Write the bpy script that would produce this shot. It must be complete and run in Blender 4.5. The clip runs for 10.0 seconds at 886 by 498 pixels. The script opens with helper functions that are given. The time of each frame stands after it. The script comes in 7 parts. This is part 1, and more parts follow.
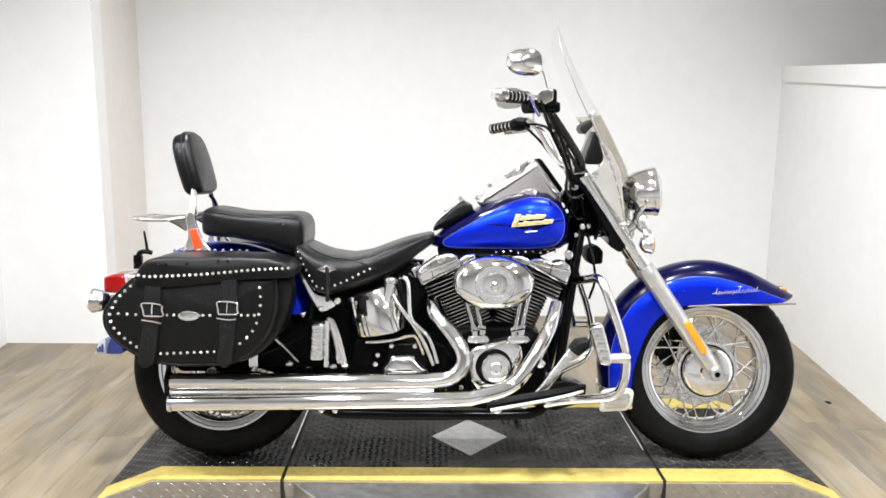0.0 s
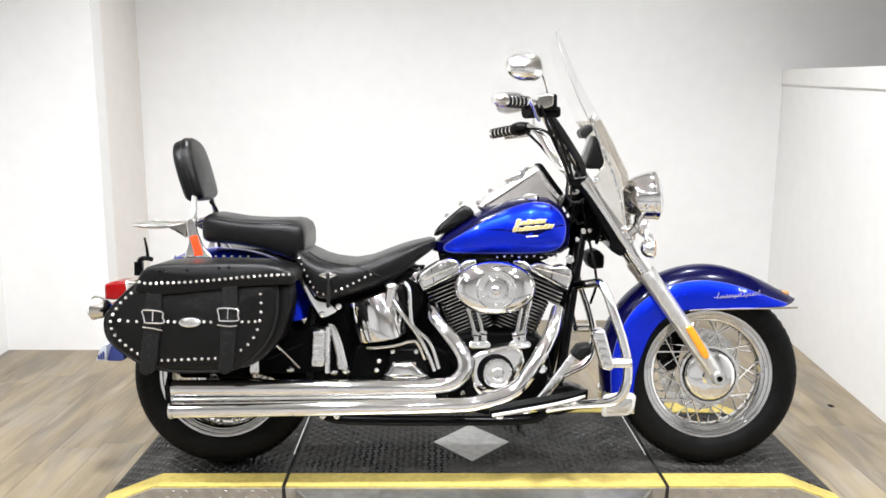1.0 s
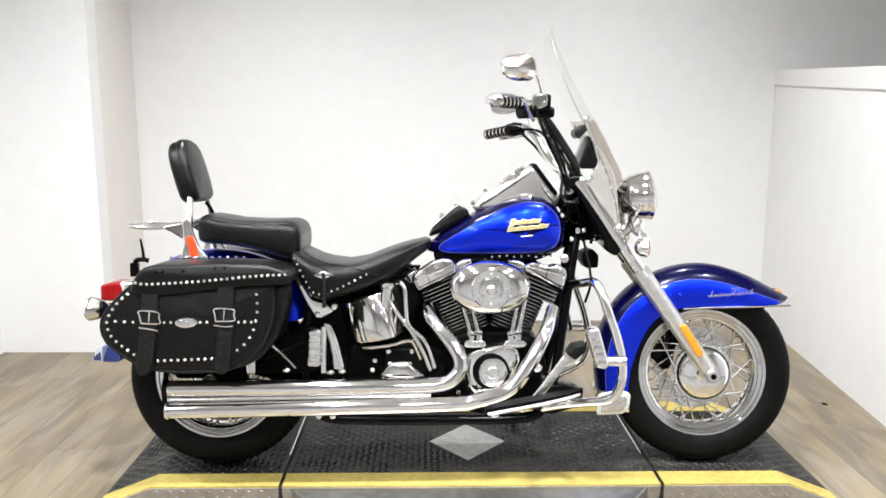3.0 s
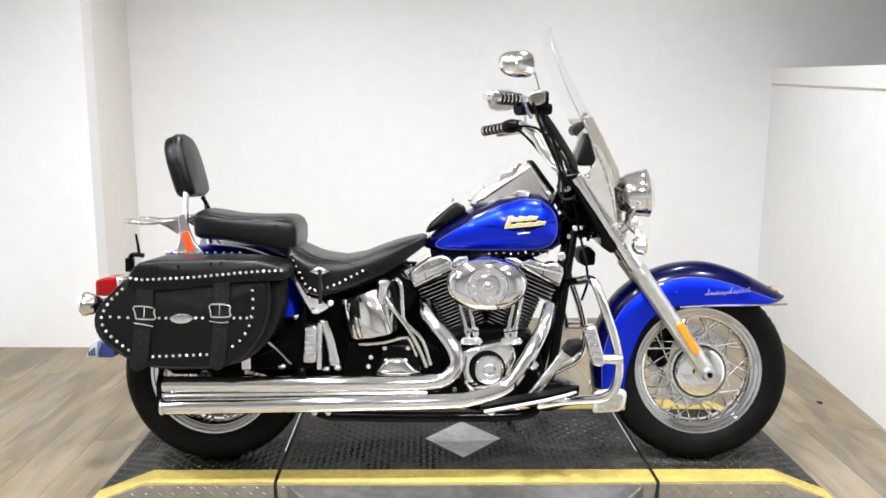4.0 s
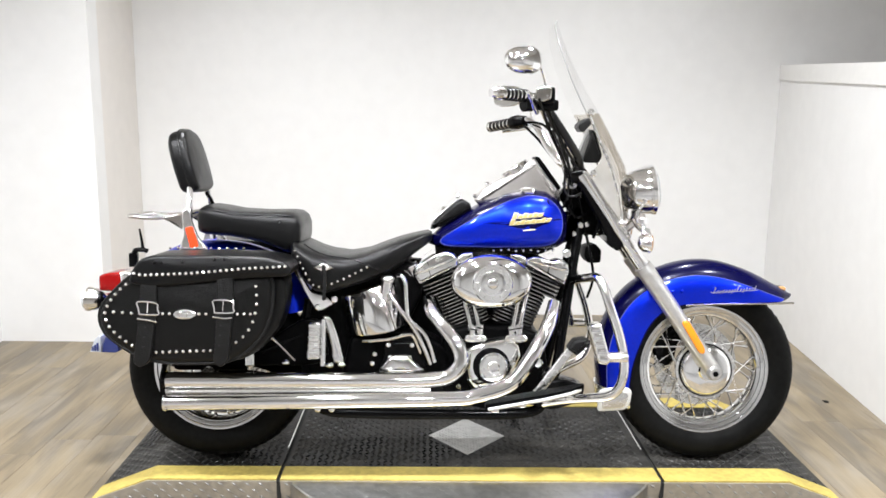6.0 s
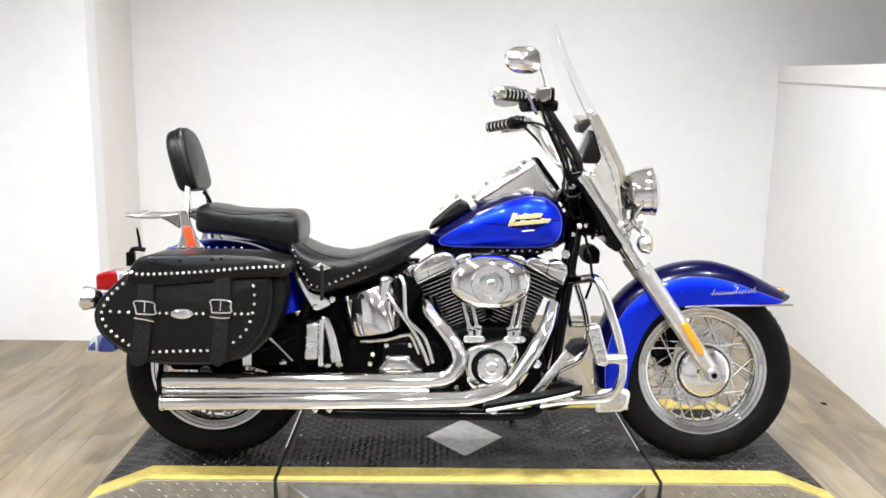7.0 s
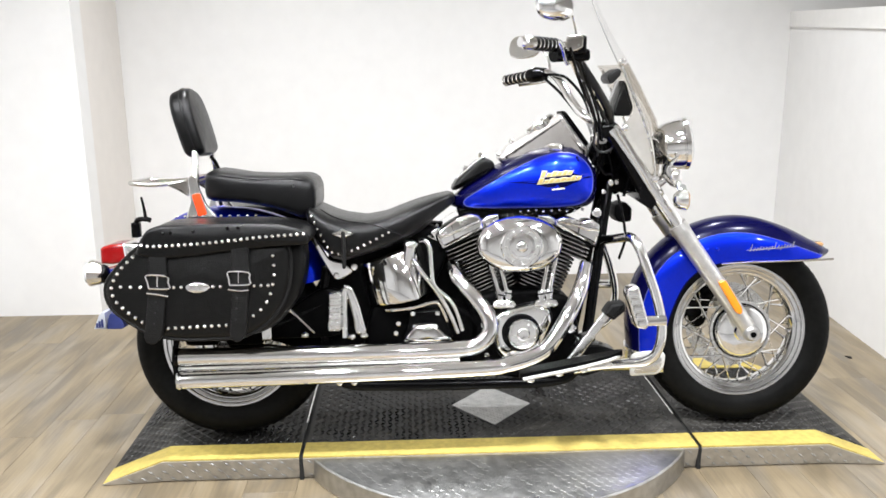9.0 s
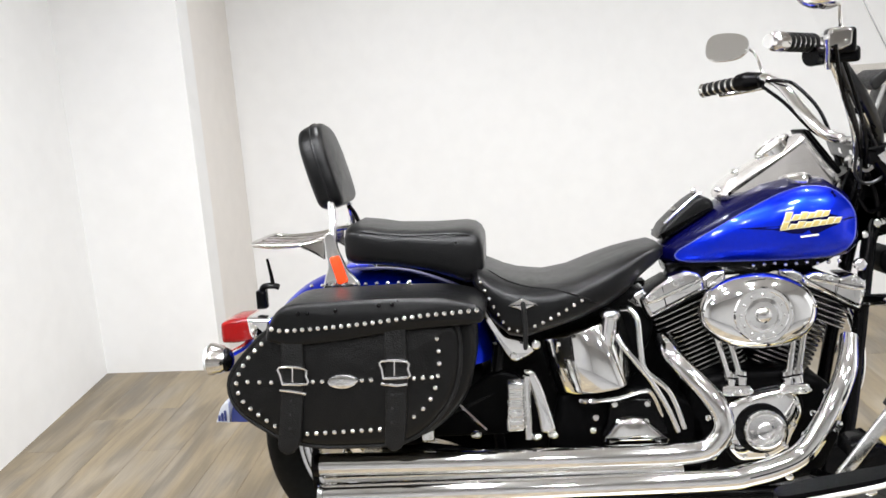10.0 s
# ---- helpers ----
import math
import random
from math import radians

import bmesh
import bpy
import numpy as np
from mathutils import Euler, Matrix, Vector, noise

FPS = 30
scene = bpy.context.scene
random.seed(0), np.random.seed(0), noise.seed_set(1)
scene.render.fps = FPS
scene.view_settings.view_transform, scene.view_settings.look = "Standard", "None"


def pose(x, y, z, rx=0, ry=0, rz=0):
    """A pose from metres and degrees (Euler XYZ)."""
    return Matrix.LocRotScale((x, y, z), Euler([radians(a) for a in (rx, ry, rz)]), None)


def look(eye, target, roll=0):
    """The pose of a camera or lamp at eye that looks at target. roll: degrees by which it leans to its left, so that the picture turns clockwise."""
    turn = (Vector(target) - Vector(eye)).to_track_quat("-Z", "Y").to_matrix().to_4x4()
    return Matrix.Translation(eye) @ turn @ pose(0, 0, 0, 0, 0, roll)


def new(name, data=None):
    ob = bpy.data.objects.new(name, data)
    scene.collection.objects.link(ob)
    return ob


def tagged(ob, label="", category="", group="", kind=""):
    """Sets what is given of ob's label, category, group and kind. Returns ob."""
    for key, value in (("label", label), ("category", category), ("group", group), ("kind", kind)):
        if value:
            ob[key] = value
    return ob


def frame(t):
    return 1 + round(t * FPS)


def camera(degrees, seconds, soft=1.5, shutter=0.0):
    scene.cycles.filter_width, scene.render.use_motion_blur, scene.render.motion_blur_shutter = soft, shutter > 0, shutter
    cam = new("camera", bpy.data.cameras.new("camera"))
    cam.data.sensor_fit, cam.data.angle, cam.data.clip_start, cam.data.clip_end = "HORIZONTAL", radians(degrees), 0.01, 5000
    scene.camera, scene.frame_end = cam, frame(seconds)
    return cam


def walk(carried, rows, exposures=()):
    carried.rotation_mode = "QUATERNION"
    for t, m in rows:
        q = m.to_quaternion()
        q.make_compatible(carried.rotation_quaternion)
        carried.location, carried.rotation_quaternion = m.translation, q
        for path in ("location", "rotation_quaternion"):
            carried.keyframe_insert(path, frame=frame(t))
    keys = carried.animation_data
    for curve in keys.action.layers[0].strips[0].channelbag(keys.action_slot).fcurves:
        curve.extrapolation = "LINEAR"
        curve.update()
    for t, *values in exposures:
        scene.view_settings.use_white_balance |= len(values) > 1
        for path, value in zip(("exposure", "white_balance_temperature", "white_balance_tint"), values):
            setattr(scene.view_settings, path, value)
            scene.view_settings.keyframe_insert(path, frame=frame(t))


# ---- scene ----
import itertools

cam = camera(57.5, 10.0, soft=1.6)
PATH = [
    (0, (0.153, -2.586, 1.248), (0.179, -0.619, 0.891), 0.6),
    (0.5, (0.149, -2.581, 1.249), (0.176, -0.612, 0.898), 0.5),
    (1, (0.154, -2.582, 1.252), (0.177, -0.612, 0.904), 0.3),
    (1.5, (0.158, -2.589, 1.247), (0.185, -0.618, 0.906), 0.3),
    (2, (0.155, -2.593, 1.249), (0.183, -0.622, 0.913), 0.3),
    (2.5, (0.154, -2.597, 1.248), (0.189, -0.626, 0.908), 0.1),
    (4, (0.15, -2.588, 1.245), (0.196, -0.619, 0.895), 0.5),
    (4.5, (0.155, -2.587, 1.246), (0.209, -0.62, 0.887), 0.7),
    (5, (0.156, -2.584, 1.245), (0.201, -0.616, 0.889), 0.4),
    (5.5, (0.153, -2.578, 1.247), (0.19, -0.611, 0.886), 0.6),
    (7, (0.148, -2.565, 1.247), (0.188, -0.598, 0.885), 1.0),
    (7.5, (0.144, -2.558, 1.245), (0.193, -0.591, 0.885), 1.0),
    (8, (0.141, -2.546, 1.245), (0.192, -0.581, 0.878), 0.8),
    (8.5, (0.123, -2.521, 1.238), (0.198, -0.563, 0.838), 1.6),
    (8.7, (0.101, -2.496, 1.242), (0.210, -0.545, 0.815), 1.1),
    (9, (0.015, -2.429, 1.231), (0.101, -0.484, 0.770), -0.3),
    (9.2, (-0.041, -2.356, 1.226), (0.009, -0.412, 0.757), -0.6),
    (9.4, (-0.057, -2.250, 1.212), (-0.054, -0.301, 0.760), -0.2),
    (9.5, (-0.082, -2.173, 1.217), (-0.159, -0.225, 0.768), -1.3),
    (9.7, (-0.113, -2.035, 1.236), (-0.289, -0.085, 0.820), -3.9),
    (9.8, (-0.140, -1.971, 1.262), (-0.304, -0.025, 0.847), -3.5),
    (10, (-0.196, -1.864, 1.262), (-0.362, 0.080, 0.823), -3.6),
]
EXPOSURES = [(0, 0.0), (1, 0.03), (2, 0.03), (2.7, 0.0), (4, -0.1), (5, -0.12), (5.7, -0.05), (7, 0.0), (8, 0.0), (9, -0.02), (10, -0.12)]
walk(cam, [(t, look(eye, target, roll)) for t, eye, target, roll in PATH], EXPOSURES)

# ---- light ----
world = bpy.data.worlds.new("world")
scene.world = world
world.use_nodes = True
world.node_tree.nodes["Background"].inputs[0].default_value = (0.75, 0.8, 0.9, 1)
world.node_tree.nodes["Background"].inputs[1].default_value = 0.15


def area_lamp(name, place, target, size, power, colour=(1, 1, 1), spread=180, shape="DISK", size_y=0.0):
    data = bpy.data.lights.new(name, "AREA")
    data.shape, data.size, data.energy, data.color, data.spread = shape, size, power, colour, radians(spread)
    if size_y:
        data.size_y = size_y
    ob = new(name, data)
    ob.matrix_world = look(place, target)
    return ob




def shade(bm, smooth=True):
    for f in bm.faces:
        f.smooth = smooth


def part(name, bm, material, parent, label="", smooth=True, angle=40, place=None):
    """One mesh object under a thing or a part."""
    bmesh.ops.recalc_face_normals(bm, faces=bm.faces)
    if place is not None:
        bmesh.ops.transform(bm, matrix=place, verts=bm.verts)
    mesh = bpy.data.meshes.new(name)
    if smooth:
        shade(bm)
        limit = radians(angle)
        for e in bm.edges:
            if len(e.link_faces) == 2 and e.calc_face_angle(0) > limit:
                e.smooth = False
    bm.to_mesh(mesh)
    bm.free()
    mesh.materials.append(material)
    ob = new(name, mesh)
    if parent is not None:
        ob.parent = parent
    if label:
        tagged(ob, label)
    return ob


def box(bm, x0, x1, y0, y1, z0, z1, bevel=0.0, segments=2):
    vs = bmesh.ops.create_cube(bm, size=1)["verts"]
    for v in vs:
        v.co = Vector(((x0 + x1) / 2 + v.co.x * (x1 - x0), (y0 + y1) / 2 + v.co.y * (y1 - y0), (z0 + z1) / 2 + v.co.z * (z1 - z0)))
    if bevel:
        es = list({e for v in vs for e in v.link_edges})
        bmesh.ops.bevel(bm, geom=es, offset=bevel, segments=segments, affect="EDGES", profile=0.6)
    return bm


def smooth_path(points, steps=6):
    """A Catmull-Rom line through the points."""
    ps = [Vector(p) for p in points]
    if len(ps) < 3:
        return ps
    ext = [2 * ps[0] - ps[1]] + ps + [2 * ps[-1] - ps[-2]]
    out = []
    for i in range(1, len(ext) - 2):
        a, b, c, d = ext[i - 1:i + 3]
        for k in range(steps):
            t = k / steps
            out.append(0.5 * (2 * b + (c - a) * t + (2 * a - 5 * b + 4 * c - d) * t * t + (3 * b - a - 3 * c + d) * t ** 3))
    out.append(ps[-1])
    return out


def ring_bridge(bm, rings, closed=True, cap=True):
    loops = [[bm.verts.new(p) for p in r] for r in rings]
    n = len(loops[0])
    for a, b in zip(loops, loops[1:]):
        for i in range(n if closed else n - 1):
            j = (i + 1) % n
            bm.faces.new((a[i], a[j], b[j], b[i]))
    if cap and closed:
        bm.faces.new(loops[0][::-1])
        bm.faces.new(loops[-1])
    return loops


def tube(bm, points, r, n=12, steps=6, cap=True, squash=1.0):
    """A round bar along a smooth line; r is a number or one radius for each given point."""
    path = smooth_path(points, steps)
    count = len(path)
    if isinstance(r, (tuple, list)):
        radii = [float(np.interp(i / (count - 1) * (len(r) - 1), range(len(r)), r)) for i in range(count)]
    else:
        radii = [r] * count
    side = None
    rings = []
    for i, p in enumerate(path):
        d = (path[min(i + 1, count - 1)] - path[max(i - 1, 0)]).normalized()
        if side is None:
            side = d.cross(Vector((0, 1, 0)) if abs(d.y) < 0.9 else Vector((0, 0, 1))).normalized()
        side = (side - d * side.dot(d)).normalized()
        up = d.cross(side)
        rings.append([p + radii[i] * (math.cos(2 * math.pi * k / n) * side + squash * math.sin(2 * math.pi * k / n) * up) for k in range(n)])
    ring_bridge(bm, rings, cap=cap)
    return bm


def lathe(bm, profile, centre, axis, n=32, cap=False):
    """Turns (radius, along) pairs about an axis through centre."""
    axis = Vector(axis).normalized()
    a = axis.cross(Vector((0, 0, 1)) if abs(axis.z) < 0.9 else Vector((1, 0, 0))).normalized()
    b = axis.cross(a)
    centre = Vector(centre)
    rings = [[centre + axis * h + r * (math.cos(2 * math.pi * k / n) * a + math.sin(2 * math.pi * k / n) * b) for k in range(n)] for r, h in profile]
    ring_bridge(bm, rings, cap=cap)
    return bm


def ball(bm, centre, r, scale=(1, 1, 1), u=12, v=8):
    m = Matrix.Translation(centre) @ Matrix.Diagonal((*scale, 1))
    bmesh.ops.create_uvsphere(bm, u_segments=u, v_segments=v, radius=r, matrix=m)
    return bm


def resample(outline, n):
    ps = [Vector(p) for p in outline]
    ps.append(ps[0])
    ls = np.cumsum([0] + [(b - a).length for a, b in zip(ps, ps[1:])])
    return [(float(np.interp(s, ls, [p[0] for p in ps])), float(np.interp(s, ls, [p[1] for p in ps]))) for s in np.linspace(0, ls[-1], n, endpoint=False)]


def rounded(outline, n=64, passes=2):
    """A closed outline with its corners rounded off."""
    pts = np.array(resample(outline, n))
    for _ in range(passes):
        pts = (np.roll(pts, 1, 0) + 2 * pts + np.roll(pts, -1, 0)) / 4
    return [tuple(p) for p in pts]


def slab(bm, outline, v0, v1, bevel=0.01, steps=4, dome=0.0):
    """A plate in the u-w plane from v0 to v1 with rounded rims; dome bulges the v0 face."""
    c = np.mean(np.array(outline), 0)
    pts = np.array(outline)
    nxt, prv = np.roll(pts, -1, 0), np.roll(pts, 1, 0)
    tan = nxt - prv
    nor = np.stack([tan[:, 1], -tan[:, 0]], 1)
    nor /= np.maximum(np.linalg.norm(nor, axis=1)[:, None], 1e-9)
    if np.mean(np.sum(nor * (pts - c), 1)) < 0:
        nor = -nor
    sgn = 1 if v1 > v0 else -1
    rings = []
    for k in range(steps + 1):
        a = math.pi / 2 * k / steps
        q = pts - nor * bevel * (1 - math.sin(a))
        rings.append([(p[0], v0 + sgn * bevel * (1 - math.cos(a)), p[1]) for p in q])
    for k in range(steps + 1):
        a = math.pi / 2 * k / steps
        q = pts - nor * bevel * (1 - math.cos(a))
        rings.append([(p[0], v1 - sgn * bevel * (1 - math.sin(a)), p[1]) for p in q])
    if dome:
        first = np.array([(p[0], p[2]) for p in rings[0]])
        pre = []
        for s in (0.12, 0.4, 0.65, 0.85):
            q = c + (first - c) * s
            pre.append([(p[0], v0 - sgn * dome * (1 - s * s), p[1]) for p in q])
        rings = pre + rings
    ring_bridge(bm, rings)
    return bm


def loft(bm, stations, n=28, power=2.5, flat_bottom=0.0):
    """stations: (u, v middle, half width, w bottom, w top)."""
    rings = []
    for u, vm, hw, w0, w1 in stations:
        ring = []
        for k in range(n):
            a = 2 * math.pi * k / n
            c, s = math.cos(a), math.sin(a)
            q = 2 / power
            y = vm + hw * math.copysign(abs(c) ** q, c)
            z = (w0 + w1) / 2 + (w1 - w0) / 2 * math.copysign(abs(s) ** q, s)
            if flat_bottom and s < 0:
                z = (w0 + w1) / 2 + (w1 - w0) / 2 * math.copysign(abs(s) ** (q * (1 - flat_bottom)), s)
            ring.append((u, y, z))
        rings.append(ring)
    ring_bridge(bm, rings)
    return bm
# ---- materials ----
def node_mat(name):
    m = bpy.data.materials.new(name)
    m.use_nodes = True
    nt = m.node_tree
    return m, nt, nt.nodes["Principled BSDF"]


def material(name, colour, rough=0.5, metal=0.0, vary=0.08, scale=18.0, rough_vary=0.08, bump=0.0, bump_scale=120.0, coat=0.0, spec=0.5, stretch=(1, 1, 1)):
    """Principled surface with broad stains, fine grain and a fine relief."""
    m, nt, p = node_mat(name)
    co = nt.nodes.new("ShaderNodeTexCoord")
    mp = nt.nodes.new("ShaderNodeMapping")
    mp.inputs["Scale"].default_value = stretch
    nt.links.new(co.outputs["Object"], mp.inputs["Vector"])
    big = nt.nodes.new("ShaderNodeTexNoise")
    big.inputs["Scale"].default_value, big.inputs["Detail"].default_value = scale * 0.25, 4
    fine = nt.nodes.new("ShaderNodeTexNoise")
    fine.inputs["Scale"].default_value, fine.inputs["Detail"].default_value = scale * 4, 6
    for t in (big, fine):
        nt.links.new(mp.outputs["Vector"], t.inputs["Vector"])
    add = nt.nodes.new("ShaderNodeMath")
    add.operation = "ADD"
    nt.links.new(big.outputs["Fac"], add.inputs[0])
    nt.links.new(fine.outputs["Fac"], add.inputs[1])
    ramp = nt.nodes.new("ShaderNodeMapRange")
    ramp.inputs["From Min"].default_value, ramp.inputs["From Max"].default_value = 0.7, 1.3
    nt.links.new(add.outputs[0], ramp.inputs["Value"])
    mix = nt.nodes.new("ShaderNodeMix")
    mix.data_type = "RGBA"
    mix.inputs[6].default_value = (*[c * (1 - vary) for c in colour], 1)
    mix.inputs[7].default_value = (*[min(1, c * (1 + vary)) for c in colour], 1)
    nt.links.new(ramp.outputs[0], mix.inputs[0])
    nt.links.new(mix.outputs[2], p.inputs["Base Color"])
    rr = nt.nodes.new("ShaderNodeMapRange")
    rr.inputs["To Min"].default_value, rr.inputs["To Max"].default_value = max(0.02, rough * (1 - rough_vary)), min(1, rough * (1 + rough_vary))
    nt.links.new(fine.outputs["Fac"], rr.inputs["Value"])
    nt.links.new(rr.outputs[0], p.inputs["Roughness"])
    p.inputs["Metallic"].default_value = metal
    p.inputs["Specular IOR Level"].default_value = spec
    if coat:
        p.inputs["Coat Weight"].default_value, p.inputs["Coat Roughness"].default_value = coat, 0.03
    if bump:
        grain = nt.nodes.new("ShaderNodeTexNoise")
        grain.inputs["Scale"].default_value, grain.inputs["Detail"].default_value = bump_scale, 5
        nt.links.new(mp.outputs["Vector"], grain.inputs["Vector"])
        bp = nt.nodes.new("ShaderNodeBump")
        bp.inputs["Strength"].default_value, bp.inputs["Distance"].default_value = bump, 0.002
        nt.links.new(grain.outputs["Fac"], bp.inputs["Height"])
        nt.links.new(bp.outputs[0], p.inputs["Normal"])
    return m


def leather_mat(name, colour, rough, cell=260.0, depth=0.35, spec=0.42):
    m = material(name, colour, rough, 0, 0.25, 14, 0.25, 0, 120, 0, spec)
    nt = m.node_tree
    p = nt.nodes["Principled BSDF"]
    co = nt.nodes.new("ShaderNodeTexCoord")
    vo = nt.nodes.new("ShaderNodeTexVoronoi")
    vo.inputs["Scale"].default_value = cell
    no = nt.nodes.new("ShaderNodeTexNoise")
    no.inputs["Scale"].default_value, no.inputs["Detail"].default_value, no.inputs["Distortion"].default_value = 7, 4, 1.2
    nt.links.new(co.outputs["Object"], vo.inputs["Vector"])
    nt.links.new(co.outputs["Object"], no.inputs["Vector"])
    ad = nt.nodes.new("ShaderNodeMath")
    ad.operation = "MULTIPLY_ADD"
    ad.inputs[1].default_value = 11.0
    nt.links.new(no.outputs["Fac"], ad.inputs[0])
    nt.links.new(vo.outputs["Distance"], ad.inputs[2])
    bp = nt.nodes.new("ShaderNodeBump")
    bp.inputs["Strength"].default_value, bp.inputs["Distance"].default_value = depth, 0.003
    nt.links.new(ad.outputs[0], bp.inputs["Height"])
    nt.links.new(bp.outputs[0], p.inputs["Normal"])
    return m


def wood_mat(name):
    """Greyed oak vinyl plank: each board with its own tone, grain along y."""
    m, nt, p = node_mat(name)
    co = nt.nodes.new("ShaderNodeTexCoord")
    info = nt.nodes.new("ShaderNodeObjectInfo")
    shift = nt.nodes.new("ShaderNodeVectorMath")
    shift.operation = "MULTIPLY_ADD"
    nt.links.new(info.outputs["Random"], shift.inputs[0])
    shift.inputs[1].default_value = (31, 57, 13)
    geo = nt.nodes.new("ShaderNodeNewGeometry")
    nt.links.new(geo.outputs["Position"], shift.inputs[2])
    mp = nt.nodes.new("ShaderNodeMapping")
    mp.inputs["Scale"].default_value = (6, 1.3, 1)
    nt.links.new(shift.outputs[0], mp.inputs["Vector"])
    cloud = nt.nodes.new("ShaderNodeTexNoise")
    cloud.inputs["Scale"].default_value, cloud.inputs["Detail"].default_value, cloud.inputs["Distortion"].default_value = 1.6, 5, 0.8
    mp2 = nt.nodes.new("ShaderNodeMapping")
    mp2.inputs["Scale"].default_value = (60, 2.2, 1)
    nt.links.new(shift.outputs[0], mp2.inputs["Vector"])
    fine = nt.nodes.new("ShaderNodeTexNoise")
    fine.inputs["Scale"].default_value, fine.inputs["Detail"].default_value = 2.2, 7
    nt.links.new(mp.outputs[0], cloud.inputs["Vector"])
    nt.links.new(mp2.outputs[0], fine.inputs["Vector"])
    mixf = nt.nodes.new("ShaderNodeMath")
    mixf.operation = "MULTIPLY_ADD"
    mixf.inputs[1].default_value = 0.3
    nt.links.new(fine.outputs["Fac"], mixf.inputs[0])
    nt.links.new(cloud.outputs["Fac"], mixf.inputs[2])
    tone = nt.nodes.new("ShaderNodeMath")
    tone.operation = "MULTIPLY_ADD"
    tone.inputs[1].default_value = 0.10
    nt.links.new(info.outputs["Random"], tone.inputs[0])
    nt.links.new(mixf.outputs[0], tone.inputs[2])
    cr = nt.nodes.new("ShaderNodeValToRGB")
    for at, colour in ((0.40, (0.106, 0.081, 0.050)), (0.60, (0.155, 0.123, 0.079)), (0.72, (0.203, 0.160, 0.100)), (0.90, (0.262, 0.210, 0.135))):
        e = cr.color_ramp.elements.new(at)
        e.color = (*colour, 1)
    cr.color_ramp.elements.remove(cr.color_ramp.elements[0])
    cr.color_ramp.elements.remove(cr.color_ramp.elements[-1])
    nt.links.new(tone.outputs[0], cr.inputs[0])
    blot = nt.nodes.new("ShaderNodeTexNoise")
    blot.inputs["Scale"].default_value, blot.inputs["Detail"].default_value = 2.6, 4
    mp3 = nt.nodes.new("ShaderNodeMapping")
    mp3.inputs["Scale"].default_value = (3.5, 1.0, 1)
    nt.links.new(shift.outputs[0], mp3.inputs["Vector"])
    nt.links.new(mp3.outputs[0], blot.inputs["Vector"])
    grey = nt.nodes.new("ShaderNodeMapRange")
    grey.inputs["From Min"].default_value, grey.inputs["From Max"].default_value, grey.inputs["To Max"].default_value = 0.45, 0.62, 0.6
    nt.links.new(blot.outputs["Fac"], grey.inputs["Value"])
    hue = nt.nodes.new("ShaderNodeHueSaturation")
    hue.inputs["Saturation"].default_value, hue.inputs["Value"].default_value = 0.55, 0.92
    nt.links.new(cr.outputs[0], hue.inputs["Color"])
    weather = nt.nodes.new("ShaderNodeMix")
    weather.data_type = "RGBA"
    nt.links.new(grey.outputs[0], weather.inputs[0])
    nt.links.new(cr.outputs[0], weather.inputs[6])
    nt.links.new(hue.outputs[0], weather.inputs[7])
    nt.links.new(weather.outputs[2], p.inputs["Base Color"])
    p.inputs["Roughness"].default_value = 0.42
    bp = nt.nodes.new("ShaderNodeBump")
    bp.inputs["Strength"].default_value, bp.inputs["Distance"].default_value = 0.25, 0.001
    nt.links.new(fine.outputs["Fac"], bp.inputs["Height"])
    nt.links.new(bp.outputs[0], p.inputs["Normal"])
    return m


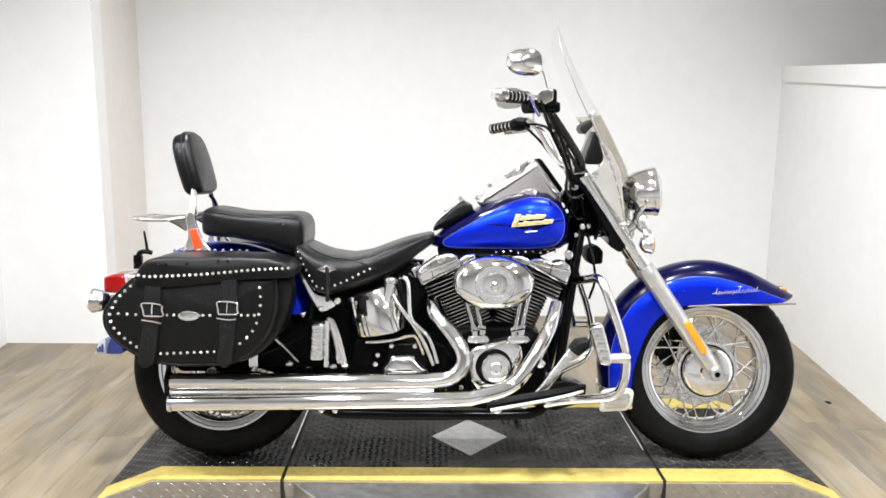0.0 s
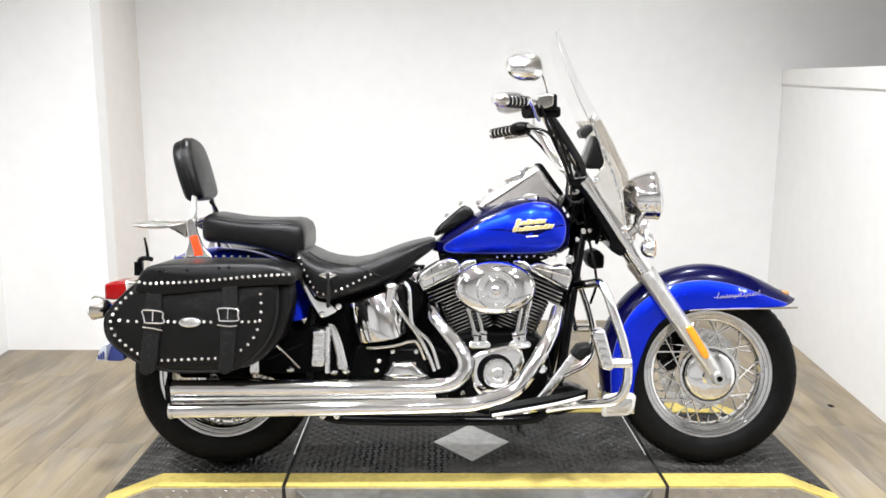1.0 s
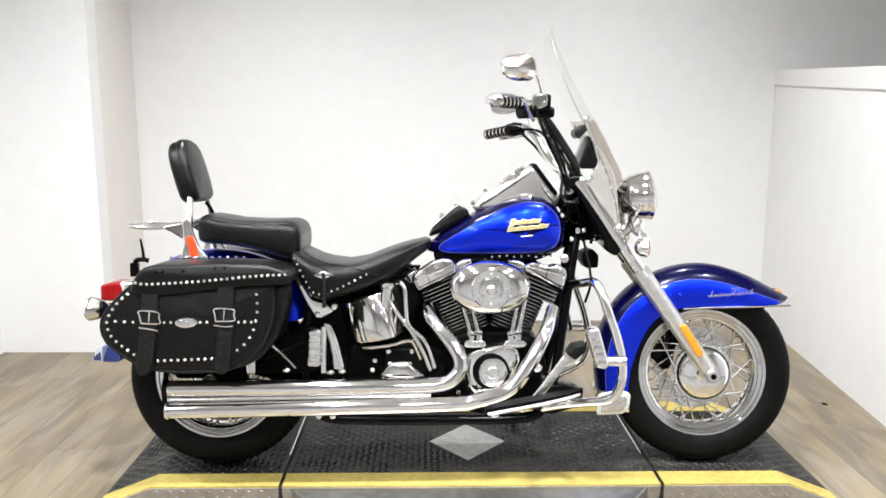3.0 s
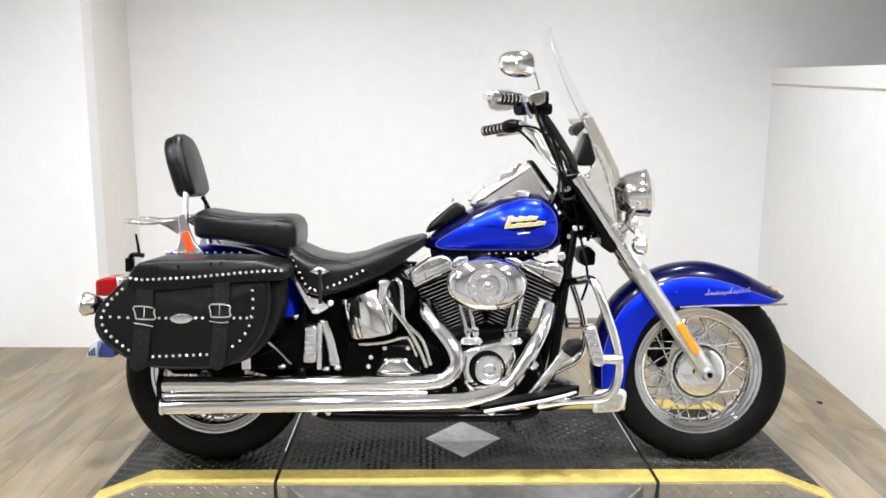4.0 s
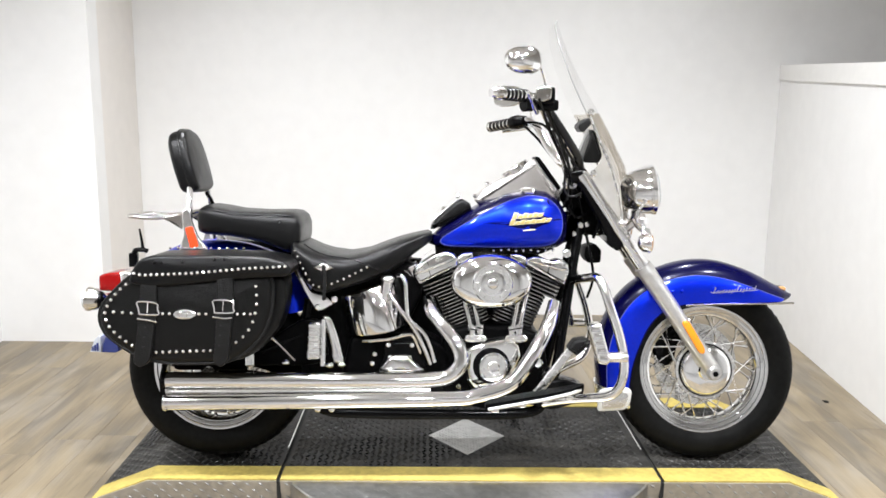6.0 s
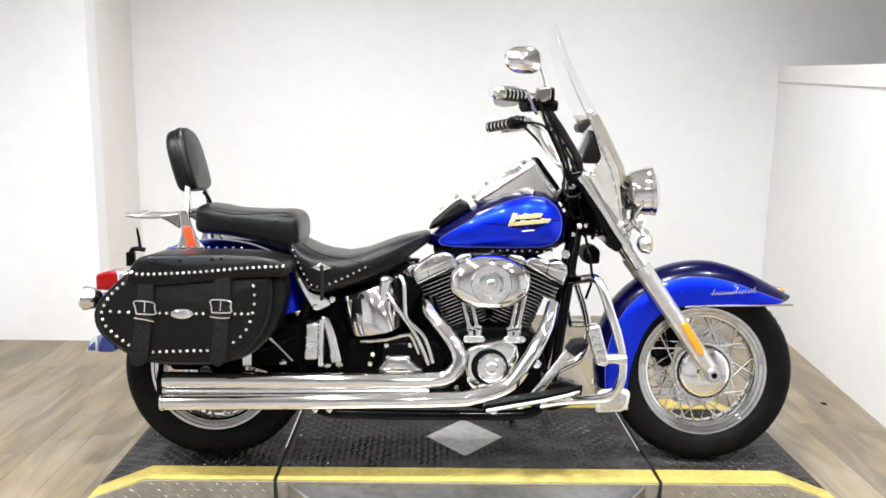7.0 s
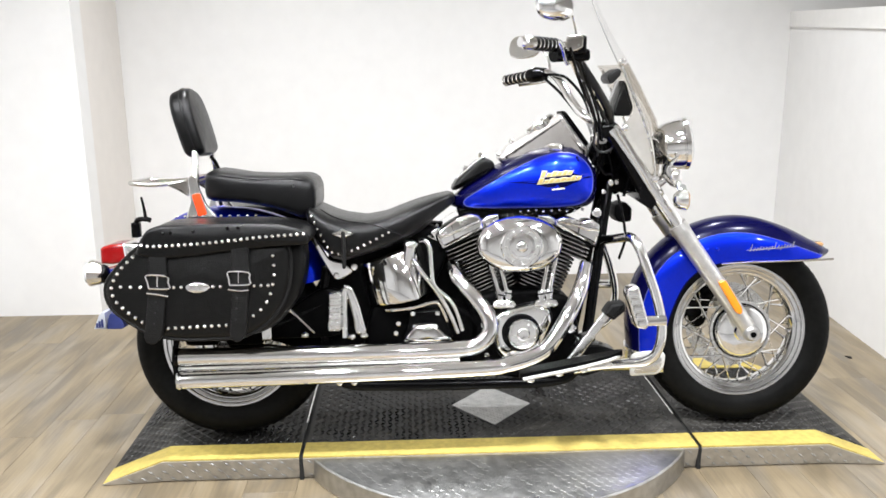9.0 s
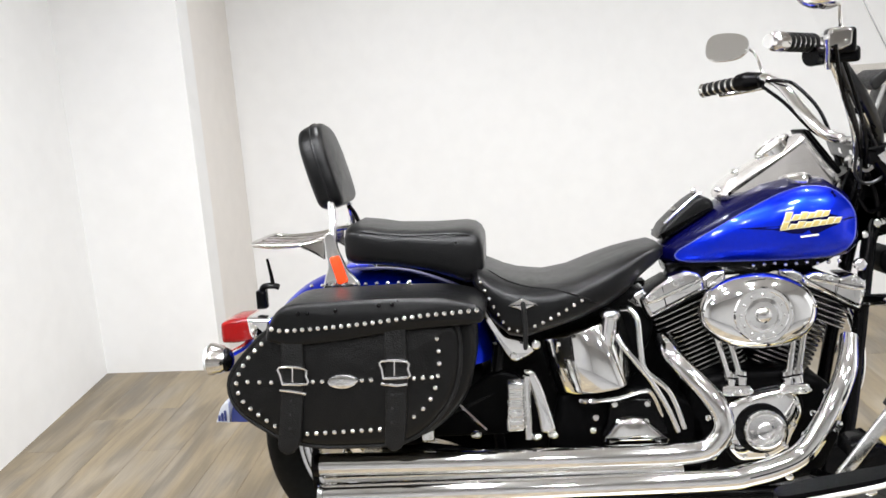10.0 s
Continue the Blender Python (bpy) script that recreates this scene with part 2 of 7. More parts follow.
def dusty_mat(name, colour, dust, rough, spec):
    """Dark plate with patches of trodden grey dust and smears."""
    m, nt, p = node_mat(name)
    co = nt.nodes.new("ShaderNodeTexCoord")
    broad = nt.nodes.new("ShaderNodeTexNoise")
    broad.inputs["Scale"].default_value, broad.inputs["Detail"].default_value, broad.inputs["Distortion"].default_value = 3.4, 5, 0.7
    mp = nt.nodes.new("ShaderNodeMapping")
    mp.inputs["Scale"].default_value, mp.inputs["Rotation"].default_value = (4, 22, 4), (0, 0, 0.5)
    smear = nt.nodes.new("ShaderNodeTexNoise")
    smear.inputs["Scale"].default_value, smear.inputs["Detail"].default_value = 1.6, 6
    fine = nt.nodes.new("ShaderNodeTexNoise")
    fine.inputs["Scale"].default_value, fine.inputs["Detail"].default_value = 160, 4
    nt.links.new(co.outputs["Object"], broad.inputs["Vector"])
    nt.links.new(co.outputs["Object"], mp.inputs["Vector"])
    nt.links.new(mp.outputs[0], smear.inputs["Vector"])
    nt.links.new(co.outputs["Object"], fine.inputs["Vector"])
    wide = nt.nodes.new("ShaderNodeMapRange")
    wide.inputs["From Min"].default_value, wide.inputs["From Max"].default_value = 0.42, 0.70
    nt.links.new(broad.outputs["Fac"], wide.inputs["Value"])
    thin = nt.nodes.new("ShaderNodeMapRange")
    thin.inputs["From Min"].default_value, thin.inputs["From Max"].default_value = 0.35, 0.75
    thin.inputs["To Min"].default_value = 0.25
    nt.links.new(smear.outputs["Fac"], thin.inputs["Value"])
    both = nt.nodes.new("ShaderNodeMath")
    both.operation = "MULTIPLY"
    nt.links.new(wide.outputs[0], both.inputs[0])
    nt.links.new(thin.outputs[0], both.inputs[1])
    mix = nt.nodes.new("ShaderNodeMix")
    mix.data_type = "RGBA"
    mix.inputs[6].default_value, mix.inputs[7].default_value = (*colour, 1), (*dust, 1)
    nt.links.new(both.outputs[0], mix.inputs[0])
    nt.links.new(mix.outputs[2], p.inputs["Base Color"])
    rr = nt.nodes.new("ShaderNodeMapRange")
    rr.inputs["To Min"].default_value, rr.inputs["To Max"].default_value = rough, min(1, rough + 0.3)
    nt.links.new(both.outputs[0], rr.inputs["Value"])
    nt.links.new(rr.outputs[0], p.inputs["Roughness"])
    p.inputs["Specular IOR Level"].default_value = spec
    bump = nt.nodes.new("ShaderNodeBump")
    bump.inputs["Strength"].default_value, bump.inputs["Distance"].default_value = 0.25, 0.001
    nt.links.new(fine.outputs["Fac"], bump.inputs["Height"])
    nt.links.new(bump.outputs[0], p.inputs["Normal"])
    return m


def glass_mat(name, colour, sheen=0.4):
    """Clear sheet: mostly see-through, with a gloss that grows at grazing angles."""
    m, nt, p = node_mat(name)
    clear = nt.nodes.new("ShaderNodeBsdfTransparent")
    clear.inputs[0].default_value = (*colour, 1)
    gloss = nt.nodes.new("ShaderNodeBsdfGlossy")
    gloss.inputs["Roughness"].default_value = 0.03
    lw = nt.nodes.new("ShaderNodeLayerWeight")
    lw.inputs["Blend"].default_value = 0.5
    pw = nt.nodes.new("ShaderNodeMath")
    pw.operation = "POWER"
    pw.inputs[1].default_value = 4.0
    nt.links.new(lw.outputs["Facing"], pw.inputs[0])
    fr = nt.nodes.new("ShaderNodeMath")
    fr.operation = "MULTIPLY_ADD"
    fr.inputs[1].default_value, fr.inputs[2].default_value = sheen, 0.012
    nt.links.new(pw.outputs[0], fr.inputs[0])
    mix = nt.nodes.new("ShaderNodeMixShader")
    nt.links.new(fr.outputs[0], mix.inputs[0])
    nt.links.new(clear.outputs[0], mix.inputs[1])
    nt.links.new(gloss.outputs[0], mix.inputs[2])
    nt.links.new(mix.outputs[0], nt.nodes["Material Output"].inputs[0])
    return m


WALL = material("white_wall_paint", (0.80, 0.795, 0.785), 0.7, 0, 0.025, 3, 0.05, 0.12, 160)
CONSOLE = material("dull_chrome", (0.62, 0.60, 0.57), 0.12, 1.0, 0.06, 10, 0.3)
DASH = material("satin_dash_chrome", (0.74, 0.71, 0.68), 0.16, 0.8, 0.06, 10, 0.3)
# made-up floor colour out of view, set by how bright chrome should look
UNSEENFLOOR = material("grey_unseen_floor", (0.20, 0.195, 0.19), 0.4, 0, 0.2, 6)
HALL = material("dim_hall_paint", (0.60, 0.59, 0.575), 0.8, 0, 0.06, 3)
CEIL = material("ceiling_paint", (0.66, 0.65, 0.63), 0.8, 0, 0.03, 3)
TRIM = material("white_trim_paint", (0.78, 0.77, 0.75), 0.5, 0, 0.03, 6)
WOOD = wood_mat("grey_oak_plank")
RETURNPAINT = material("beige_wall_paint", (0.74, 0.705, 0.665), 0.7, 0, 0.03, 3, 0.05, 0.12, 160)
JOINT = material("dark_floor_joint", (0.150, 0.114, 0.064), 0.8)
BLACKPLATE = dusty_mat("black_tread_plate", (0.0060, 0.0058, 0.0056), (0.085, 0.080, 0.072), 0.42, 0.20)
BLACKTREAD = dusty_mat("worn_tread", (0.012, 0.0118, 0.0115), (0.10, 0.095, 0.085), 0.26, 0.5)
YELLOW = material("yellow_safety_paint", (0.49, 0.385, 0.105), 0.68, 0, 0.22, 14, 0.12, 0.25, 100, 0.0, 0.25)
ALUDULL = material("dull_tread_plate", (0.47, 0.445, 0.40), 0.45, 0.45, 0.22, 10, 0.3, 0.2, 90)
ALU = material("aluminium_tread_plate", (0.47, 0.47, 0.46), 0.42, 1.0, 0.25, 9, 0.3, 0.2, 90)
DARKGAP = material("black_gap", (0.012, 0.012, 0.012), 0.8)
CHROME = material("chrome", (0.93, 0.93, 0.93), 0.06, 1.0, 0.04, 8, 0.4)
RIMCHROME = material("rim_chrome", (0.76, 0.76, 0.76), 0.05, 1.0, 0.05, 8, 0.4)
CHROME_SOFT = material("worn_chrome", (0.86, 0.86, 0.85), 0.17, 1.0, 0.08, 10, 0.3)
ALLOY = material("polished_alloy", (0.80, 0.80, 0.79), 0.26, 1.0, 0.08, 14, 0.3, 0.1, 200)
SILVER = material("silver_painted_alloy", (0.66, 0.65, 0.63), 0.35, 0.85, 0.1, 12, 0.2)
BLACKMETAL = material("black_painted_metal", (0.0018, 0.0018, 0.002), 0.2, 0.0, 0.2, 12, 0.3, 0, 100, 0, 0.12)
BLACKGLOSS = material("glossy_black_sheath", (0.004, 0.004, 0.0045), 0.3, 0.0, 0.2, 14, 0.3, 0.15, 160, 0.0, 0.45)
BLACKROUGH = material("black_wrinkle_metal", (0.0012, 0.0012, 0.0013), 0.42, 0.0, 0.25, 20, 0.2, 0.3, 300, 0.0, 0.04)
FIN = material("polished_fin_edge", (0.46, 0.46, 0.45), 0.26, 1.0, 0.1, 20)
RUBBER = material("tyre_rubber", (0.0050, 0.0050, 0.0048), 0.5, 0.0, 0.45, 16, 0.15, 0.2, 220, 0.0, 0.08)
GRIPRUBBER = material("grip_rubber", (0.006, 0.006, 0.006), 0.5, 0.0, 0.2, 20, 0.1, 0, 100, 0, 0.12)
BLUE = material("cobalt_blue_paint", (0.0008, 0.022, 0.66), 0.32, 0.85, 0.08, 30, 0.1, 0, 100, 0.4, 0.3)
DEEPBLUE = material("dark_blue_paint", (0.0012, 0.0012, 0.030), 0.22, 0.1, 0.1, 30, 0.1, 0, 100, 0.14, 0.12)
PALEPLATE = material("pale_satin_plate", (0.74, 0.74, 0.72), 0.38, 0.35, 0.06, 14)
PIN = material("silver_blue_pinstripe", (0.07, 0.09, 0.36), 0.3)
GOLD = material("gold_badge_paint", (0.55, 0.43, 0.15), 0.35, 0.3, 0.1, 60)
CREAM = material("cream_badge_edge", (0.8, 0.76, 0.6), 0.4)
SEATLEATHER = leather_mat("black_seat_leather", (0.0026, 0.0026, 0.0028), 0.31, 420, 0.14, 0.25)
BAGLEATHER = leather_mat("black_bag_leather", (0.0024, 0.0023, 0.0022), 0.32, 330, 0.2, 0.27)
STRAPLEATHER = leather_mat("black_strap_leather", (0.0050, 0.0049, 0.0048), 0.42, 300, 0.3, 0.26)
REDLENS = material("red_lens", (0.22, 0.003, 0.003), 0.15, 0, 0.1, 60, 0.1, 0, 100, 0.2, 0.3)
ORANGE = material("orange_reflector", (0.85, 0.06, 0.008), 0.25, 0, 0.1, 160, 0.1, 0.3, 400, 0.6)
AMBER = material("amber_reflector", (0.9, 0.28, 0.01), 0.22, 0, 0.1, 160, 0.1, 0.3, 400, 0.6)
AMBERLENS = material("amber_lens", (0.45, 0.24, 0.09), 0.15, 0, 0.1, 80, 0.1, 0, 100, 1.0)
CLEAR = glass_mat("clear_acrylic", (0.99, 0.99, 0.99), 0.10)
# clear sheet; the grey in its colour stands in for reflections
GREYSHEEN = glass_mat("greyed_lower_screen", (0.87, 0.85, 0.82), 0.26)
SCREENEDGE = material("acrylic_edge", (0.25, 0.25, 0.24), 0.3)
LENS = material("headlamp_glass", (0.75, 0.78, 0.8), 0.05, 0.6, 0.1, 30)
DEFLECTOR = material("polished_deflector", (0.72, 0.70, 0.665), 0.24, 0.6, 0.06, 12)
DIAL = material("dial_face", (0.7, 0.69, 0.65), 0.4)
PLATEWHITE = material("number_plate_white", (0.5, 0.52, 0.56), 0.35)
PLATEBLUE = material("plate_blue", (0.022, 0.035, 0.16), 0.4)
BROWNBOX = material("dark_brown_wood", (0.06, 0.035, 0.025), 0.5, 0, 0.3, 12)
MIRROR = material("mirror_glass", (0.85, 0.85, 0.85), 0.02, 1.0, 0.01)

# ---- lamps ----
LAMPS = [(x, -0.78, 31, 145) for x in (-1.55, -0.5, 0.55)] + [(1.6, -0.78, 27, 145)]
LAMPS += [(x, -1.85, 18, 145) for x in (-1.55, -0.5, 0.55, 1.6)]
LAMPS += [(x, -3.1, 30, 150) for x in (-2.2, 0.0, 2.4)]
LAMPS += [(-0.6, 0.72, 27, 142), (1.1, 0.72, 28, 157)]
for x, y, power, spread in LAMPS:
    area_lamp("ceiling_lamp", (x, y, 2.72), (x, y, 0), 0.16, power, (0.95, 0.968, 1.0), spread)

# ---- the room ----
P = 0.075          # height of the platform's deck
FRONT_Y, BACK_Y = -0.215, 0.51
RX0, RY0, RX1, RY1 = 2.135, 2.08, 1.863, -0.75      # foot of the side wall by the front wheel
LX0, LY0, LX1, LY1 = -2.043, 1.467, -1.888, -0.75    # foot of the side wall by the tail
TOP = 3.0


def wall(name, a, b, z0, z1, thick, label, material_=WALL):
    """A wall on the line a-b, its thickness to the left of that line."""
    bm = bmesh.new()
    d = Vector((b[0] - a[0], b[1] - a[1], 0)).normalized()
    n = Vector((-d.y, d.x, 0)) * thick
    corners = [Vector((*a, 0)), Vector((*b, 0)), Vector((*b, 0)) + n, Vector((*a, 0)) + n]
    ring_bridge(bm, [[(c.x, c.y, z0) for c in corners], [(c.x, c.y, z1) for c in corners]])
    return tagged(part(name, bm, material_, None, smooth=False), label, "wall", kind="structure")


wall("wall_north", (3.4, RY0), (-1.505, RY0), -0.05, TOP, -0.12, "plain white painted wall behind the motorcycle")
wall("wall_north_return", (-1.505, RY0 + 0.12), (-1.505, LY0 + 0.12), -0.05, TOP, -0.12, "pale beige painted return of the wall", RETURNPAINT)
wall("wall_north_west", (-1.505, LY0), (-2.2, LY0), -0.05, TOP, -0.12, "white painted wall that stands forward of the back wall")
# the side wall is a low partition whose top slopes gently
EAST_TOP = (1.468, 1.375)
bm = bmesh.new()
d = Vector((RX1 - RX0, RY1 - RY0, 0)).normalized()
n = Vector((-d.y, d.x, 0)) * 0.12
a, b = Vector((RX0, RY0 - 0.002, 0)), Vector((RX0, RY0, 0)) + d * 2.83
ring_bridge(bm, [[(p.x, p.y, -0.05), ((p + n).x, (p + n).y, -0.05), ((p + n).x, (p + n).y, z - 0.003), (p.x, p.y, z - 0.003)] for p, z in ((a, EAST_TOP[0]), (b, EAST_TOP[1]))])
tagged(part("wall_east", bm, WALL, None, smooth=False), "low white painted partition with a cap board", "wall", kind="structure")
wall("wall_west", (LX0, LY0), (LX1, LY1), -0.05, TOP, -0.12, "white painted side wall beside the oak floor")
wall("wall_south", (-3.4, -4.9), (3.4, -4.9), -0.05, TOP, -0.12, "dim wall of the hall behind the camera", HALL)
wall("wall_hall_east", (3.4, -4.9), (3.4, RY0 + 0.12), -0.05, TOP, -0.12, "dim side wall of the hall", HALL)
wall("wall_hall_west", (-3.4, RY1), (-3.4, -4.9), -0.05, TOP, -0.12, "dim side wall of the hall", HALL)
wall("wall_bay_west", (LX1 - 0.12, LY1), (-3.4, LY1), -0.05, TOP, -0.12, "dim end wall beside the display bay", HALL)

bm = bmesh.new()
box(bm, -3.6, 3.6, -5.1, 2.4, TOP, TOP + 0.1)
tagged(part("ceiling", bm, CEIL, None, smooth=False), "plain pale ceiling", "ceiling", kind="structure")

# board along the top of the lower wall panel
bm = bmesh.new()
d = Vector((RX1 - RX0, RY1 - RY0, 0)).normalized()
n = Vector((-d.y, d.x, 0)) * -1
a, b = Vector((RX0, RY0 - 0.003, 0)), Vector((RX0, RY0, 0)) + d * 2.8
z_lo, z_hi = (1.385, 1.27), (1.468, 1.375)
sec = []
for p, lo, hi in ((a, z_lo[0], z_hi[0]), (b, z_lo[1], z_hi[1])):
    o = p + n * 0.008
    i = p - n * 0.002
    sec.append([(i.x, i.y, lo), (o.x, o.y, lo), (o.x, o.y, hi), (i.x, i.y, hi)])
ring_bridge(bm, sec)
tagged(part("trim", bm, TRIM, None, smooth=False), "white painted cap board on the side wall", "trim", kind="structure")

bm = bmesh.new()
box(bm, -2.02, -1.982, 0.33, 0.545, 0.0, 0.26, 0.006)
tagged(part("wooden_box", bm, BROWNBOX, None, smooth=False), "small dark brown wooden box against the side wall", "box")

# ---- the platform ----
deck = new("display_platform")
tagged(deck, "low black tread-plate motorcycle platform with yellow edges on the oak floor", "platform")
XL0, XL1, XR1, XR0 = -0.90, -0.72, 1.295, 1.475     # ramp foot, ramp top, ramp top, ramp foot
SEAM_L, SEAM_R, GAP = -0.314, 0.893, 0.006


def deck_z(x):
    return float(np.interp(x, (XL0, XL1, XR1, XR0), (0.004, P, P, 0.004)))


def deck_piece(name, xs, material_, y0, y1, lift=0.0, parent=None, label=""):
    """A slice of the deck from the floor up, following the ramps."""
    bm = bmesh.new()
    rings = [[(x, y0 + 0.03, 0.001), (x, y1, 0.001), (x, y1, deck_z(x) + lift), (x, y0, deck_z(x) + lift)] for x in xs]
    ring_bridge(bm, rings)
    return part(name, bm, material_, parent or deck, label, smooth=False)


def strip(name, xs, y0, y1, lift, parent, material_):
    bm = bmesh.new()
    rings = [[(x, y0, deck_z(x) - 0.002), (x, y1, deck_z(x) - 0.002), (x, y1, deck_z(x) + lift), (x, y0, deck_z(x) + lift)] for x in xs]
    ring_bridge(bm, rings)
    return part(name, bm, material_, parent, smooth=False)


SLOPE = -0.018     # the skirts lean in at the foot
segments = []
for xs in ((XL0, XL1, SEAM_L - GAP), (SEAM_L + GAP, SEAM_R - GAP), (SEAM_R + GAP, XR1, XR0)):
    seg = deck_piece("deck_section", xs, BLACKPLATE, FRONT_Y + 0.003, BACK_Y - 0.003)
    segments.append(seg)
    for y0, y1 in ((FRONT_Y, FRONT_Y + 0.09), (BACK_Y - 0.1, BACK_Y)):
        strip("yellow_edge", xs, y0, y1, 0.003, seg, YELLOW)
    skirt = bmesh.new()
    rings = [[(x, FRONT_Y - 0.004 - SLOPE * deck_z(x) / P, 0.002), (x, FRONT_Y + 0.028, 0.002), (x, FRONT_Y + 0.004, max(0.006, deck_z(x) - 0.003)), (x, FRONT_Y - 0.004, max(0.006, deck_z(x) - 0.003))] for x in xs]
    ring_bridge(skirt, rings)
    part("skirt", skirt, ALUDULL, seg, "dull silver tread-plate skirt", smooth=False)
for x in (SEAM_L, SEAM_R):
    bm = bmesh.new()
    box(bm, x - GAP, x + GAP, FRONT_Y + 0.002, BACK_Y - 0.002, 0.0, P - 0.006)
    part("seam_channel", bm, DARKGAP, deck, "black gap between deck sections", smooth=False)
    bm = bmesh.new()
    box(bm, x - GAP - 0.0045, x - GAP - 0.0005, 0.02, BACK_Y - 0.11, P - 0.004, P + 0.0015)
    part("seam_edge", bm, ALLOY, deck, "worn bright edge of the deck section", smooth=False)

# round turntable plate that shows in front of the deck
bm = bmesh.new()
TC = (0.285, 0.14)
TR = 0.665
arc = [(TC[0] + TR * math.cos(a), TC[1] + TR * math.sin(a)) for a in np.linspace(math.pi + 0.567, 2 * math.pi - 0.567, 49)]
ring_bridge(bm, [[(x, y, 0.001) for x, y in arc], [(x, y, P - 0.009) for x, y in arc], [(TC[0] + (x - TC[0]) * 0.994, min(TC[1] + (y - TC[1]) * 0.994, FRONT_Y - 0.005), P - 0.004) for x, y in arc]])
turntable = part("turntable_plate", bm, ALU, deck, "round silver tread-plate apron", smooth=False)

# silver diamond let into the deck
bm = bmesh.new()
dia = [(0.290 - 0.134, 0.128), (0.286, -0.030), (0.290 + 0.134, 0.128), (0.291, 0.285)]
ring_bridge(bm, [[(x, y, P - 0.002) for x, y in dia], [(x, y, P + 0.002) for x, y in dia]])
diamond = part("diamond_inlay", bm, ALU, segments[1], "silver diamond-shaped tread-plate inlay", smooth=False)

# ---- the motorcycle: u forward, v to its left, w up ----
moto = new("motorcycle")
moto.matrix_world = pose(0, -0.03, P, -9.5, 0, 0)
tagged(moto, "cobalt blue chrome cruiser motorcycle with studded black saddlebags on its stand", "motorcycle")
AXIS_AT = Vector((0.60, 0, 0.885))
AXIS = Vector((-0.59, 0, 0.808)).normalized()
STEER = Matrix.Translation(AXIS_AT) @ Matrix.Rotation(radians(-5), 4, AXIS) @ Matrix.Translation(-AXIS_AT)


WHEEL_STEER = Matrix.Translation(AXIS_AT) @ Matrix.Rotation(radians(-2.25), 4, AXIS) @ Matrix.Translation(-AXIS_AT)


def settle(p):
    """Proportions of the bike that leans on its stand: it spreads slightly towards the top and the far side."""
    u, v, w = p
    return Vector((u + (u - 0.152) * (-0.0232 + 0.0277 * w + 0.0097 * v - 0.0107 * w * v + 0.0009 * w * w), v,
                   w + 0.0275 - 0.0463 * w + 0.0696 * v + 0.027 * w * w + 0.0196 * w * v - 0.0106 * w * w * v))


# how far out these assemblies stand, against the drawn half width
STANCE = {"saddlebag": 0.875, "rider_seat": 1.15, "air_cleaner": 0.85, "cam_cover": 0.86, "exhaust_pipe": 0.89, "pipe_end": 0.89, "pipe_shield": 0.89, "pipe_shadow_rail": 0.89, "pipe_bracket": 0.89}


def stance(name, parent):
    while parent is not None and parent != moto:
        name, parent = parent.name, parent.parent
    return STANCE.get(name.split(".")[0], 1.0)


def stand_out(p, k):
    """Moves a point of the drawing outwards or inwards with its assembly, which grows or shrinks a little with it."""
    v = p[1] * k
    g = (2.715 + v) / (2.715 + p[1])
    return Vector((0.152 + (p[0] - 0.152) * g, v, 0.734 + (p[2] - 0.734) * g))


def bp(name, bm, mat, label="", parent=None, steer=False, **kw):
    if steer:
        bmesh.ops.transform(bm, matrix=STEER, verts=bm.verts)
    k = stance(name, parent)
    for vert in bm.verts:
        vert.co = stand_out(settle(vert.co), k)
    return part(name, bm, mat, parent or moto, label, **kw)


def tubes(name, points, r, mat, label="", parent=None, steer=False, n=12, **kw):
    bm = bmesh.new()
    tube(bm, points, r, n, **kw)
    return bp(name, bm, mat, label, parent, steer)


def bolt(centre, r, parent, mat=CHROME, steer=False, name="bolt", depth=0.5):
    bm = bmesh.new()
    lathe(bm, [(r * 0.3, -r * depth), (r * 0.75, -r * depth), (r, -r * depth * 0.6), (r, r * 0.6)], centre, (0, 1, 0), 10, cap=True)
    return bp(name, bm, mat, "", parent, steer)


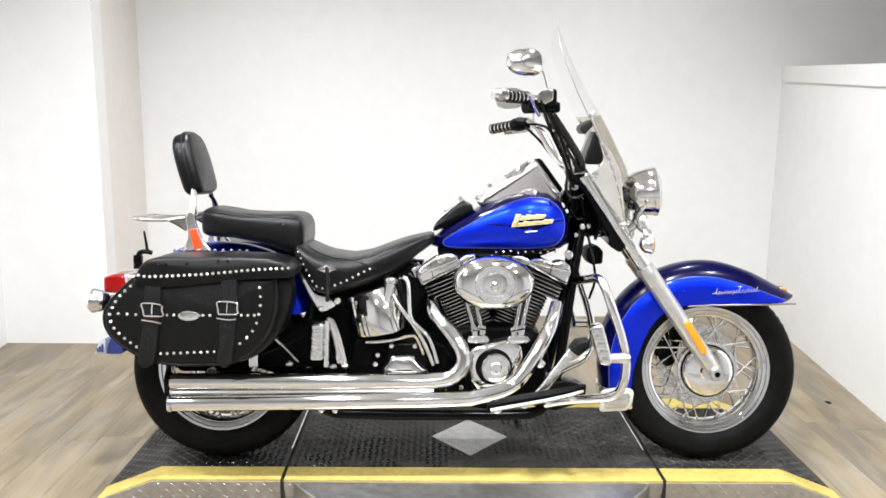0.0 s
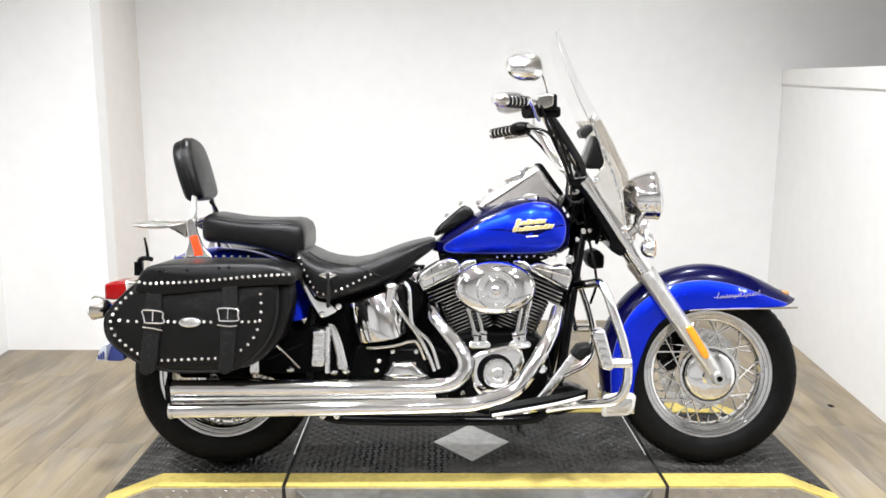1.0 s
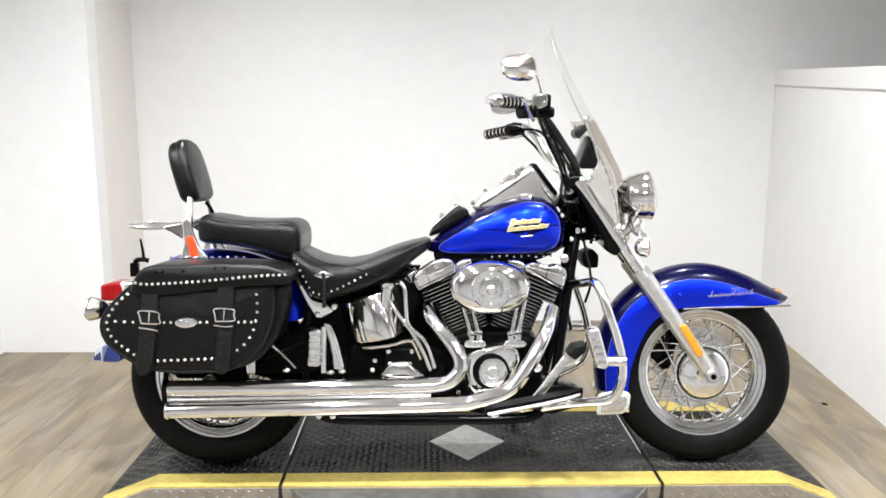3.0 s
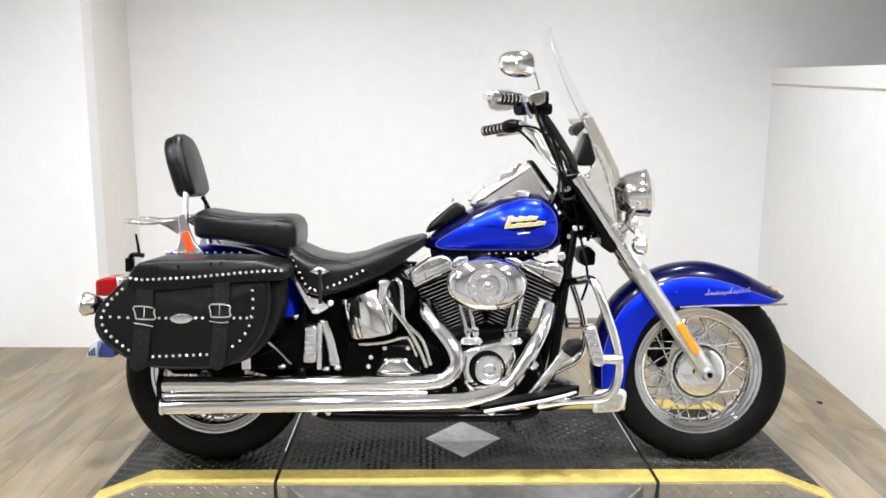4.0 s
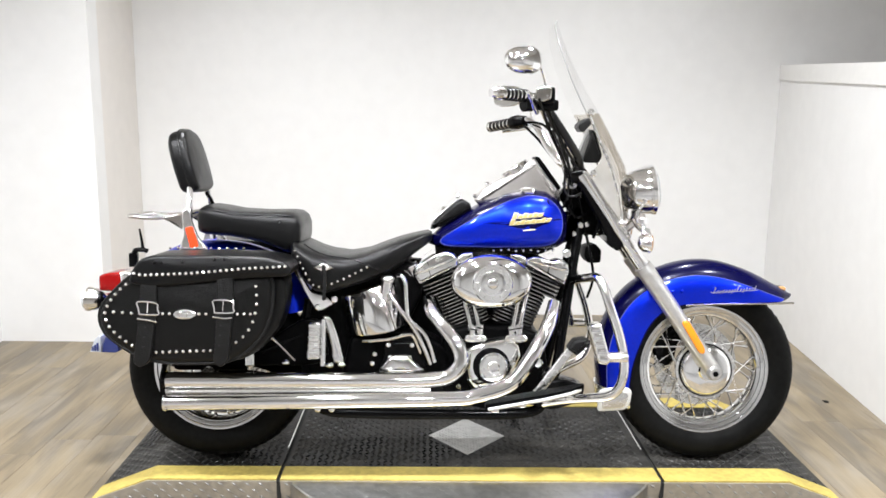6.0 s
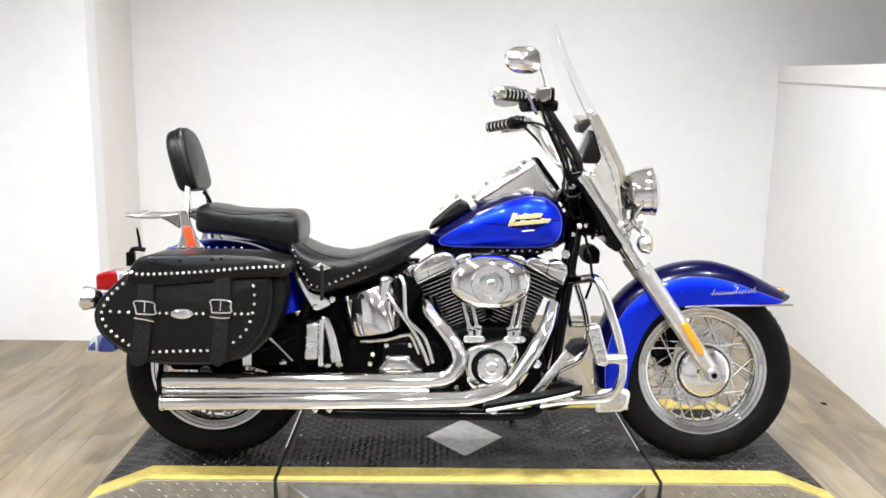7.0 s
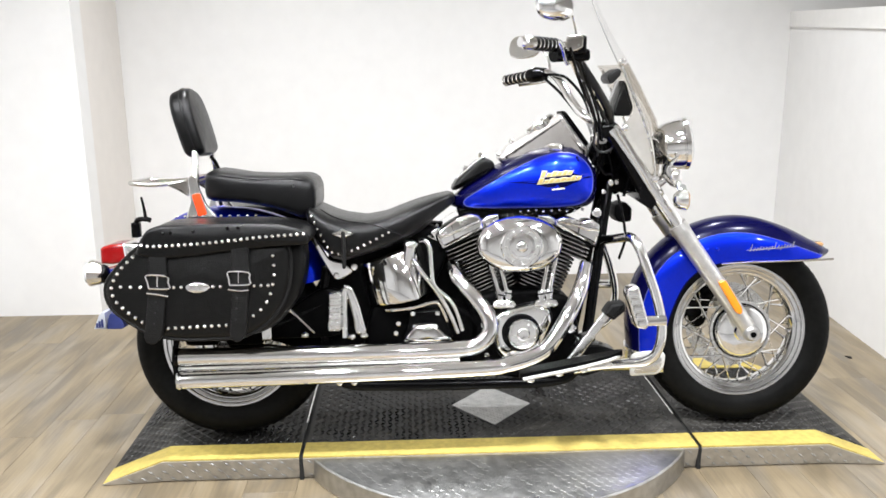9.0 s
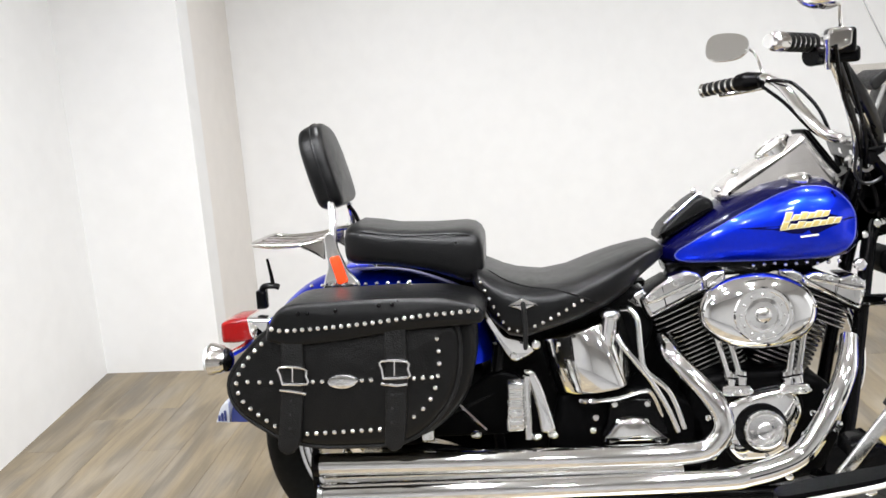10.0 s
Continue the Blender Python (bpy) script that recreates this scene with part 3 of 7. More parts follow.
# wheels
def wheel(name, centre, rt, ht, rr, hr, steer):
    u, w = centre

    def wp(name_, bm_, mat, label="", parent=None, turned=False, **kw):
        return part(name_, bm_, mat, parent or moto, label, place=WHEEL_STEER if turned else None, **kw)

    c = (u, 0, w)
    bm = bmesh.new()
    lathe(bm, [(0.02, -0.075), (0.034, -0.072), (0.036, -0.05), (0.036, 0.05), (0.034, 0.072), (0.02, 0.075)], c, (0, 1, 0), 32, cap=True)
    hub = wp(name, bm, CHROME_SOFT, "laced chrome wheel with a black tyre", None, steer)
    bm = bmesh.new()
    k = (rt - rr) / 0.095
    half = [(rr - 0.004, hr * 0.92), (rr + 0.004, hr), (rr + 0.02 * k, ht * 0.93), (rr + 0.042 * k, ht), (rr + 0.06 * k, ht * 0.97), (rr + 0.078 * k, ht * 0.83), (rr + 0.089 * k, ht * 0.56), (rr + 0.0945 * k, ht * 0.2)]
    prof = [(r, -h) for r, h in half] + [(r, h) for r, h in half[::-1]]
    lathe(bm, prof + [prof[0]], c, (0, 1, 0), 72)
    bmesh.ops.remove_doubles(bm, verts=bm.verts, dist=1e-5)
    tyre = wp("tyre", bm, RUBBER, "black rubber tyre", hub, steer)
    bm = bmesh.new()
    # tread blocks on both shoulders
    for i in range(64):
        a = 2 * math.pi * i / 64
        for s in (-1, 1):
            r0 = rr + 0.083 * k
            pts = []
            for da, dh, dr in ((-0.030, 0.80, -0.002), (0.012, 0.80, -0.002), (0.044, 0.30, 0.0115), (0.002, 0.30, 0.0115)):
                r = r0 + dr
                pts.append((u + r * math.cos(a + da), s * ht * dh, w + r * math.sin(a + da)))
            low = [((p[0] - u) * 0.975 + u, p[1], (p[2] - w) * 0.975 + w) for p in pts]
            ring_bridge(bm, [low, pts])
    tagged(wp("tread", bm, RUBBER, "", tyre, steer, smooth=False), kind="stuff")
    bm = bmesh.new()
    near = [(rr + 0.003, -hr + 0.004), (rr + 0.003, -hr - 0.0028), (rr - 0.001, -hr - 0.003), (rr - 0.006, -hr - 0.001), (rr - 0.0075, -hr + 0.005), (rr - 0.0095, -hr + 0.0052), (rr - 0.011, -hr + 0.003), (rr - 0.0185, -hr + 0.005), (rr - 0.020, -hr + 0.011), (rr - 0.022, -hr + 0.0112), (rr - 0.0235, -hr + 0.009), (rr - 0.030, -hr + 0.012), (rr - 0.034, -hr + 0.022), (rr - 0.036, -0.006)]
    under = [(rr - 0.028, -0.006), (rr - 0.026, -hr + 0.024), (rr - 0.012, -hr + 0.016)]
    prof = near + [(r, -h) for r, h in near[::-1]] + [(r, -h) for r, h in under[::-1]] + under
    lathe(bm, prof + [prof[0]], c, (0, 1, 0), 80)
    bmesh.ops.remove_doubles(bm, verts=bm.verts, dist=1e-5)
    rim = wp("rim", bm, RIMCHROME, "chrome stepped rim", hub, steer, angle=25)
    for i in range(40):
        g, s = i // 2, (-1 if i % 2 else 1)
        a0 = 2 * math.pi * (i + 0.5) / 40
        lean = 0.62 if g % 2 else -0.62
        bm = bmesh.new()
        p0 = Vector((u + 0.088 * math.cos(a0 + lean), s * 0.046, w + 0.088 * math.sin(a0 + lean)))
        p1 = Vector((u + (rr - 0.03) * math.cos(a0), s * 0.010, w + (rr - 0.03) * math.sin(a0)))
        p2 = p1 + (p0 - p1).normalized() * 0.015
        tube(bm, [p0, p2], 0.0026, 6)
        tube(bm, [p2, p1], 0.0046, 6)
        wp("spoke", bm, CHROME, "", hub, steer)
    # hub plates
    bm = bmesh.new()
    lathe(bm, [(0.012, -0.090), (0.026, -0.090), (0.030, -0.082), (0.050, -0.0800), (0.070, -0.077), (0.079, -0.073), (0.083, -0.066), (0.083, -0.056), (0.02, -0.052)], c, (0, 1, 0), 48, cap=True)
    wp("hub_cover", bm, CHROME, "round chrome hub cover", hub, steer)
    bm = bmesh.new()
    lathe(bm, [(0.09, 0.055), (0.140, 0.055), (0.140, 0.060), (0.09, 0.060), (0.09, 0.055)], c, (0, 1, 0), 48)
    wp("brake_disc", bm, ALLOY, "steel brake disc", hub, steer)
    bm = bmesh.new()
    lathe(bm, [(0.0825, -0.060), (0.0875, -0.060), (0.0880, -0.056), (0.0880, -0.046), (0.0825, -0.046), (0.0825, -0.060)], c, (0, 1, 0), 48)
    wp("hub_ring", bm, BLACKMETAL, "black ring round the hub cover", hub, steer)
    bm = bmesh.new()
    lathe(bm, [(0.0878, -0.056), (0.0965, -0.056), (0.0985, -0.052), (0.0985, -0.040), (0.0878, -0.040), (0.0878, -0.056)], c, (0, 1, 0), 48)
    wp("spoke_flange", bm, CHROME, "chrome spoke flange", hub, steer)
    for i in range(20):
        a = 2 * math.pi * i / 20
        bm = bmesh.new()
        ball(bm, (u + 0.093 * math.cos(a), -0.057, w + 0.093 * math.sin(a)), 0.0042, u=6, v=4)
        wp("nipple", bm, CHROME, "", hub, steer)
    return hub


wheel("front_wheel", (1.067, 0.304), 0.302, 0.060, 0.2085, 0.042, True)
wheel("rear_wheel", (-0.536, 0.304), 0.301, 0.066, 0.205, 0.052, False)

# mudguards
def guard_ring(s, e, hw, a0, a1, n, scale, power=0.75):
    out = []
    for i in range(n + 1):
        a = math.pi * (a0 + (a1 - a0) * i / n)
        lift = abs(math.sin(a)) ** power
        out.append(Vector((e[0] + (s[0] - e[0]) * lift * scale, -hw * scale * math.copysign(abs(math.cos(a)) ** 0.8, math.cos(a)), e[1] + (s[1] - e[1]) * lift * scale)))
    return out


def dense(points, k):
    return [(p.x, p.y) for p in smooth_path([(a, b, 0) for a, b in points], k)]


def guard(S, E, hw, n=20, k=4, skin=0.94, ends=None):
    bm = bmesh.new()
    S, E = dense(S, k), dense(E, k)
    rings = []
    for i, (s, e) in enumerate(zip(S, E)):
        h = hw * (np.interp(i / (len(S) - 1), *ends) if ends else 1)
        o = guard_ring(s, e, h, 0, 1, n, 1.0)
        inn = guard_ring(s, e, h, 0, 1, n, skin)
        rings.append(o + inn[::-1])
    ring_bridge(bm, rings)
    return bm


def guard_patch(S, E, hw, i0, i1, a0, a1, k=4, n=10, scale=1.012, ends=None, thick=0.02, taper=0.0):
    """A thin coat laid on one flank of a mudguard, between two stations."""
    bm = bmesh.new()
    S, E = dense(S, k), dense(E, k)
    rings = []
    total = len(S) - 1
    lo, hi = int(i0 * total), int(i1 * total)
    for i in range(lo, hi + 1):
        s, e = S[i], E[i]
        h = hw * (np.interp(i / total, *ends) if ends else 1)
        f = (i - lo) / max(1, hi - lo)
        top = a0 + (a1 - a0) * (1 - taper * max(0.0, (f - 0.55) / 0.45) ** 2)
        o = guard_ring(s, e, h, a0, top, n, scale)
        inn = guard_ring(s, e, h, a0, top, n, scale - thick)
        rings.append(o + inn[::-1])
    ring_bridge(bm, rings)
    return bm


FS = [(0.730, 0.225), (0.722, 0.32), (0.732, 0.41), (0.758, 0.48), (0.800, 0.545), (0.871, 0.605), (0.982, 0.651), (1.094, 0.660), (1.208, 0.630), (1.304, 0.583), (1.362, 0.553)]
FE = [(0.830, 0.225), (0.838, 0.30), (0.860, 0.38), (0.885, 0.44), (0.915, 0.480), (0.955, 0.506), (1.015, 0.522), (1.10, 0.527), (1.20, 0.530), (1.29, 0.533), (1.345, 0.536)]
FEND = ((0, 0.8, 0.93, 1), (1, 1, 0.8, 0.35))
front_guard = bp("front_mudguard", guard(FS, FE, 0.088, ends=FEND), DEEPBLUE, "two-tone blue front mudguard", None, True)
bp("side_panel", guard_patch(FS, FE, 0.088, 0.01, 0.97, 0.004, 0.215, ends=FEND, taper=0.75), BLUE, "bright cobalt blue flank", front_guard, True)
def guard_line(S, E, hw, i0, i1, a1, k=4, scale=1.013, ends=None, taper=0.0):
    """Points along the upper edge of a mudguard's flank panel."""
    S, E = dense(S, k), dense(E, k)
    total = len(S) - 1
    lo, hi = int(i0 * total), int(i1 * total)
    out = []
    for i in range(lo, hi + 1):
        f = (i - lo) / max(1, hi - lo)
        top = 0.004 + (a1 - 0.004) * (1 - taper * max(0.0, (f - 0.55) / 0.45) ** 2)
        h = hw * (np.interp(i / total, *ends) if ends else 1)
        out.append(guard_ring(S[i], E[i], h, top, top, 1, scale)[0])
    return out


tubes("pinstripe", guard_line(FS, FE, 0.088, 0.01, 0.95, 0.218, ends=FEND, taper=0.75), 0.0014, PIN, "pale pinstripe", front_guard, True, 6, steps=1)
RS = [(-0.240, 0.490), (-0.248, 0.550), (-0.288, 0.628), (-0.40, 0.682), (-0.50, 0.705), (-0.617, 0.705), (-0.70, 0.682), (-0.775, 0.625), (-0.838, 0.53), (-0.870, 0.42), (-0.882, 0.365)]
RE = [(-0.302, 0.478), (-0.325, 0.502), (-0.365, 0.53), (-0.42, 0.565), (-0.50, 0.58), (-0.60, 0.575), (-0.67, 0.55), (-0.725, 0.51), (-0.770, 0.455), (-0.80, 0.39), (-0.812, 0.358)]
bp("rear_mudguard", guard(RS, RE, 0.105), BLUE, "cobalt blue rear mudguard")

# fuel tank
TANK = [(0.150, 0.025, 0.703, 0.722), (0.165, 0.05, 0.698, 0.738), (0.190, 0.078, 0.694, 0.760), (0.233, 0.103, 0.691, 0.786), (0.304, 0.130, 0.690, 0.832), (0.393, 0.150, 0.689, 0.874), (0.465, 0.157, 0.689, 0.890), (0.528, 0.152, 0.690, 0.886), (0.572, 0.132, 0.696, 0.858), (0.592, 0.105, 0.708, 0.826), (0.602, 0.06, 0.735, 0.79)]
TP = 2.7


def tank_at(u):
    us = [s[0] for s in TANK]
    return [float(np.interp(u, us, [s[i] for s in TANK])) for i in (1, 2, 3)]


def tank_v(u, w):
    h, lo, hi = tank_at(u)
    k = abs((w - (lo + hi) / 2) / ((hi - lo) / 2))
    return -h * max(0.0, 1 - min(1, k) ** TP) ** (1 / TP)


def on_tank(bm, outline, lift, rings_=5, thick=0.003):
    """A thin plate that lies on the tank's flank."""
    c = np.mean(np.array(outline), 0)
    loops = []
    for s in np.linspace(0.02, 1, rings_):
        loops.append([(c[0] + (p[0] - c[0]) * s, tank_v(c[0] + (p[0] - c[0]) * s, c[1] + (p[1] - c[1]) * s) - lift, c[1] + (p[1] - c[1]) * s) for p in outline])
    loops.append([(x, y + thick + lift, z) for x, y, z in loops[-1]])
    ring_bridge(bm, loops)
    return bm


bm = bmesh.new()
dense_tank = [tuple(float(np.interp(u, [s[0] for s in TANK], [s[i] for s in TANK])) for i in range(4)) for u in sorted(set(np.linspace(0.150, 0.602, 30)) | {s[0] for s in TANK})]
loft(bm, [(u, 0, h, lo, hi) for u, h, lo, hi in dense_tank], n=48, power=TP)
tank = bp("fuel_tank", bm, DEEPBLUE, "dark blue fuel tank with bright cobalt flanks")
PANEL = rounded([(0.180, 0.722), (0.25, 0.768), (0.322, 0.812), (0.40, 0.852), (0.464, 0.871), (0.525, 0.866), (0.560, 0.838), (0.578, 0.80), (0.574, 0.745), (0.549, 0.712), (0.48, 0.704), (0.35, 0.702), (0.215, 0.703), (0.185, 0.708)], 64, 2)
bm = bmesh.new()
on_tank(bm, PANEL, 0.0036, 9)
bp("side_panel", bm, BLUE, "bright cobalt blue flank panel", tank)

# seats
bm = bmesh.new()
loft(bm, [(-0.590, 0, 0.108, 0.750, 0.802), (-0.584, 0, 0.126, 0.738, 0.821), (-0.568, 0, 0.137, 0.732, 0.829), (-0.52, 0, 0.143, 0.729, 0.822), (-0.48, 0, 0.146, 0.726, 0.814), (-0.39, 0, 0.15, 0.710, 0.810), (-0.335, 0, 0.151, 0.690, 0.811), (-0.304, 0, 0.151, 0.676, 0.812), (-0.283, 0, 0.149, 0.678, 0.808), (-0.268, 0, 0.142, 0.690, 0.797), (-0.260, 0, 0.128, 0.712, 0.780)], n=48, power=4.6)
pillion = bp("pillion_seat", bm, SEATLEATHER, "black leather pillion seat pad")
SADDLE = [(-0.292, 0.130, 0.680, 0.712), (-0.278, 0.158, 0.642, 0.719), (-0.250, 0.174, 0.590, 0.707), (-0.214, 0.180, 0.553, 0.691), (-0.178, 0.181, 0.546, 0.680), (-0.114, 0.176, 0.566, 0.672), (-0.053, 0.168, 0.584, 0.683), (0.020, 0.150, 0.612, 0.712), (0.060, 0.134, 0.636, 0.726), (0.100, 0.112, 0.672, 0.737), (0.145, 0.090, 0.705, 0.747), (0.160, 0.070, 0.718, 0.742)]
bm = bmesh.new()
loft(bm, [(u, 0, h, lo, hi) for u, h, lo, hi in SADDLE], n=48, power=4.0)
saddle = bp("rider_seat", bm, SEATLEATHER, "black leather saddle with a studded skirt")

# saddlebags
BAG = rounded([(-0.714, 0.640), (-0.780, 0.575), (-0.812, 0.54), (-0.822, 0.508), (-0.806, 0.457), (-0.765, 0.425), (-0.712, 0.390), (-0.66, 0.374), (-0.60, 0.368), (-0.455, 0.371), (-0.415, 0.385), (-0.375, 0.413), (-0.329, 0.469), (-0.309, 0.535), (-0.306, 0.60), (-0.31, 0.640)], 72, 2)
LID = rounded([(-0.722, 0.612), (-0.708, 0.652), (-0.686, 0.683), (-0.65, 0.691), (-0.45, 0.694), (-0.335, 0.691), (-0.272, 0.678), (-0.248, 0.660), (-0.252, 0.634), (-0.385, 0.627), (-0.48, 0.617), (-0.566, 0.606), (-0.66, 0.598)], 72, 1)


def saddlebag(s):
    bm = bmesh.new()
    slab(bm, BAG, s * 0.352, s * 0.19, 0.022, 5, 0.012)
    bag = bp("saddlebag", bm, BAGLEATHER, "black leather saddlebag with chrome studs")
    bm = bmesh.new()
    slab(bm, [(p[0] + (0.030 if p[0] > -0.5 else 0.006), p[1] - 0.004) for p in BAG], s * 0.315, s * 0.165, 0.02, 4)
    bp("gusset", bm, BAGLEATHER, "black leather back of the bag", bag)
    bm = bmesh.new()
    slab(bm, LID, s * 0.372, s * 0.17, 0.012, 4, 0.006)
    bp("lid", bm, SEATLEATHER, "studded black leather lid", bag)
    return bag


bag_near = saddlebag(-1)
bag_far = saddlebag(1)

# exhaust
tubes("exhaust_pipe", [(-0.652, -0.25, 0.294), (-0.30, -0.25, 0.295), (0.05, -0.25, 0.298), (0.17, -0.25, 0.302), (0.225, -0.25, 0.318), (0.253, -0.245, 0.362), (0.235, -0.23, 0.415), (0.165, -0.18, 0.495), (0.150, -0.12, 0.53)], [0.0255, 0.0255, 0.0255, 0.0255, 0.025, 0.0245, 0.0235, 0.022, 0.021], CHROME, "long polished chrome exhaust pipe", n=20)
tubes("exhaust_pipe", [(-0.645, -0.265, 0.229), (-0.20, -0.265, 0.236), (0.217, -0.265, 0.246), (0.30, -0.265, 0.256), (0.365, -0.262, 0.273), (0.412, -0.257, 0.296), (0.446, -0.252, 0.335), (0.487, -0.24, 0.400), (0.527, -0.21, 0.470), (0.552, -0.16, 0.530)], [0.0245, 0.0245, 0.0245, 0.0245, 0.024, 0.0235, 0.0235, 0.023, 0.0225, 0.020], CHROME, "long polished chrome exhaust pipe", n=20)

# fork
for s in (-1, 1):
    leg = tubes("fork_leg", [(0.640, s * 0.115, 0.945), (0.870, s * 0.115, 0.622)], 0.0235, CHROME, "chrome fork leg with silver slider", None, True, 20)
    tubes("slider", [(0.848, s * 0.115, 0.653), (0.862, s * 0.115, 0.634), (0.875, s * 0.115, 0.615), (1.075, s * 0.112, 0.333), (1.095, s * 0.110, 0.305)], [0.029, 0.031, 0.0285, 0.0265, 0.024], SILVER, "silver painted fork slider", leg, True, 20, steps=3)

# windscreen
def screen(bm, rows, n=14, thick=0.004):
    rings = []
    for u, w, hw, sweep in rows:
        o = [Vector((u - sweep * (2 * i / n - 1) ** 2, hw * (2 * i / n - 1), w)) for i in range(n + 1)]
        inn = [p - Vector((thick, 0, 0)) for p in o]
        rings.append(o + inn[::-1])
    ring_bridge(bm, rings)
    return bm


bm = bmesh.new()
screen(bm, [(0.562, 1.432, 0.042, 0.006), (0.564, 1.415, 0.101, 0.018), (0.582, 1.370, 0.143, 0.031), (0.620, 1.285, 0.168, 0.042), (0.663, 1.210, 0.175, 0.054), (0.706, 1.140, 0.172, 0.062)])
windscreen = bp("windscreen", bm, CLEAR, "tall clear acrylic windscreen with chrome brackets", None, True)
bm = bmesh.new()
screen(bm, [(0.706, 1.139, 0.172, 0.062), (0.744, 1.071, 0.172, 0.059), (0.766, 1.024, 0.168, 0.042), (0.794, 0.970, 0.162, 0.041), (0.809, 0.910, 0.151, 0.042), (0.812, 0.830, 0.126, 0.036), (0.804, 0.760, 0.092, 0.020)])
lower_screen = bp("lower_screen", bm, GREYSHEEN, "clear lower screen with its reflections put in as a grey tint", windscreen, True)

for s in (-1,):
    tubes("edge", [(0.556 if k == 0 else u - sweep, s * hw, w) for k, (u, w, hw, sweep) in enumerate([(0.562, 1.432, 0.042, 0.006), (0.564, 1.415, 0.101, 0.018), (0.582, 1.370, 0.143, 0.031), (0.620, 1.285, 0.168, 0.042), (0.663, 1.210, 0.175, 0.054), (0.706, 1.140, 0.172, 0.062)])], 0.0017, SCREENEDGE, "grey polished edge of the screen", windscreen, True, 6)

# headlamp
bm = bmesh.new()
lathe(bm, [(0.008, -0.082), (0.030, -0.078), (0.054, -0.060), (0.070, -0.030), (0.077, 0.0), (0.079, 0.014), (0.077, 0.016), (0.077, 0.020), (0.082, 0.022), (0.083, 0.034), (0.074, 0.040)], (0.860, 0, 0.888), Vector((0.98, 0, 0.1)), 36, cap=True)
headlamp = bp("headlamp", bm, CHROME, "round chrome headlamp", None, True)

# frame
for s in (-1, 1):
    tubes("frame_tube", [(0.655, s * 0.03, 0.80), (0.635, s * 0.05, 0.70), (0.600, s * 0.075, 0.48), (0.572, s * 0.09, 0.30), (0.535, s * 0.11, 0.195), (0.46, s * 0.12, 0.157), (0.20, s * 0.125, 0.153), (-0.05, s * 0.125, 0.155), (-0.18, s * 0.125, 0.165), (-0.235, s * 0.12, 0.22), (-0.25, s * 0.115, 0.40), (-0.235, s * 0.11, 0.53)], 0.0165, BLACKMETAL, "black frame tube", n=12)
    tubes("swingarm", [(-0.20, s * 0.115, 0.44), (-0.36, s * 0.118, 0.37), (-0.55, s * 0.118, 0.298)], 0.019, BLACKMETAL, "black rear swingarm")
    tubes("swingarm_brace", [(-0.22, s * 0.115, 0.25), (-0.55, s * 0.118, 0.292)], 0.017, BLACKMETAL)
# added sheet, no real part: blackens the see-through gap behind the engine
bm = bmesh.new()
slab(bm, rounded([(-0.10, 0.36), (-0.09, 0.58), (0.08, 0.655), (0.24, 0.64), (0.34, 0.58), (0.44, 0.58), (0.46, 0.42), (0.26, 0.33), (0.0, 0.33)], 48, 1), -0.03, 0.03, 0.006)
bp("inner_filler", bm, BLACKROUGH, "added black filler that darkens the gap behind the engine")
# added slab that keeps the space by swingarm and rear rim dark
bm = bmesh.new()
slab(bm, rounded([(-0.47, 0.315), (-0.45, 0.375), (-0.31, 0.38), (-0.08, 0.37), (-0.07, 0.185), (-0.25, 0.185), (-0.34, 0.275)], 40, 1), -0.10, 0.10, 0.01)
bp("lower_filler", bm, BLACKROUGH, "added black filler that darkens the gaps in the lower frame")
bm = bmesh.new()
slab(bm, rounded([(0.50, 0.18), (0.50, 0.265), (0.60, 0.272), (0.662, 0.25), (0.656, 0.20), (0.56, 0.17)], 40, 1), -0.13, -0.05, 0.008)
bp("front_crossmember", bm, BLACKMETAL, "black front frame member")
bm = bmesh.new()
tube(bm, [(0.602, 0, 0.895), (0.705, 0, 0.755)], [0.036, 0.040], 20)
bp("steering_head", bm, BLACKMETAL, "black steering head")
bm = bmesh.new()
slab(bm, rounded([(0.16, 0.70), (0.60, 0.715), (0.66, 0.80), (0.64, 0.84), (0.58, 0.70), (0.50, 0.665), (0.30, 0.66), (0.18, 0.66)], 48, 1), -0.05, 0.05, 0.008)
bp("backbone", bm, BLACKMETAL, "black frame backbone under the tank")
bm = bmesh.new()
slab(bm, rounded([(-0.22, 0.60), (-0.12, 0.62), (0.10, 0.66), (0.14, 0.56), (0.06, 0.40), (-0.10, 0.33), (-0.26, 0.34), (-0.30, 0.42), (-0.25, 0.50)], 48, 2), -0.105, 0.105, 0.02)
bp("battery_case", bm, BLACKROUGH, "black battery tray and inner mudguard")
bm = bmesh.new()
slab(bm, rounded([(-0.10, 0.42), (0.14, 0.42), (0.24, 0.36), (0.26, 0.22), (0.20, 0.175), (-0.06, 0.175), (-0.14, 0.24)], 48, 2), -0.135, 0.14, 0.02)
gearbox = bp("gearbox", bm, BLACKROUGH, "black gearbox housing")
bm = bmesh.new()
slab(bm, rounded([(0.20, 0.43), (0.30, 0.455), (0.42, 0.455), (0.52, 0.42), (0.545, 0.30), (0.50, 0.20), (0.36, 0.165), (0.24, 0.19), (0.18, 0.28)], 56, 2), -0.135, 0.15, 0.02)
crankcase = bp("crankcase", bm, BLACKROUGH, "black and chrome engine crankcase")
bm = bmesh.new()
slab(bm, rounded([(-0.44, 0.345), (-0.36, 0.40), (-0.25, 0.47), (-0.19, 0.46), (-0.17, 0.34), (-0.22, 0.315), (-0.42, 0.312)], 40, 1), -0.135, -0.105, 0.008)
bp("swingarm_cover", bm, BLACKROUGH, "black swingarm cover")
# added plate: makes the interior above the pipes black, bright dots on it
bm = bmesh.new()
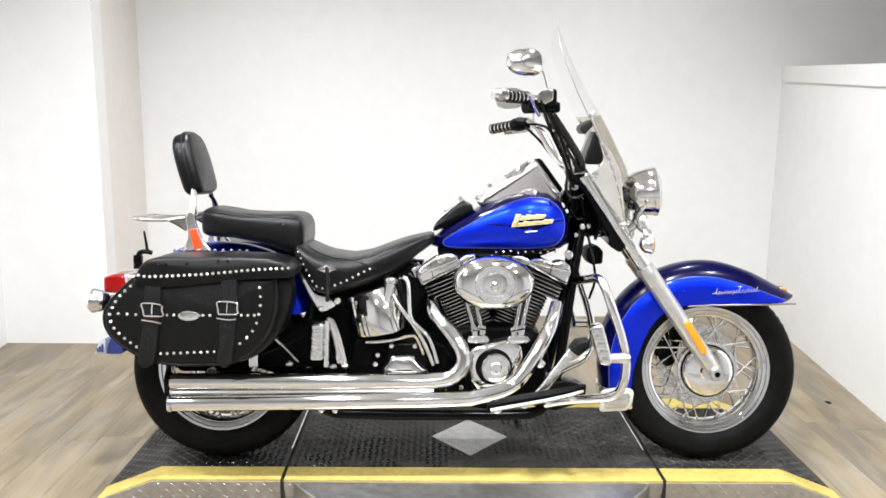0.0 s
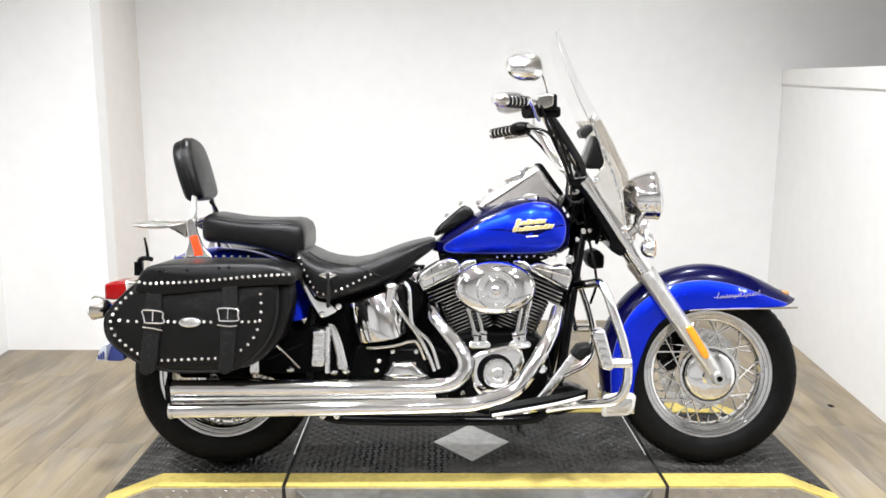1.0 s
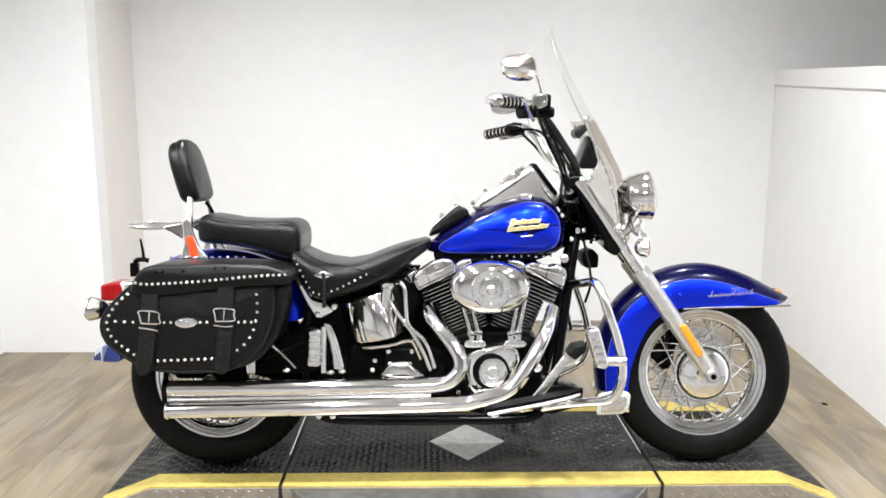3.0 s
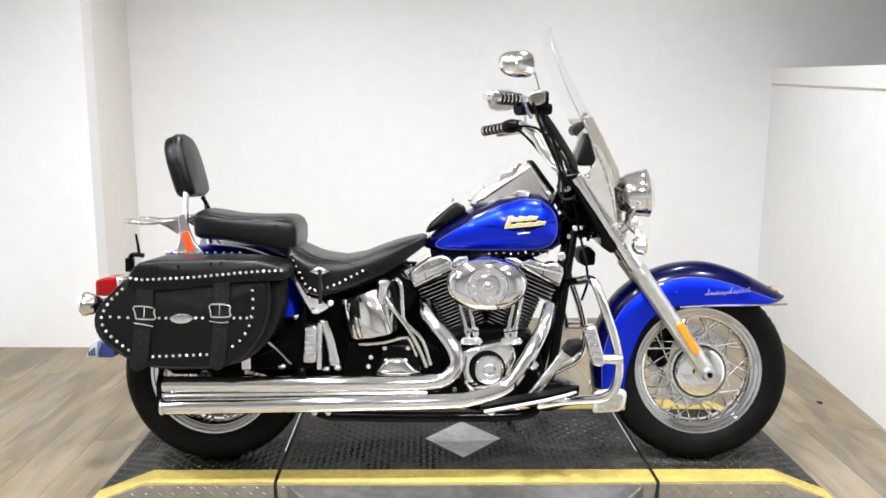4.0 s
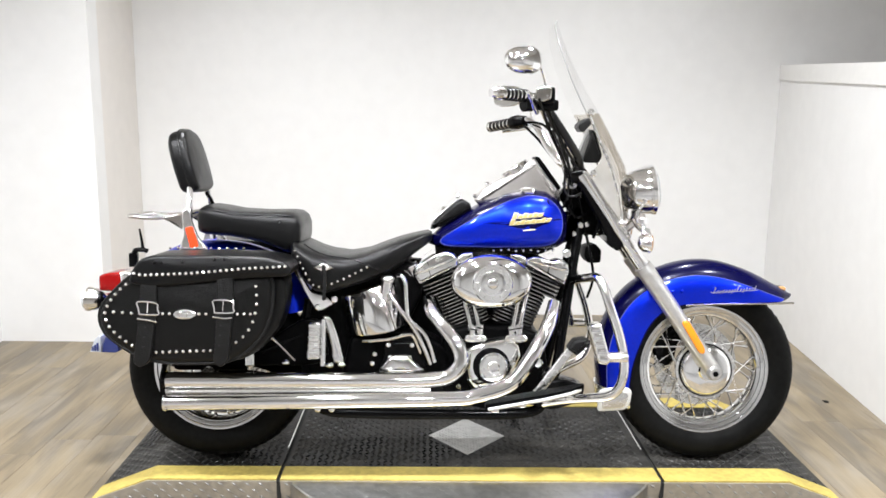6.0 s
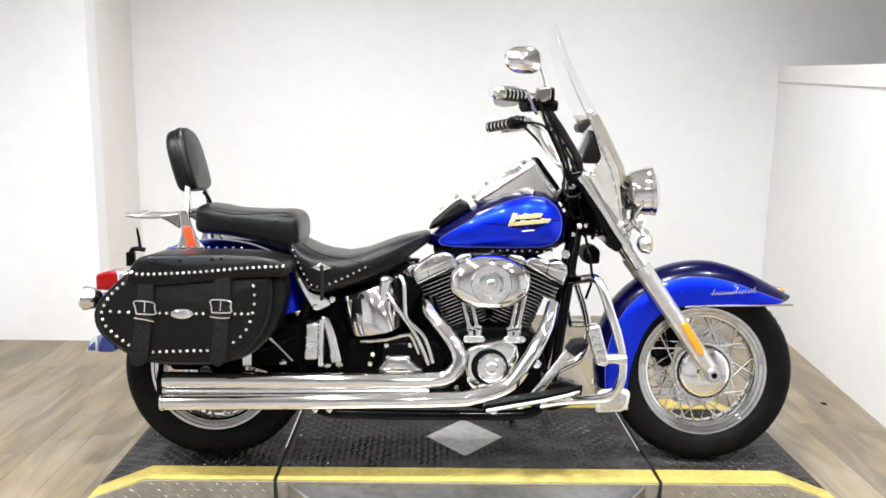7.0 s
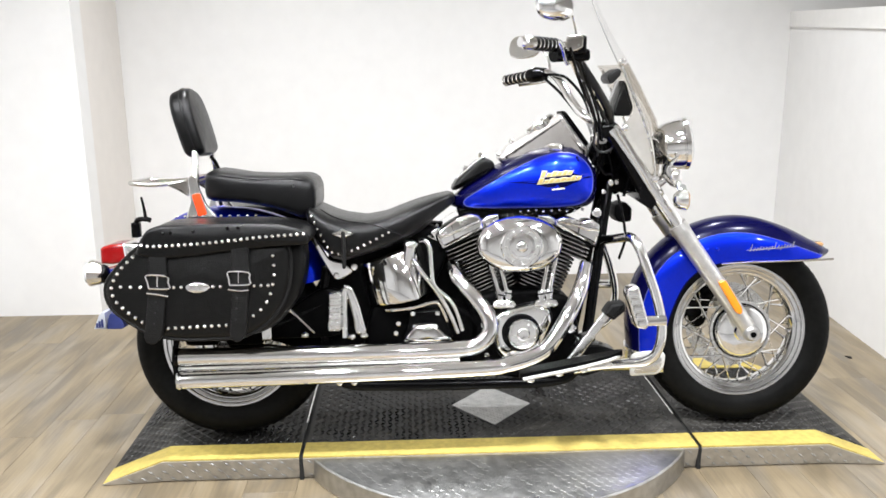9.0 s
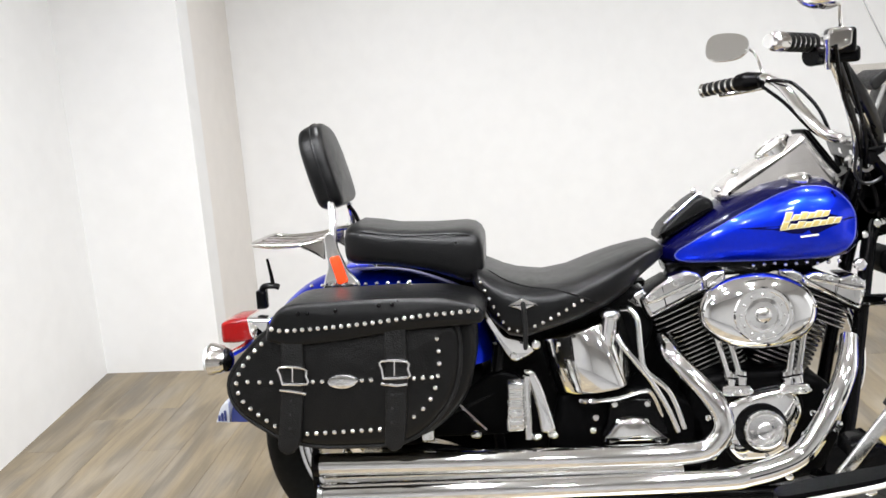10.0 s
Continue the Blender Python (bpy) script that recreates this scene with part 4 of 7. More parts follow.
slab(bm, rounded([(-0.665, 0.300), (-0.668, 0.372), (-0.640, 0.402), (-0.46, 0.408), (-0.40, 0.372), (-0.43, 0.300)], 40, 1), -0.150, -0.128, 0.006)
filler_plate = bp("axle_filler", bm, BLACKROUGH, "added black filler that darkens the space behind the pipes")
for u, w in ((-0.645, 0.352), (-0.612, 0.356), (-0.596, 0.352), (-0.575, 0.356), (-0.535, 0.356), (-0.520, 0.350)):
    bolt((u, -0.152, w), 0.006, filler_plate, CHROME_SOFT)
# kick stand on the far side
tubes("side_stand", [(0.44, 0.13, 0.17), (0.46, 0.22, 0.07), (0.48, 0.29, 0.010)], 0.012, CHROME_SOFT, "chrome side stand")


# engine
def cylinder(base, top, name):
    b, t = Vector((base[0], 0, base[1])), Vector((top[0], 0, top[1]))
    ax = (t - b).normalized()
    d = Vector((ax.z, 0, -ax.x))
    bm = bmesh.new()
    lathe(bm, [(0.040, 0), (0.055, (t - b).length)], b, ax, 28, cap=True)
    cyl = bp(name, bm, BLACKMETAL, "black finned cylinder with polished fin edges")
    # narrow barrel fins below, broad head fins above
    for i in range(20):
        along_axis = 0.004 + 0.0117 * i if i < 15 else 0.182 + 0.0128 * (i - 15)
        c = b + ax * along_axis
        outer, inner = (0.080, 0.062) if i < 15 else (0.112 - 0.001 * (i - 15), 0.07)
        left, right = (-outer, inner) if ax.x < 0 else (-inner, outer)
        deep = 0.080 if i < 15 else 0.096
        pts = rounded([(left, -deep), (right, -deep), (right, deep), (left, deep)], 28, 1)
        bm = bmesh.new()
        rings = []
        for sc, h in ((0.97, -0.0024), (1.0, -0.0013), (1.0, 0.0013), (0.97, 0.0024)):
            rings.append([c + d * p[0] * sc + Vector((0, p[1] * sc, 0)) + ax * h for p in pts])
        ring_bridge(bm, rings)
        bp("fin", bm, FIN, "", cyl, smooth=False)
        bm = bmesh.new()
        ring_bridge(bm, [[c + d * p[0] * 0.985 + Vector((0, p[1] * 0.985, 0)) + ax * h for p in pts] for h in (-0.0033, 0.0033)])
        bp("fin_body", bm, BLACKROUGH, "", cyl, smooth=False)
    return cyl


cylinder((0.312, 0.405), (0.222, 0.618), "rear_cylinder")
cylinder((0.398, 0.405), (0.488, 0.618), "front_cylinder")


def rocker(main, lip, cap, end, split, bolts, label):
    """One-piece rocker box with a raised lid, the cap beside the air cleaner and hex bolts."""
    bm = bmesh.new()
    slab(bm, rounded(main, 72, 1), -0.124, 0.11, 0.014, 5)
    body = bp("rocker_box", bm, CHROME, label)
    bm = bmesh.new()
    slab(bm, rounded(lip, 64, 1), -0.131, 0.10, 0.009, 4)
    bp("rocker_lid", bm, CHROME, "polished lid", body)
    bm = bmesh.new()
    slab(bm, rounded(cap, 48, 1), -0.115, 0.09, 0.009, 4)
    bp("rocker_cap", bm, CHROME_SOFT, "", body)
    if end:
        bm = bmesh.new()
        slab(bm, rounded(end, 40, 1), -0.105, 0.09, 0.010, 4)
        bp("rocker_end", bm, CHROME_SOFT, "", body)
    c = np.mean(np.array(main), 0)
    bm = bmesh.new()
    slab(bm, rounded([(c[0] + (p[0] - c[0]) * 1.03, c[1] + (p[1] - c[1]) * 1.05 - 0.003) for p in main], 56, 1), -0.113, 0.10, 0.003)
    bp("rocker_gasket", bm, BLACKROUGH, "black gasket edge", body)
    tubes("seam", [(split[0][0], -0.1318, split[0][1]), (split[1][0], -0.1255, split[1][1])], 0.0011, BLACKMETAL, "", body, n=6)
    for p in bolts:
        bm = bmesh.new()
        lathe(bm, [(0.0072, 0.006), (0.0072, -0.001), (0.0045, -0.0015), (0.004, 0.002), (0.001, 0.002)], (p[0], -0.1315, p[1]), (0, 1, 0), 12, cap=True)
        bp("bolt", bm, ALLOY, "", body)
    return body


rocker([(0.098, 0.628), (0.126, 0.651), (0.165, 0.676), (0.201, 0.687), (0.230, 0.682), (0.243, 0.664), (0.247, 0.638), (0.207, 0.620), (0.165, 0.600), (0.120, 0.577), (0.107, 0.600)],
       [(0.102, 0.630), (0.126, 0.652), (0.165, 0.677), (0.201, 0.688), (0.229, 0.683), (0.240, 0.668), (0.222, 0.655), (0.180, 0.638), (0.135, 0.618), (0.110, 0.612)],
       [(0.240, 0.668), (0.260, 0.682), (0.292, 0.685), (0.296, 0.660), (0.268, 0.648), (0.245, 0.636)],
       [(0.060, 0.622), (0.080, 0.637), (0.108, 0.650), (0.118, 0.625), (0.112, 0.594), (0.084, 0.597)],
       ((0.146, 0.655), (0.156, 0.605)), [(0.118, 0.630), (0.131, 0.638), (0.177, 0.662), (0.190, 0.668)], "polished chrome rear rocker box")
rocker([(0.461, 0.666), (0.487, 0.675), (0.513, 0.671), (0.542, 0.658), (0.575, 0.667), (0.600, 0.651), (0.604, 0.623), (0.590, 0.579), (0.549, 0.600), (0.506, 0.624), (0.460, 0.645)],
       [(0.466, 0.668), (0.487, 0.676), (0.513, 0.672), (0.542, 0.660), (0.575, 0.668), (0.599, 0.652), (0.600, 0.628), (0.560, 0.630), (0.510, 0.647), (0.468, 0.656)],
       [(0.411, 0.681), (0.445, 0.681), (0.466, 0.670), (0.462, 0.645), (0.413, 0.658)],
       None,
       ((0.540, 0.655), (0.532, 0.612)), [(0.584, 0.648), (0.572, 0.652), (0.520, 0.660), (0.506, 0.664)], "polished chrome front rocker box")

# air cleaner
AC = (0.348, 0.600)
bm = bmesh.new()


def ell(a, b, v, n=56, pw=2.0):
    return [(AC[0] + a * math.copysign(abs(math.cos(2 * math.pi * k / n)) ** (2 / pw), math.cos(2 * math.pi * k / n)), v, AC[1] + b * math.copysign(abs(math.sin(2 * math.pi * k / n)) ** (2 / pw), math.sin(2 * math.pi * k / n))) for k in range(n)]


ring_bridge(bm, [ell(0.108, 0.068, -0.13), ell(0.122, 0.080, -0.155), ell(0.128, 0.086, -0.175), ell(0.128, 0.086, -0.192), ell(0.124, 0.083, -0.204), ell(0.112, 0.076, -0.214), ell(0.092, 0.068, -0.222), ell(0.070, 0.062, -0.227), ell(0.063, 0.060, -0.228)])
air = bp("air_cleaner", bm, CHROME, "oval polished chrome air cleaner cover")
bm = bmesh.new()
lathe(bm, [(0.063, 0.0), (0.060, -0.004), (0.054, -0.004), (0.052, 0.001), (0.040, 0.002), (0.038, -0.003), (0.031, -0.005), (0.030, 0.0), (0.018, -0.001), (0.014, -0.007), (0.007, -0.011), (0.001, -0.012)], (AC[0] + 0.001, -0.229, AC[1]), (0, 1, 0), 48, cap=True)
bp("cover_insert", bm, CHROME, "ringed round chrome insert", air, angle=25)
for k in range(12):
    a = 2 * math.pi * k / 12
    bolt((AC[0] + 0.046 * math.cos(a), -0.231, AC[1] + 0.046 * math.sin(a)), 0.0028, air, ALLOY, name="rivet")

# pushrod tubes and cam chest
for p0, p1 in (((0.248, -0.118, 0.600), (0.290, -0.140, 0.432)), ((0.282, -0.112, 0.585), (0.315, -0.138, 0.436)), ((0.452, -0.118, 0.600), (0.420, -0.140, 0.432)), ((0.478, -0.112, 0.600), (0.442, -0.138, 0.436))):
    rod = tubes("pushrod_tube", [p0, p1], 0.0075, CHROME, "chrome pushrod tube")
    mid = Vector(p1).lerp(Vector(p0), 0.12)
    tubes("collar", [p1, mid], 0.0115, CHROME, "", rod)
for side, rods in ((-1, ((0.290, 0.432), (0.315, 0.436))), (1, ((0.420, 0.432), (0.442, 0.436)))):
    mid = (rods[0][0] + rods[1][0]) / 2
    flange = [(mid - 0.036, 0.414), (mid - 0.030, 0.424), (mid + 0.030, 0.424), (mid + 0.036, 0.414), (mid + 0.030, 0.399), (mid - 0.030, 0.399)]
    bm = bmesh.new()
    slab(bm, rounded(flange, 40, 1), -0.156, -0.12, 0.006)
    block = bp("lifter_block", bm, CHROME, "chrome lifter block with black seals")
    bm = bmesh.new()
    slab(bm, rounded([(mid - 0.026, 0.425), (mid - 0.024, 0.436), (mid + 0.024, 0.436), (mid + 0.026, 0.425)], 32, 1), -0.150, -0.118, 0.004)
    bp("seal", bm, BLACKMETAL, "black seal", block)
    for u, w in rods:
        lean = -0.18 * side
        tubes("tappet_body", [(u, -0.140, w - 0.012), (u + lean * 0.010, -0.139, w + 0.004), (u + lean * 0.022, -0.138, w + 0.018)], [0.0135, 0.0135, 0.011], CHROME, "", block, n=14)
        tubes("seal", [(u + lean * 0.014, -0.1385, w + 0.006), (u + lean * 0.018, -0.1383, w + 0.010)], 0.0142, BLACKMETAL, "", block, n=14)
    for du in (-0.029, -0.009, 0.011, 0.029):
        bolt((mid + du, -0.157, 0.411), 0.0062, block)
chest_pts = [(0.284, 0.270), (0.272, 0.330), (0.276, 0.383), (0.307, 0.397), (0.352, 0.408), (0.406, 0.418), (0.440, 0.398), (0.448, 0.360), (0.430, 0.318), (0.412, 0.275), (0.375, 0.252), (0.305, 0.247)]
bm = bmesh.new()
slab(bm, rounded(chest_pts, 64, 1), -0.178, -0.12, 0.014, 4, 0.003)
chest = bp("cam_cover", bm, CHROME, "polished chrome cam cover")
bm = bmesh.new()
lathe(bm, [(0.059, 0.02), (0.059, -0.003), (0.056, -0.005), (0.001, -0.005)], (0.352, -0.178, 0.329), (0, 1, 0), 44, cap=True)
bp("timer_recess", bm, BLACKMETAL, "black recess round the timer cover", chest)
bm = bmesh.new()
lathe(bm, [(0.047, 0.0), (0.047, -0.010), (0.044, -0.015), (0.040, -0.016), (0.038, -0.014), (0.020, -0.014), (0.016, -0.017), (0.001, -0.018)], (0.358, -0.182, 0.327), (0, 1, 0), 44, cap=True)
timer = bp("timer_cover", bm, CHROME_SOFT, "round brushed timer cover", chest, angle=25)
for a in (60, 180, 300):
    bolt((0.358 + 0.030 * math.cos(radians(a)), -0.197, 0.327 + 0.030 * math.sin(radians(a))), 0.0038, chest, CHROME)
cc = np.mean(np.array(chest_pts), 0)
bm = bmesh.new()
slab(bm, rounded([(cc[0] + (p[0] - cc[0]) * 1.09, cc[1] + (p[1] - cc[1]) * 1.09) for p in chest_pts], 56, 1), -0.160, -0.125, 0.004)
bp("cam_gasket", bm, BLACKMETAL, "black gasket edge", chest)
for p in ((0.286, 0.285), (0.284, 0.375), (0.330, 0.396), (0.395, 0.405), (0.432, 0.385), (0.424, 0.335), (0.405, 0.285), (0.315, 0.262), (0.365, 0.262)):
    bolt((p[0], -0.181, p[1]), 0.0058, chest)
for p in ((0.25, 0.25), (0.236, 0.40), (0.240, 0.345), (0.225, 0.275), (0.252, 0.305), (0.255, 0.375), (0.455, 0.30), (0.475, 0.35), (0.462, 0.41), (0.505, 0.40), (0.515, 0.33)):
    bolt((p[0], -0.138, p[1]), 0.0072, crankcase)

# oil tank
bm = bmesh.new()
top, low = [(-0.152, 0.534), (-0.021, 0.582), (0.060, 0.606)], [(-0.110, 0.404), (0.03, 0.438), (0.085, 0.452)]
rings = []
for k in range(25):
    f = k / 24
    a = math.pi * (0.03 + 0.94 * f)
    u0 = np.interp(f, (0, 0.5, 1), [p[0] for p in top])
    w0 = np.interp(f, (0, 0.5, 1), [p[1] for p in top])
    u1 = np.interp(f, (0, 0.5, 1), [p[0] for p in low])
    w1 = np.interp(f, (0, 0.5, 1), [p[1] for p in low])
    v = -0.085 - 0.105 * math.sin(a) ** 0.85
    ring = []
    for g, dv in ((0, 0.03), (0.005, 0.012), (0.02, 0.003), (0.06, 0.0), (0.5, -0.002), (0.94, 0.0), (0.98, 0.003), (0.995, 0.012), (1, 0.03)):
        ring.append((u0 + (u1 - u0) * g, min(v + dv + 0.032 * (0.5 - g), -0.05), w0 + (w1 - w0) * g))
    ring += [(u1, -0.045, w1), (u0, -0.045, w0)]
    rings.append(ring)
ring_bridge(bm, rings)
oil = bp("oil_tank", bm, CHROME, "curved polished chrome oil tank", angle=50)
bm = bmesh.new()
lathe(bm, [(0.019, -0.06), (0.019, 0.0), (0.023, 0.002), (0.023, 0.012), (0.017, 0.019), (0.004, 0.021)], (0.020, -0.165, 0.595), Vector((0.15, 0, 1)), 24, cap=True)
bp("filler_cap", bm, CHROME, "chrome filler neck and cap", oil)
tubes("oil_line", [(0.050, -0.15, 0.612), (0.064, -0.18, 0.616), (0.078, -0.195, 0.594), (0.082, -0.20, 0.53), (0.090, -0.20, 0.482), (0.135, -0.20, 0.438), (0.155, -0.20, 0.40), (0.172, -0.20, 0.345)], 0.0065, CHROME, "bent chrome oil line", n=10)
tubes("oil_line", [(0.030, -0.19, 0.560), (0.045, -0.20, 0.535), (0.080, -0.203, 0.488), (0.112, -0.203, 0.440), (0.138, -0.203, 0.39), (0.158, -0.20, 0.338)], 0.0065, CHROME, "bent chrome oil line", n=10)
tubes("tank_bracket", [(-0.055, -0.17, 0.404), (-0.03, -0.185, 0.408), (0.03, -0.19, 0.416), (0.085, -0.19, 0.430), (0.105, -0.19, 0.422), (0.128, -0.185, 0.37)], 0.0055, CHROME, "chrome tank bracket", n=8)
# gearbox cover
bm = bmesh.new()
slab(bm, rounded([(0.012, 0.402), (0.112, 0.402), (0.128, 0.372), (0.150, 0.310), (-0.012, 0.310), (0.006, 0.345)], 48, 1), -0.158, -0.12, 0.010)
bp("gearbox_cover", bm, BLACKMETAL, "black gearbox side cover with chrome bolts", gearbox)
bm = bmesh.new()
slab(bm, rounded([(-0.012, 0.305), (0.012, 0.336), (0.030, 0.360), (0.060, 0.363), (0.092, 0.360), (0.112, 0.338), (0.150, 0.305)], 40, 1), -0.182, -0.15, 0.014, 4, 0.004)
bp("clutch_release_cover", bm, CHROME, "domed chrome release cover", gearbox)
for p in ((0.024, 0.390), (0.099, 0.390), (0.030, 0.352), (0.092, 0.352), (-0.028, 0.330), (-0.02, 0.36)):
    bolt((p[0], -0.172 if 0.34 < p[1] < 0.355 else -0.16, p[1]), 0.0075, gearbox)

# foot controls
bm = bmesh.new()
slab(bm, rounded([(-0.220, 0.470), (-0.184, 0.474), (-0.186, 0.358), (-0.226, 0.356)], 40, 1), -0.235, -0.195, 0.008)
peg = bp("passenger_footpeg", bm, ALLOY, "folded ribbed passenger footpeg")
for k in range(5):
    w = 0.372 + 0.021 * k
    bm = bmesh.new()
    box(bm, -0.218, -0.190, -0.242, -0.233, w, w + 0.014, 0.003)
    bp("rubber_rib", bm, ALLOY, "", peg)
tubes("peg_arm", [(-0.176, -0.215, 0.482), (-0.177, -0.215, 0.42), (-0.178, -0.215, 0.335)], 0.0085, CHROME, "chrome peg arm", peg)
bm = bmesh.new()
slab(bm, rounded([(-0.184, 0.486), (-0.160, 0.488), (-0.143, 0.450), (-0.127, 0.400), (-0.112, 0.338), (-0.150, 0.336), (-0.153, 0.375), (-0.162, 0.420), (-0.172, 0.450)], 40, 1), -0.195, -0.17, 0.008)
bp("peg_guard", bm, CHROME, "crescent chrome guard", peg)
for p in ((-0.122, 0.333), (-0.298, 0.338), (-0.16, 0.33)):
    bm = bmesh.new()
    ball(bm, (p[0], -0.19, p[1]), 0.012, (1.2, 1, 0.8))
    bp("acorn_nut", bm, CHROME, "", peg)
tubes("brake_rod", [(-0.350, -0.15, 0.410), (-0.276, -0.15, 0.334)], 0.005, CHROME, "thin chrome brake rod", n=8)
bm = bmesh.new()
slab(bm, rounded([(-0.425, 0.375), (-0.405, 0.385), (-0.395, 0.37), (-0.395, 0.325), (-0.425, 0.325)], 30, 1), -0.20, -0.18, 0.006)
bp("shock_clamp", bm, CHROME_SOFT, "chrome clamp behind the saddlebag")
bm = bmesh.new()
slab(bm, rounded([(-0.305, 0.672), (-0.282, 0.676), (-0.248, 0.600), (-0.222, 0.556), (-0.176, 0.545), (-0.150, 0.520), (-0.190, 0.497), (-0.206, 0.494), (-0.232, 0.535), (-0.262, 0.59)], 48, 1), -0.150, -0.138, 0.004)
bracket = bp("mudguard_strut", bm, CHROME, "chrome mudguard strut under the saddle")
bolt((-0.203, -0.15, 0.510), 0.009, bracket)
bolt((-0.150, -0.15, 0.535), 0.011, bracket)
tubes("strut_rail", [(-0.62, -0.118, 0.665), (-0.45, -0.122, 0.668), (-0.35, -0.128, 0.66), (-0.28, -0.14, 0.64), (-0.255, -0.146, 0.60)], 0.011, CHROME, "chrome mudguard rail", bracket)

for s in (-1, 1):
    bm = bmesh.new()
    rings = []
    for u, w, hw in ((0.322, 0.252, 0.014), (0.335, 0.257, 0.026), (0.40, 0.270, 0.031), (0.50, 0.288, 0.031), (0.575, 0.303, 0.026), (0.606, 0.311, 0.014), (0.615, 0.313, 0.007)):
        rings.append([(u, s * 0.348 + a * hw, w + c) for a, c in ((-1, -0.004), (-0.92, 0.004), (0.92, 0.004), (1, -0.004), (0.95, -0.012), (-0.95, -0.012))])
    ring_bridge(bm, rings)
    board = bp("footboard", bm, BLACKROUGH, "black rubber rider footboard with a silver rail")
    bm = bmesh.new()
    rings = []
    for u, w, hw in ((0.330, 0.245, 0.020), (0.40, 0.262, 0.028), (0.50, 0.280, 0.028), (0.595, 0.300, 0.016)):
        rings.append([(u, s * 0.346 + a * hw, w + c) for a, c in ((-1, 0.002), (1, 0.002), (1, -0.004), (-1, -0.004))])
    ring_bridge(bm, rings)
    bp("tray", bm, BLACKMETAL, "black tray", board)
    tubes("edge_rail", [(0.330, s * 0.372, 0.244), (0.40, s * 0.382, 0.260), (0.50, s * 0.382, 0.279), (0.575, s * 0.374, 0.295), (0.604, s * 0.358, 0.301)], 0.0055, SILVER, "silver edge rail", board, n=8)
    for u, w in ((0.35, 0.236), (0.43, 0.252), (0.50, 0.262), (0.57, 0.276)):
        bm = bmesh.new()
        ball(bm, (u, s * 0.376, w + 0.006), 0.008, (1.5, 0.7, 0.9), 10, 6)
        bp("clamp", bm, CHROME, "", board)
    tubes("mount", [(0.48, s * 0.12, 0.20), (0.49, s * 0.22, 0.225), (0.50, s * 0.33, 0.262)], 0.012, BLACKMETAL, "black mounting arm", board)
# brake pedal
bm = bmesh.new()
slab(bm, rounded([(0.462, 0.262), (0.50, 0.268), (0.600, 0.405), (0.608, 0.428), (0.588, 0.432), (0.565, 0.40)], 40, 1), -0.290, -0.278, 0.004)
pedal = bp("brake_pedal", bm, ALLOY, "silver brake pedal with black rubber pad")
bm = bmesh.new()
slab(bm, rounded([(0.572, 0.412), (0.592, 0.440), (0.632, 0.446), (0.634, 0.420), (0.600, 0.392)], 40, 1), -0.315, -0.255, 0.010)
bp("pad", bm, GRIPRUBBER, "black rubber pad", pedal)
bm = bmesh.new()
slab(bm, rounded([(0.505, 0.325), (0.555, 0.340), (0.560, 0.322), (0.50, 0.295)], 30, 1), -0.27, -0.20, 0.008)
bp("master_cylinder", bm, BLACKMETAL, "black brake cylinder", pedal)
bolt((0.500, -0.205, 0.345), 0.014, pedal)
# engine guard
for s in (-1, 1):
    bar = tubes("engine_guard", [(0.620, s * 0.075, 0.594), (0.636, s * 0.10, 0.600), (0.654, s * 0.16, 0.612), (0.672, s * 0.215, 0.620), (0.686, s * 0.25, 0.598), (0.708, s * 0.268, 0.530), (0.733, s * 0.27, 0.460), (0.751, s * 0.27, 0.383), (0.752, s * 0.27, 0.324), (0.738, s * 0.262, 0.276), (0.708, s * 0.245, 0.250), (0.660, s * 0.215, 0.236), (0.590, s * 0.165, 0.215), (0.53, s * 0.12, 0.19)], 0.0145, CHROME, "bent chrome engine guard bar", n=16)
    bm = bmesh.new()
    slab(bm, rounded([(0.640, 0.490), (0.668, 0.496), (0.700, 0.385), (0.694, 0.366), (0.662, 0.372), (0.632, 0.470)], 40, 1), s * 0.325, s * 0.272, 0.009)
    hp = bp("highway_peg", bm, CHROME_SOFT, "ribbed chrome highway peg", bar)
    for k in range(5):
        c = Vector((0.650, 0, 0.478)).lerp(Vector((0.678, 0, 0.388)), k / 4)
        bm = bmesh.new()
        box(bm, c.x - 0.013, c.x + 0.013, s * 0.330 - 0.006, s * 0.330 + 0.006, c.z - 0.007, c.z + 0.007, 0.003)
        bp("rib", bm, CHROME, "", hp)
    tubes("clamp", [(0.690, s * 0.29, 0.384), (0.758, s * 0.282, 0.384)], 0.016, CHROME, "", bar)

